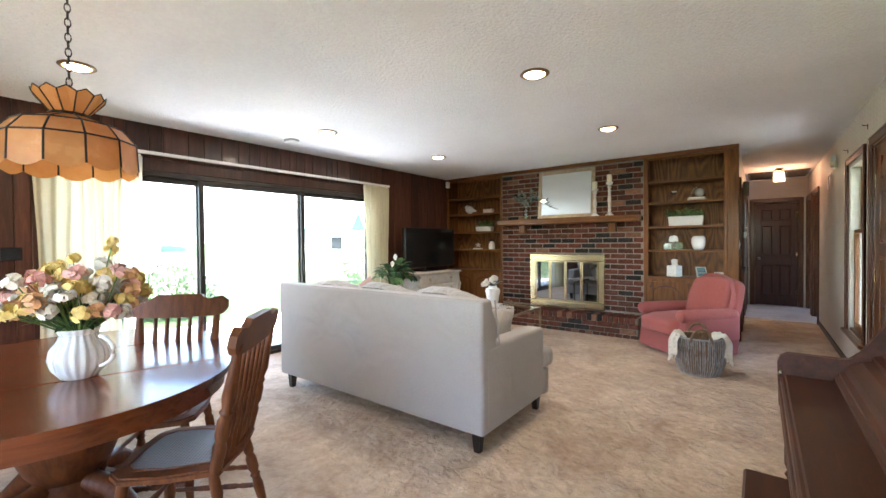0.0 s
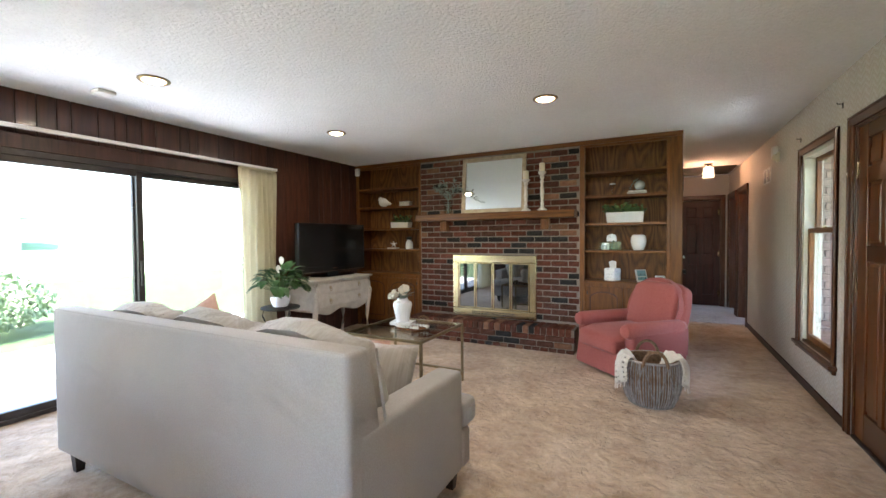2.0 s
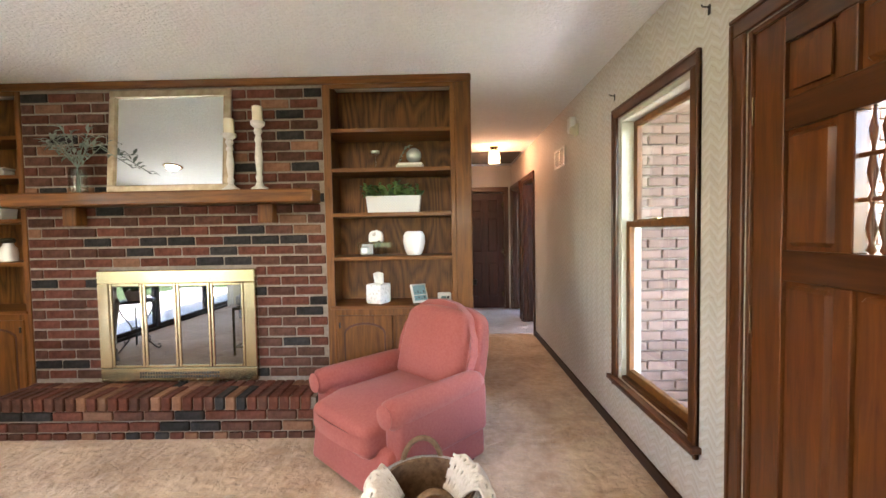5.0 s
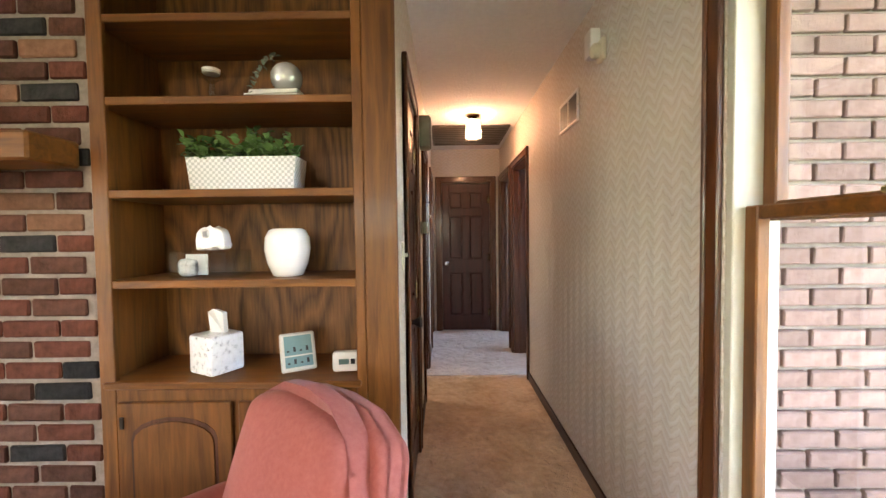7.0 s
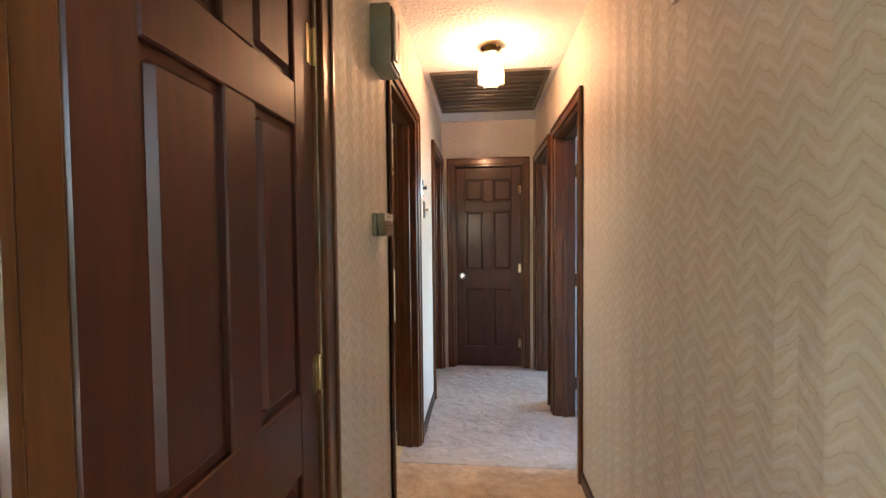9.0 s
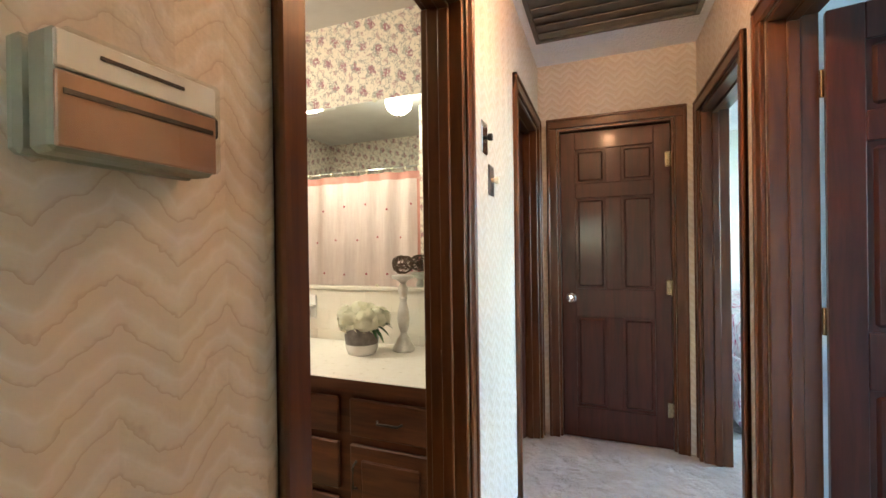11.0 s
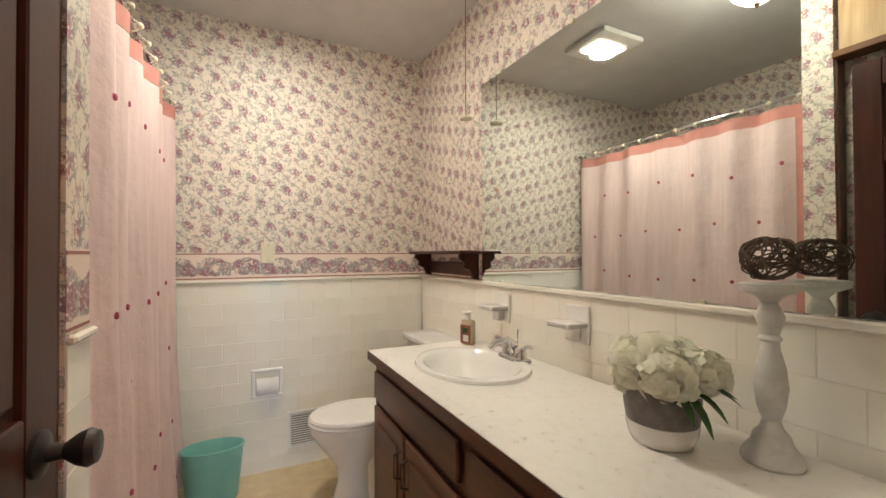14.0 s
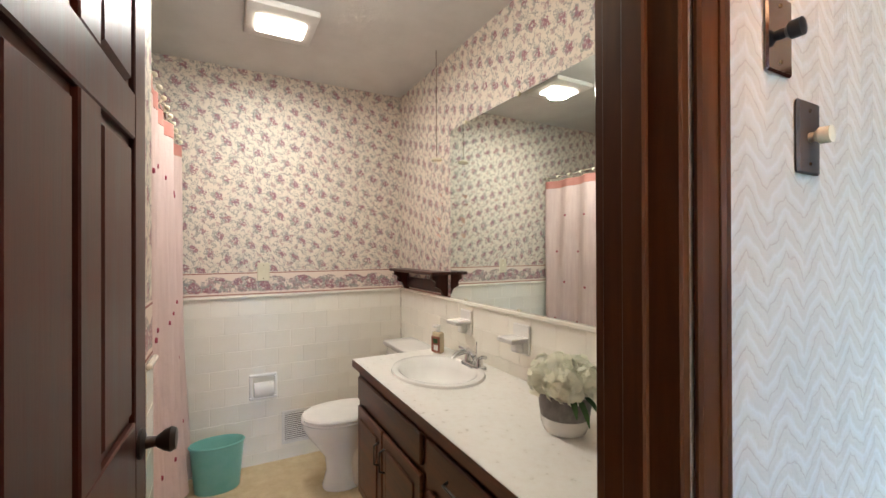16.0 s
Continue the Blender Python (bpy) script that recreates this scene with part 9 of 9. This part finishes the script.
BRICKS = [brick_mat("red_brick", (0.085, 0.028, 0.018), (0.158, 0.056, 0.037)), brick_mat("brown_brick", (0.066, 0.028, 0.0195), (0.125, 0.056, 0.039)),
          brick_mat("black_brick", (0.018, 0.017, 0.017), (0.042, 0.037, 0.036)), brick_mat("tan_brick", (0.17, 0.082, 0.048), (0.26, 0.135, 0.083))]


def pick():
    r = _rnd.random()
    return 0 if r < 0.40 else 1 if r < 0.76 else 2 if r < 0.92 else 3


# more tan and fewer black bricks: sunlight on the hearth top, put into colour
def pick_sunlit_top():
    r = _rnd.random()
    return 0 if r < 0.38 else 1 if r < 0.62 else 2 if r < 0.66 else 3


def brick_mesh(l, d, h, mat):
    bm = box(B(), -l / 2, l / 2, -d / 2, d / 2, -h / 2, h / 2, 0.005)
    for v in bm.verts:
        v.co += Vector((_rnd.uniform(-1, 1), _rnd.uniform(-1, 1), _rnd.uniform(-1, 1))) * 0.0015
    me = bpy.data.meshes.new("brick")
    bm.to_mesh(me)
    bm.free()
    me.materials.append(mat)
    return me


PORCH_BRICK = brick_mat("pale_porch_brick", (0.17, 0.105, 0.085), (0.25, 0.165, 0.135))
COURSE, BH, BL = 0.0745, 0.060, 0.205
FACE = {m: brick_mesh(BL - 0.011, 0.05, BH, BRICKS[m]) for m in range(4)}
core = bpy.data.objects["chimney_core"]
rest = {m: B() for m in range(4)}
count = 0
row = 0
z = 0.012
while z + BH < H - 0.05:
    x = BX0 + (0 if row % 2 else -BL / 2)
    while x < BX1 - 0.02:
        a, b = max(x, BX0 + 0.003), min(x + BL, BX1 - 0.003)
        x += BL
        if b - a < 0.03:
            continue
        spans = [(a, b)]
        if z + BH > FZ0 and z < FZ1:
            spans = [(p, q) for p, q in ((a, min(b, FX0 + 0.004)), (max(a, FX1 - 0.004), b)) if q - p > 0.03]
        if z < 0.27:
            continue
        for p, q in spans:
            m = pick()
            s = (q - p - 0.011) / (BL - 0.011)
            at = ((p + q) / 2, YF + 0.027 + _rnd.uniform(-0.003, 0.003), z + BH / 2)
            if count < 290:
                shared_piece("brick", FACE[m], core, at, (s, 1, 1), Euler((_rnd.uniform(-0.01, 0.01), 0, _rnd.uniform(-0.01, 0.01))))
                count += 1
            else:
                box(rest[m], at[0] - (q - p - 0.011) / 2, at[0] + (q - p - 0.011) / 2, at[1] - 0.025, at[1] + 0.025, z, z + BH, 0.004)
    z += COURSE
    row += 1
for m, bm in rest.items():
    if len(bm.verts):
        ob = part("upper_bricks", bm, BRICKS[m], core)
        ob["kind"] = "stuff"
    else:
        bm.free()

# raised hearth: rowlocks on top, two courses and headers below
hb = B()
box(hb, BX0 + 0.012, BX1 - 0.012, YF - 0.288, YF + 0.010, 0.0, 0.268)
hearth = setting("hearth", hb, MORTAR, "raised brick hearth before the fireplace", "hearth")
ROWL = {m: brick_mesh(0.060, 0.205, 0.09, BRICKS[m]) for m in range(4)}
HEADF = {m: brick_mesh(0.088, 0.05, BH, BRICKS[m]) for m in range(4)}
x = BX0 + 0.036
while x < BX1 - 0.03:
    shared_piece("brick", ROWL[pick_sunlit_top()], hearth, (x, YF - 0.205, 0.238))
    shared_piece("brick", ROWL[pick_sunlit_top()], hearth, (x, YF - 0.045, 0.236), (1, 0.5, 1))
    x += 0.0715
for k, z in enumerate((0.128, 0.054)):
    x = BX0 - (BL / 2 if k else 0)
    while x < BX1 - 0.02:
        a, b = max(x, BX0 + 0.003), min(x + BL, BX1 - 0.003)
        if b - a > 0.03:
            shared_piece("brick", FACE[pick()], hearth, ((a + b) / 2, YF - 0.28, z + BH / 2), ((b - a - 0.011) / (BL - 0.011), 1, 1))
        x += BL
x = BX0 + 0.05
while x < BX1 - 0.04:
    shared_piece("brick", HEADF[pick()], hearth, (x, YF - 0.277, 0.012))
    x += 0.099

# bathroom wall tiles
def tile_mesh(w, h, d):
    bm = box(B(), -w / 2, w / 2, -d / 2, d / 2, -h / 2, h / 2, 0.0013)
    me = bpy.data.meshes.new("tile")
    bm.to_mesh(me)
    bm.free()
    me.materials.append(CREAMTILE)
    return me


TW, TH = 0.152, 0.108
TILE = tile_mesh(TW - 0.0012, TH - 0.0012, 0.009)
wains = setting("tile_backing_west", box(B(), -2.3855, -2.3815, 7.62, 9.781, 0.0, 1.045), GROUT, "pale grout behind cream wall tiles", "wall tile")
rows_z = [1.045 - TH * (k + 1) + TH / 2 for k in range(10)]
for k, z in enumerate(rows_z):
    y = 9.776 + (TW / 2 if k % 2 else 0)
    while y > 8.2:
        a, b = max(y - TW, 8.2), min(y, 9.776)
        if b - a > 0.02:
            h = TH if z - TH / 2 > 0 else (z + TH / 2)
            zc = z if h == TH else h / 2
            shared_piece("tile", TILE, wains, (-2.3843, (a + b) / 2, zc), ((b - a) / TW, 1, h / TH), Euler((0, 0, radians(90))))
        y -= TW
wainn = setting("tile_backing_north", box(B(), -2.372, 0.018, 9.7815, 9.7845, 0.0, 1.045), GROUT, "pale grout behind cream backsplash tiles", "wall tile")
for k, z in enumerate(rows_z[:6]):
    x = -2.371 + (0 if k % 2 else -TW / 2)
    while x < 0.017:
        a, b = max(x, -2.371), min(x + TW, 0.017)
        if b - a > 0.02:
            shared_piece("tile", TILE, wainn, ((a + b) / 2, 9.7845, z), ((b - a) / TW, 1, 1))
        x += TW
stub = setting("tile_backing_stub", box(B(), -0.889, -0.776, 8.4622, 8.4642, 0.0, 1.045), GROUT, "pale grout behind cream tiles beside the tub", "wall tile")
for z in rows_z[:9]:
    shared_piece("tile", TILE, stub, (-0.8325, 8.4612, z), (0.113 / TW, 1, 1))
for nm, b in (("tile_cap_west", (-2.3815, -2.366, 8.2, 9.766, 1.0455, 1.062)), ("tile_cap_north", (-2.366, 0.016, 9.766, 9.7845, 1.0455, 1.066)), ("tile_cap_stub", (-0.889, -0.776, 8.4622, 8.478, 1.0455, 1.062))):
    setting(nm, box(B(), *b, 0.005), CREAMTILE, "cream glazed cap tile strip", "trim")

# porch bricks
PALE_FACE = brick_mesh(BL - 0.011, 0.05, BH, PORCH_BRICK)
_pn, z, row = 0, 0.0, 0
while z < 2.55:
    x = XR + 0.15 - (BL / 2 if row % 2 else 0)
    while x < 3.19:
        a, b = max(x, XR + 0.15), min(x + BL, 3.19)
        if b - a > 0.03 and _pn < 300:
            shared_piece("brick", PALE_FACE, porch, ((a + b) / 2, 6.622, z + 0.04), ((b - a - 0.011) / (BL - 0.011), 1, 1))
            _pn += 1
        x += BL
    z += COURSE
    row += 1
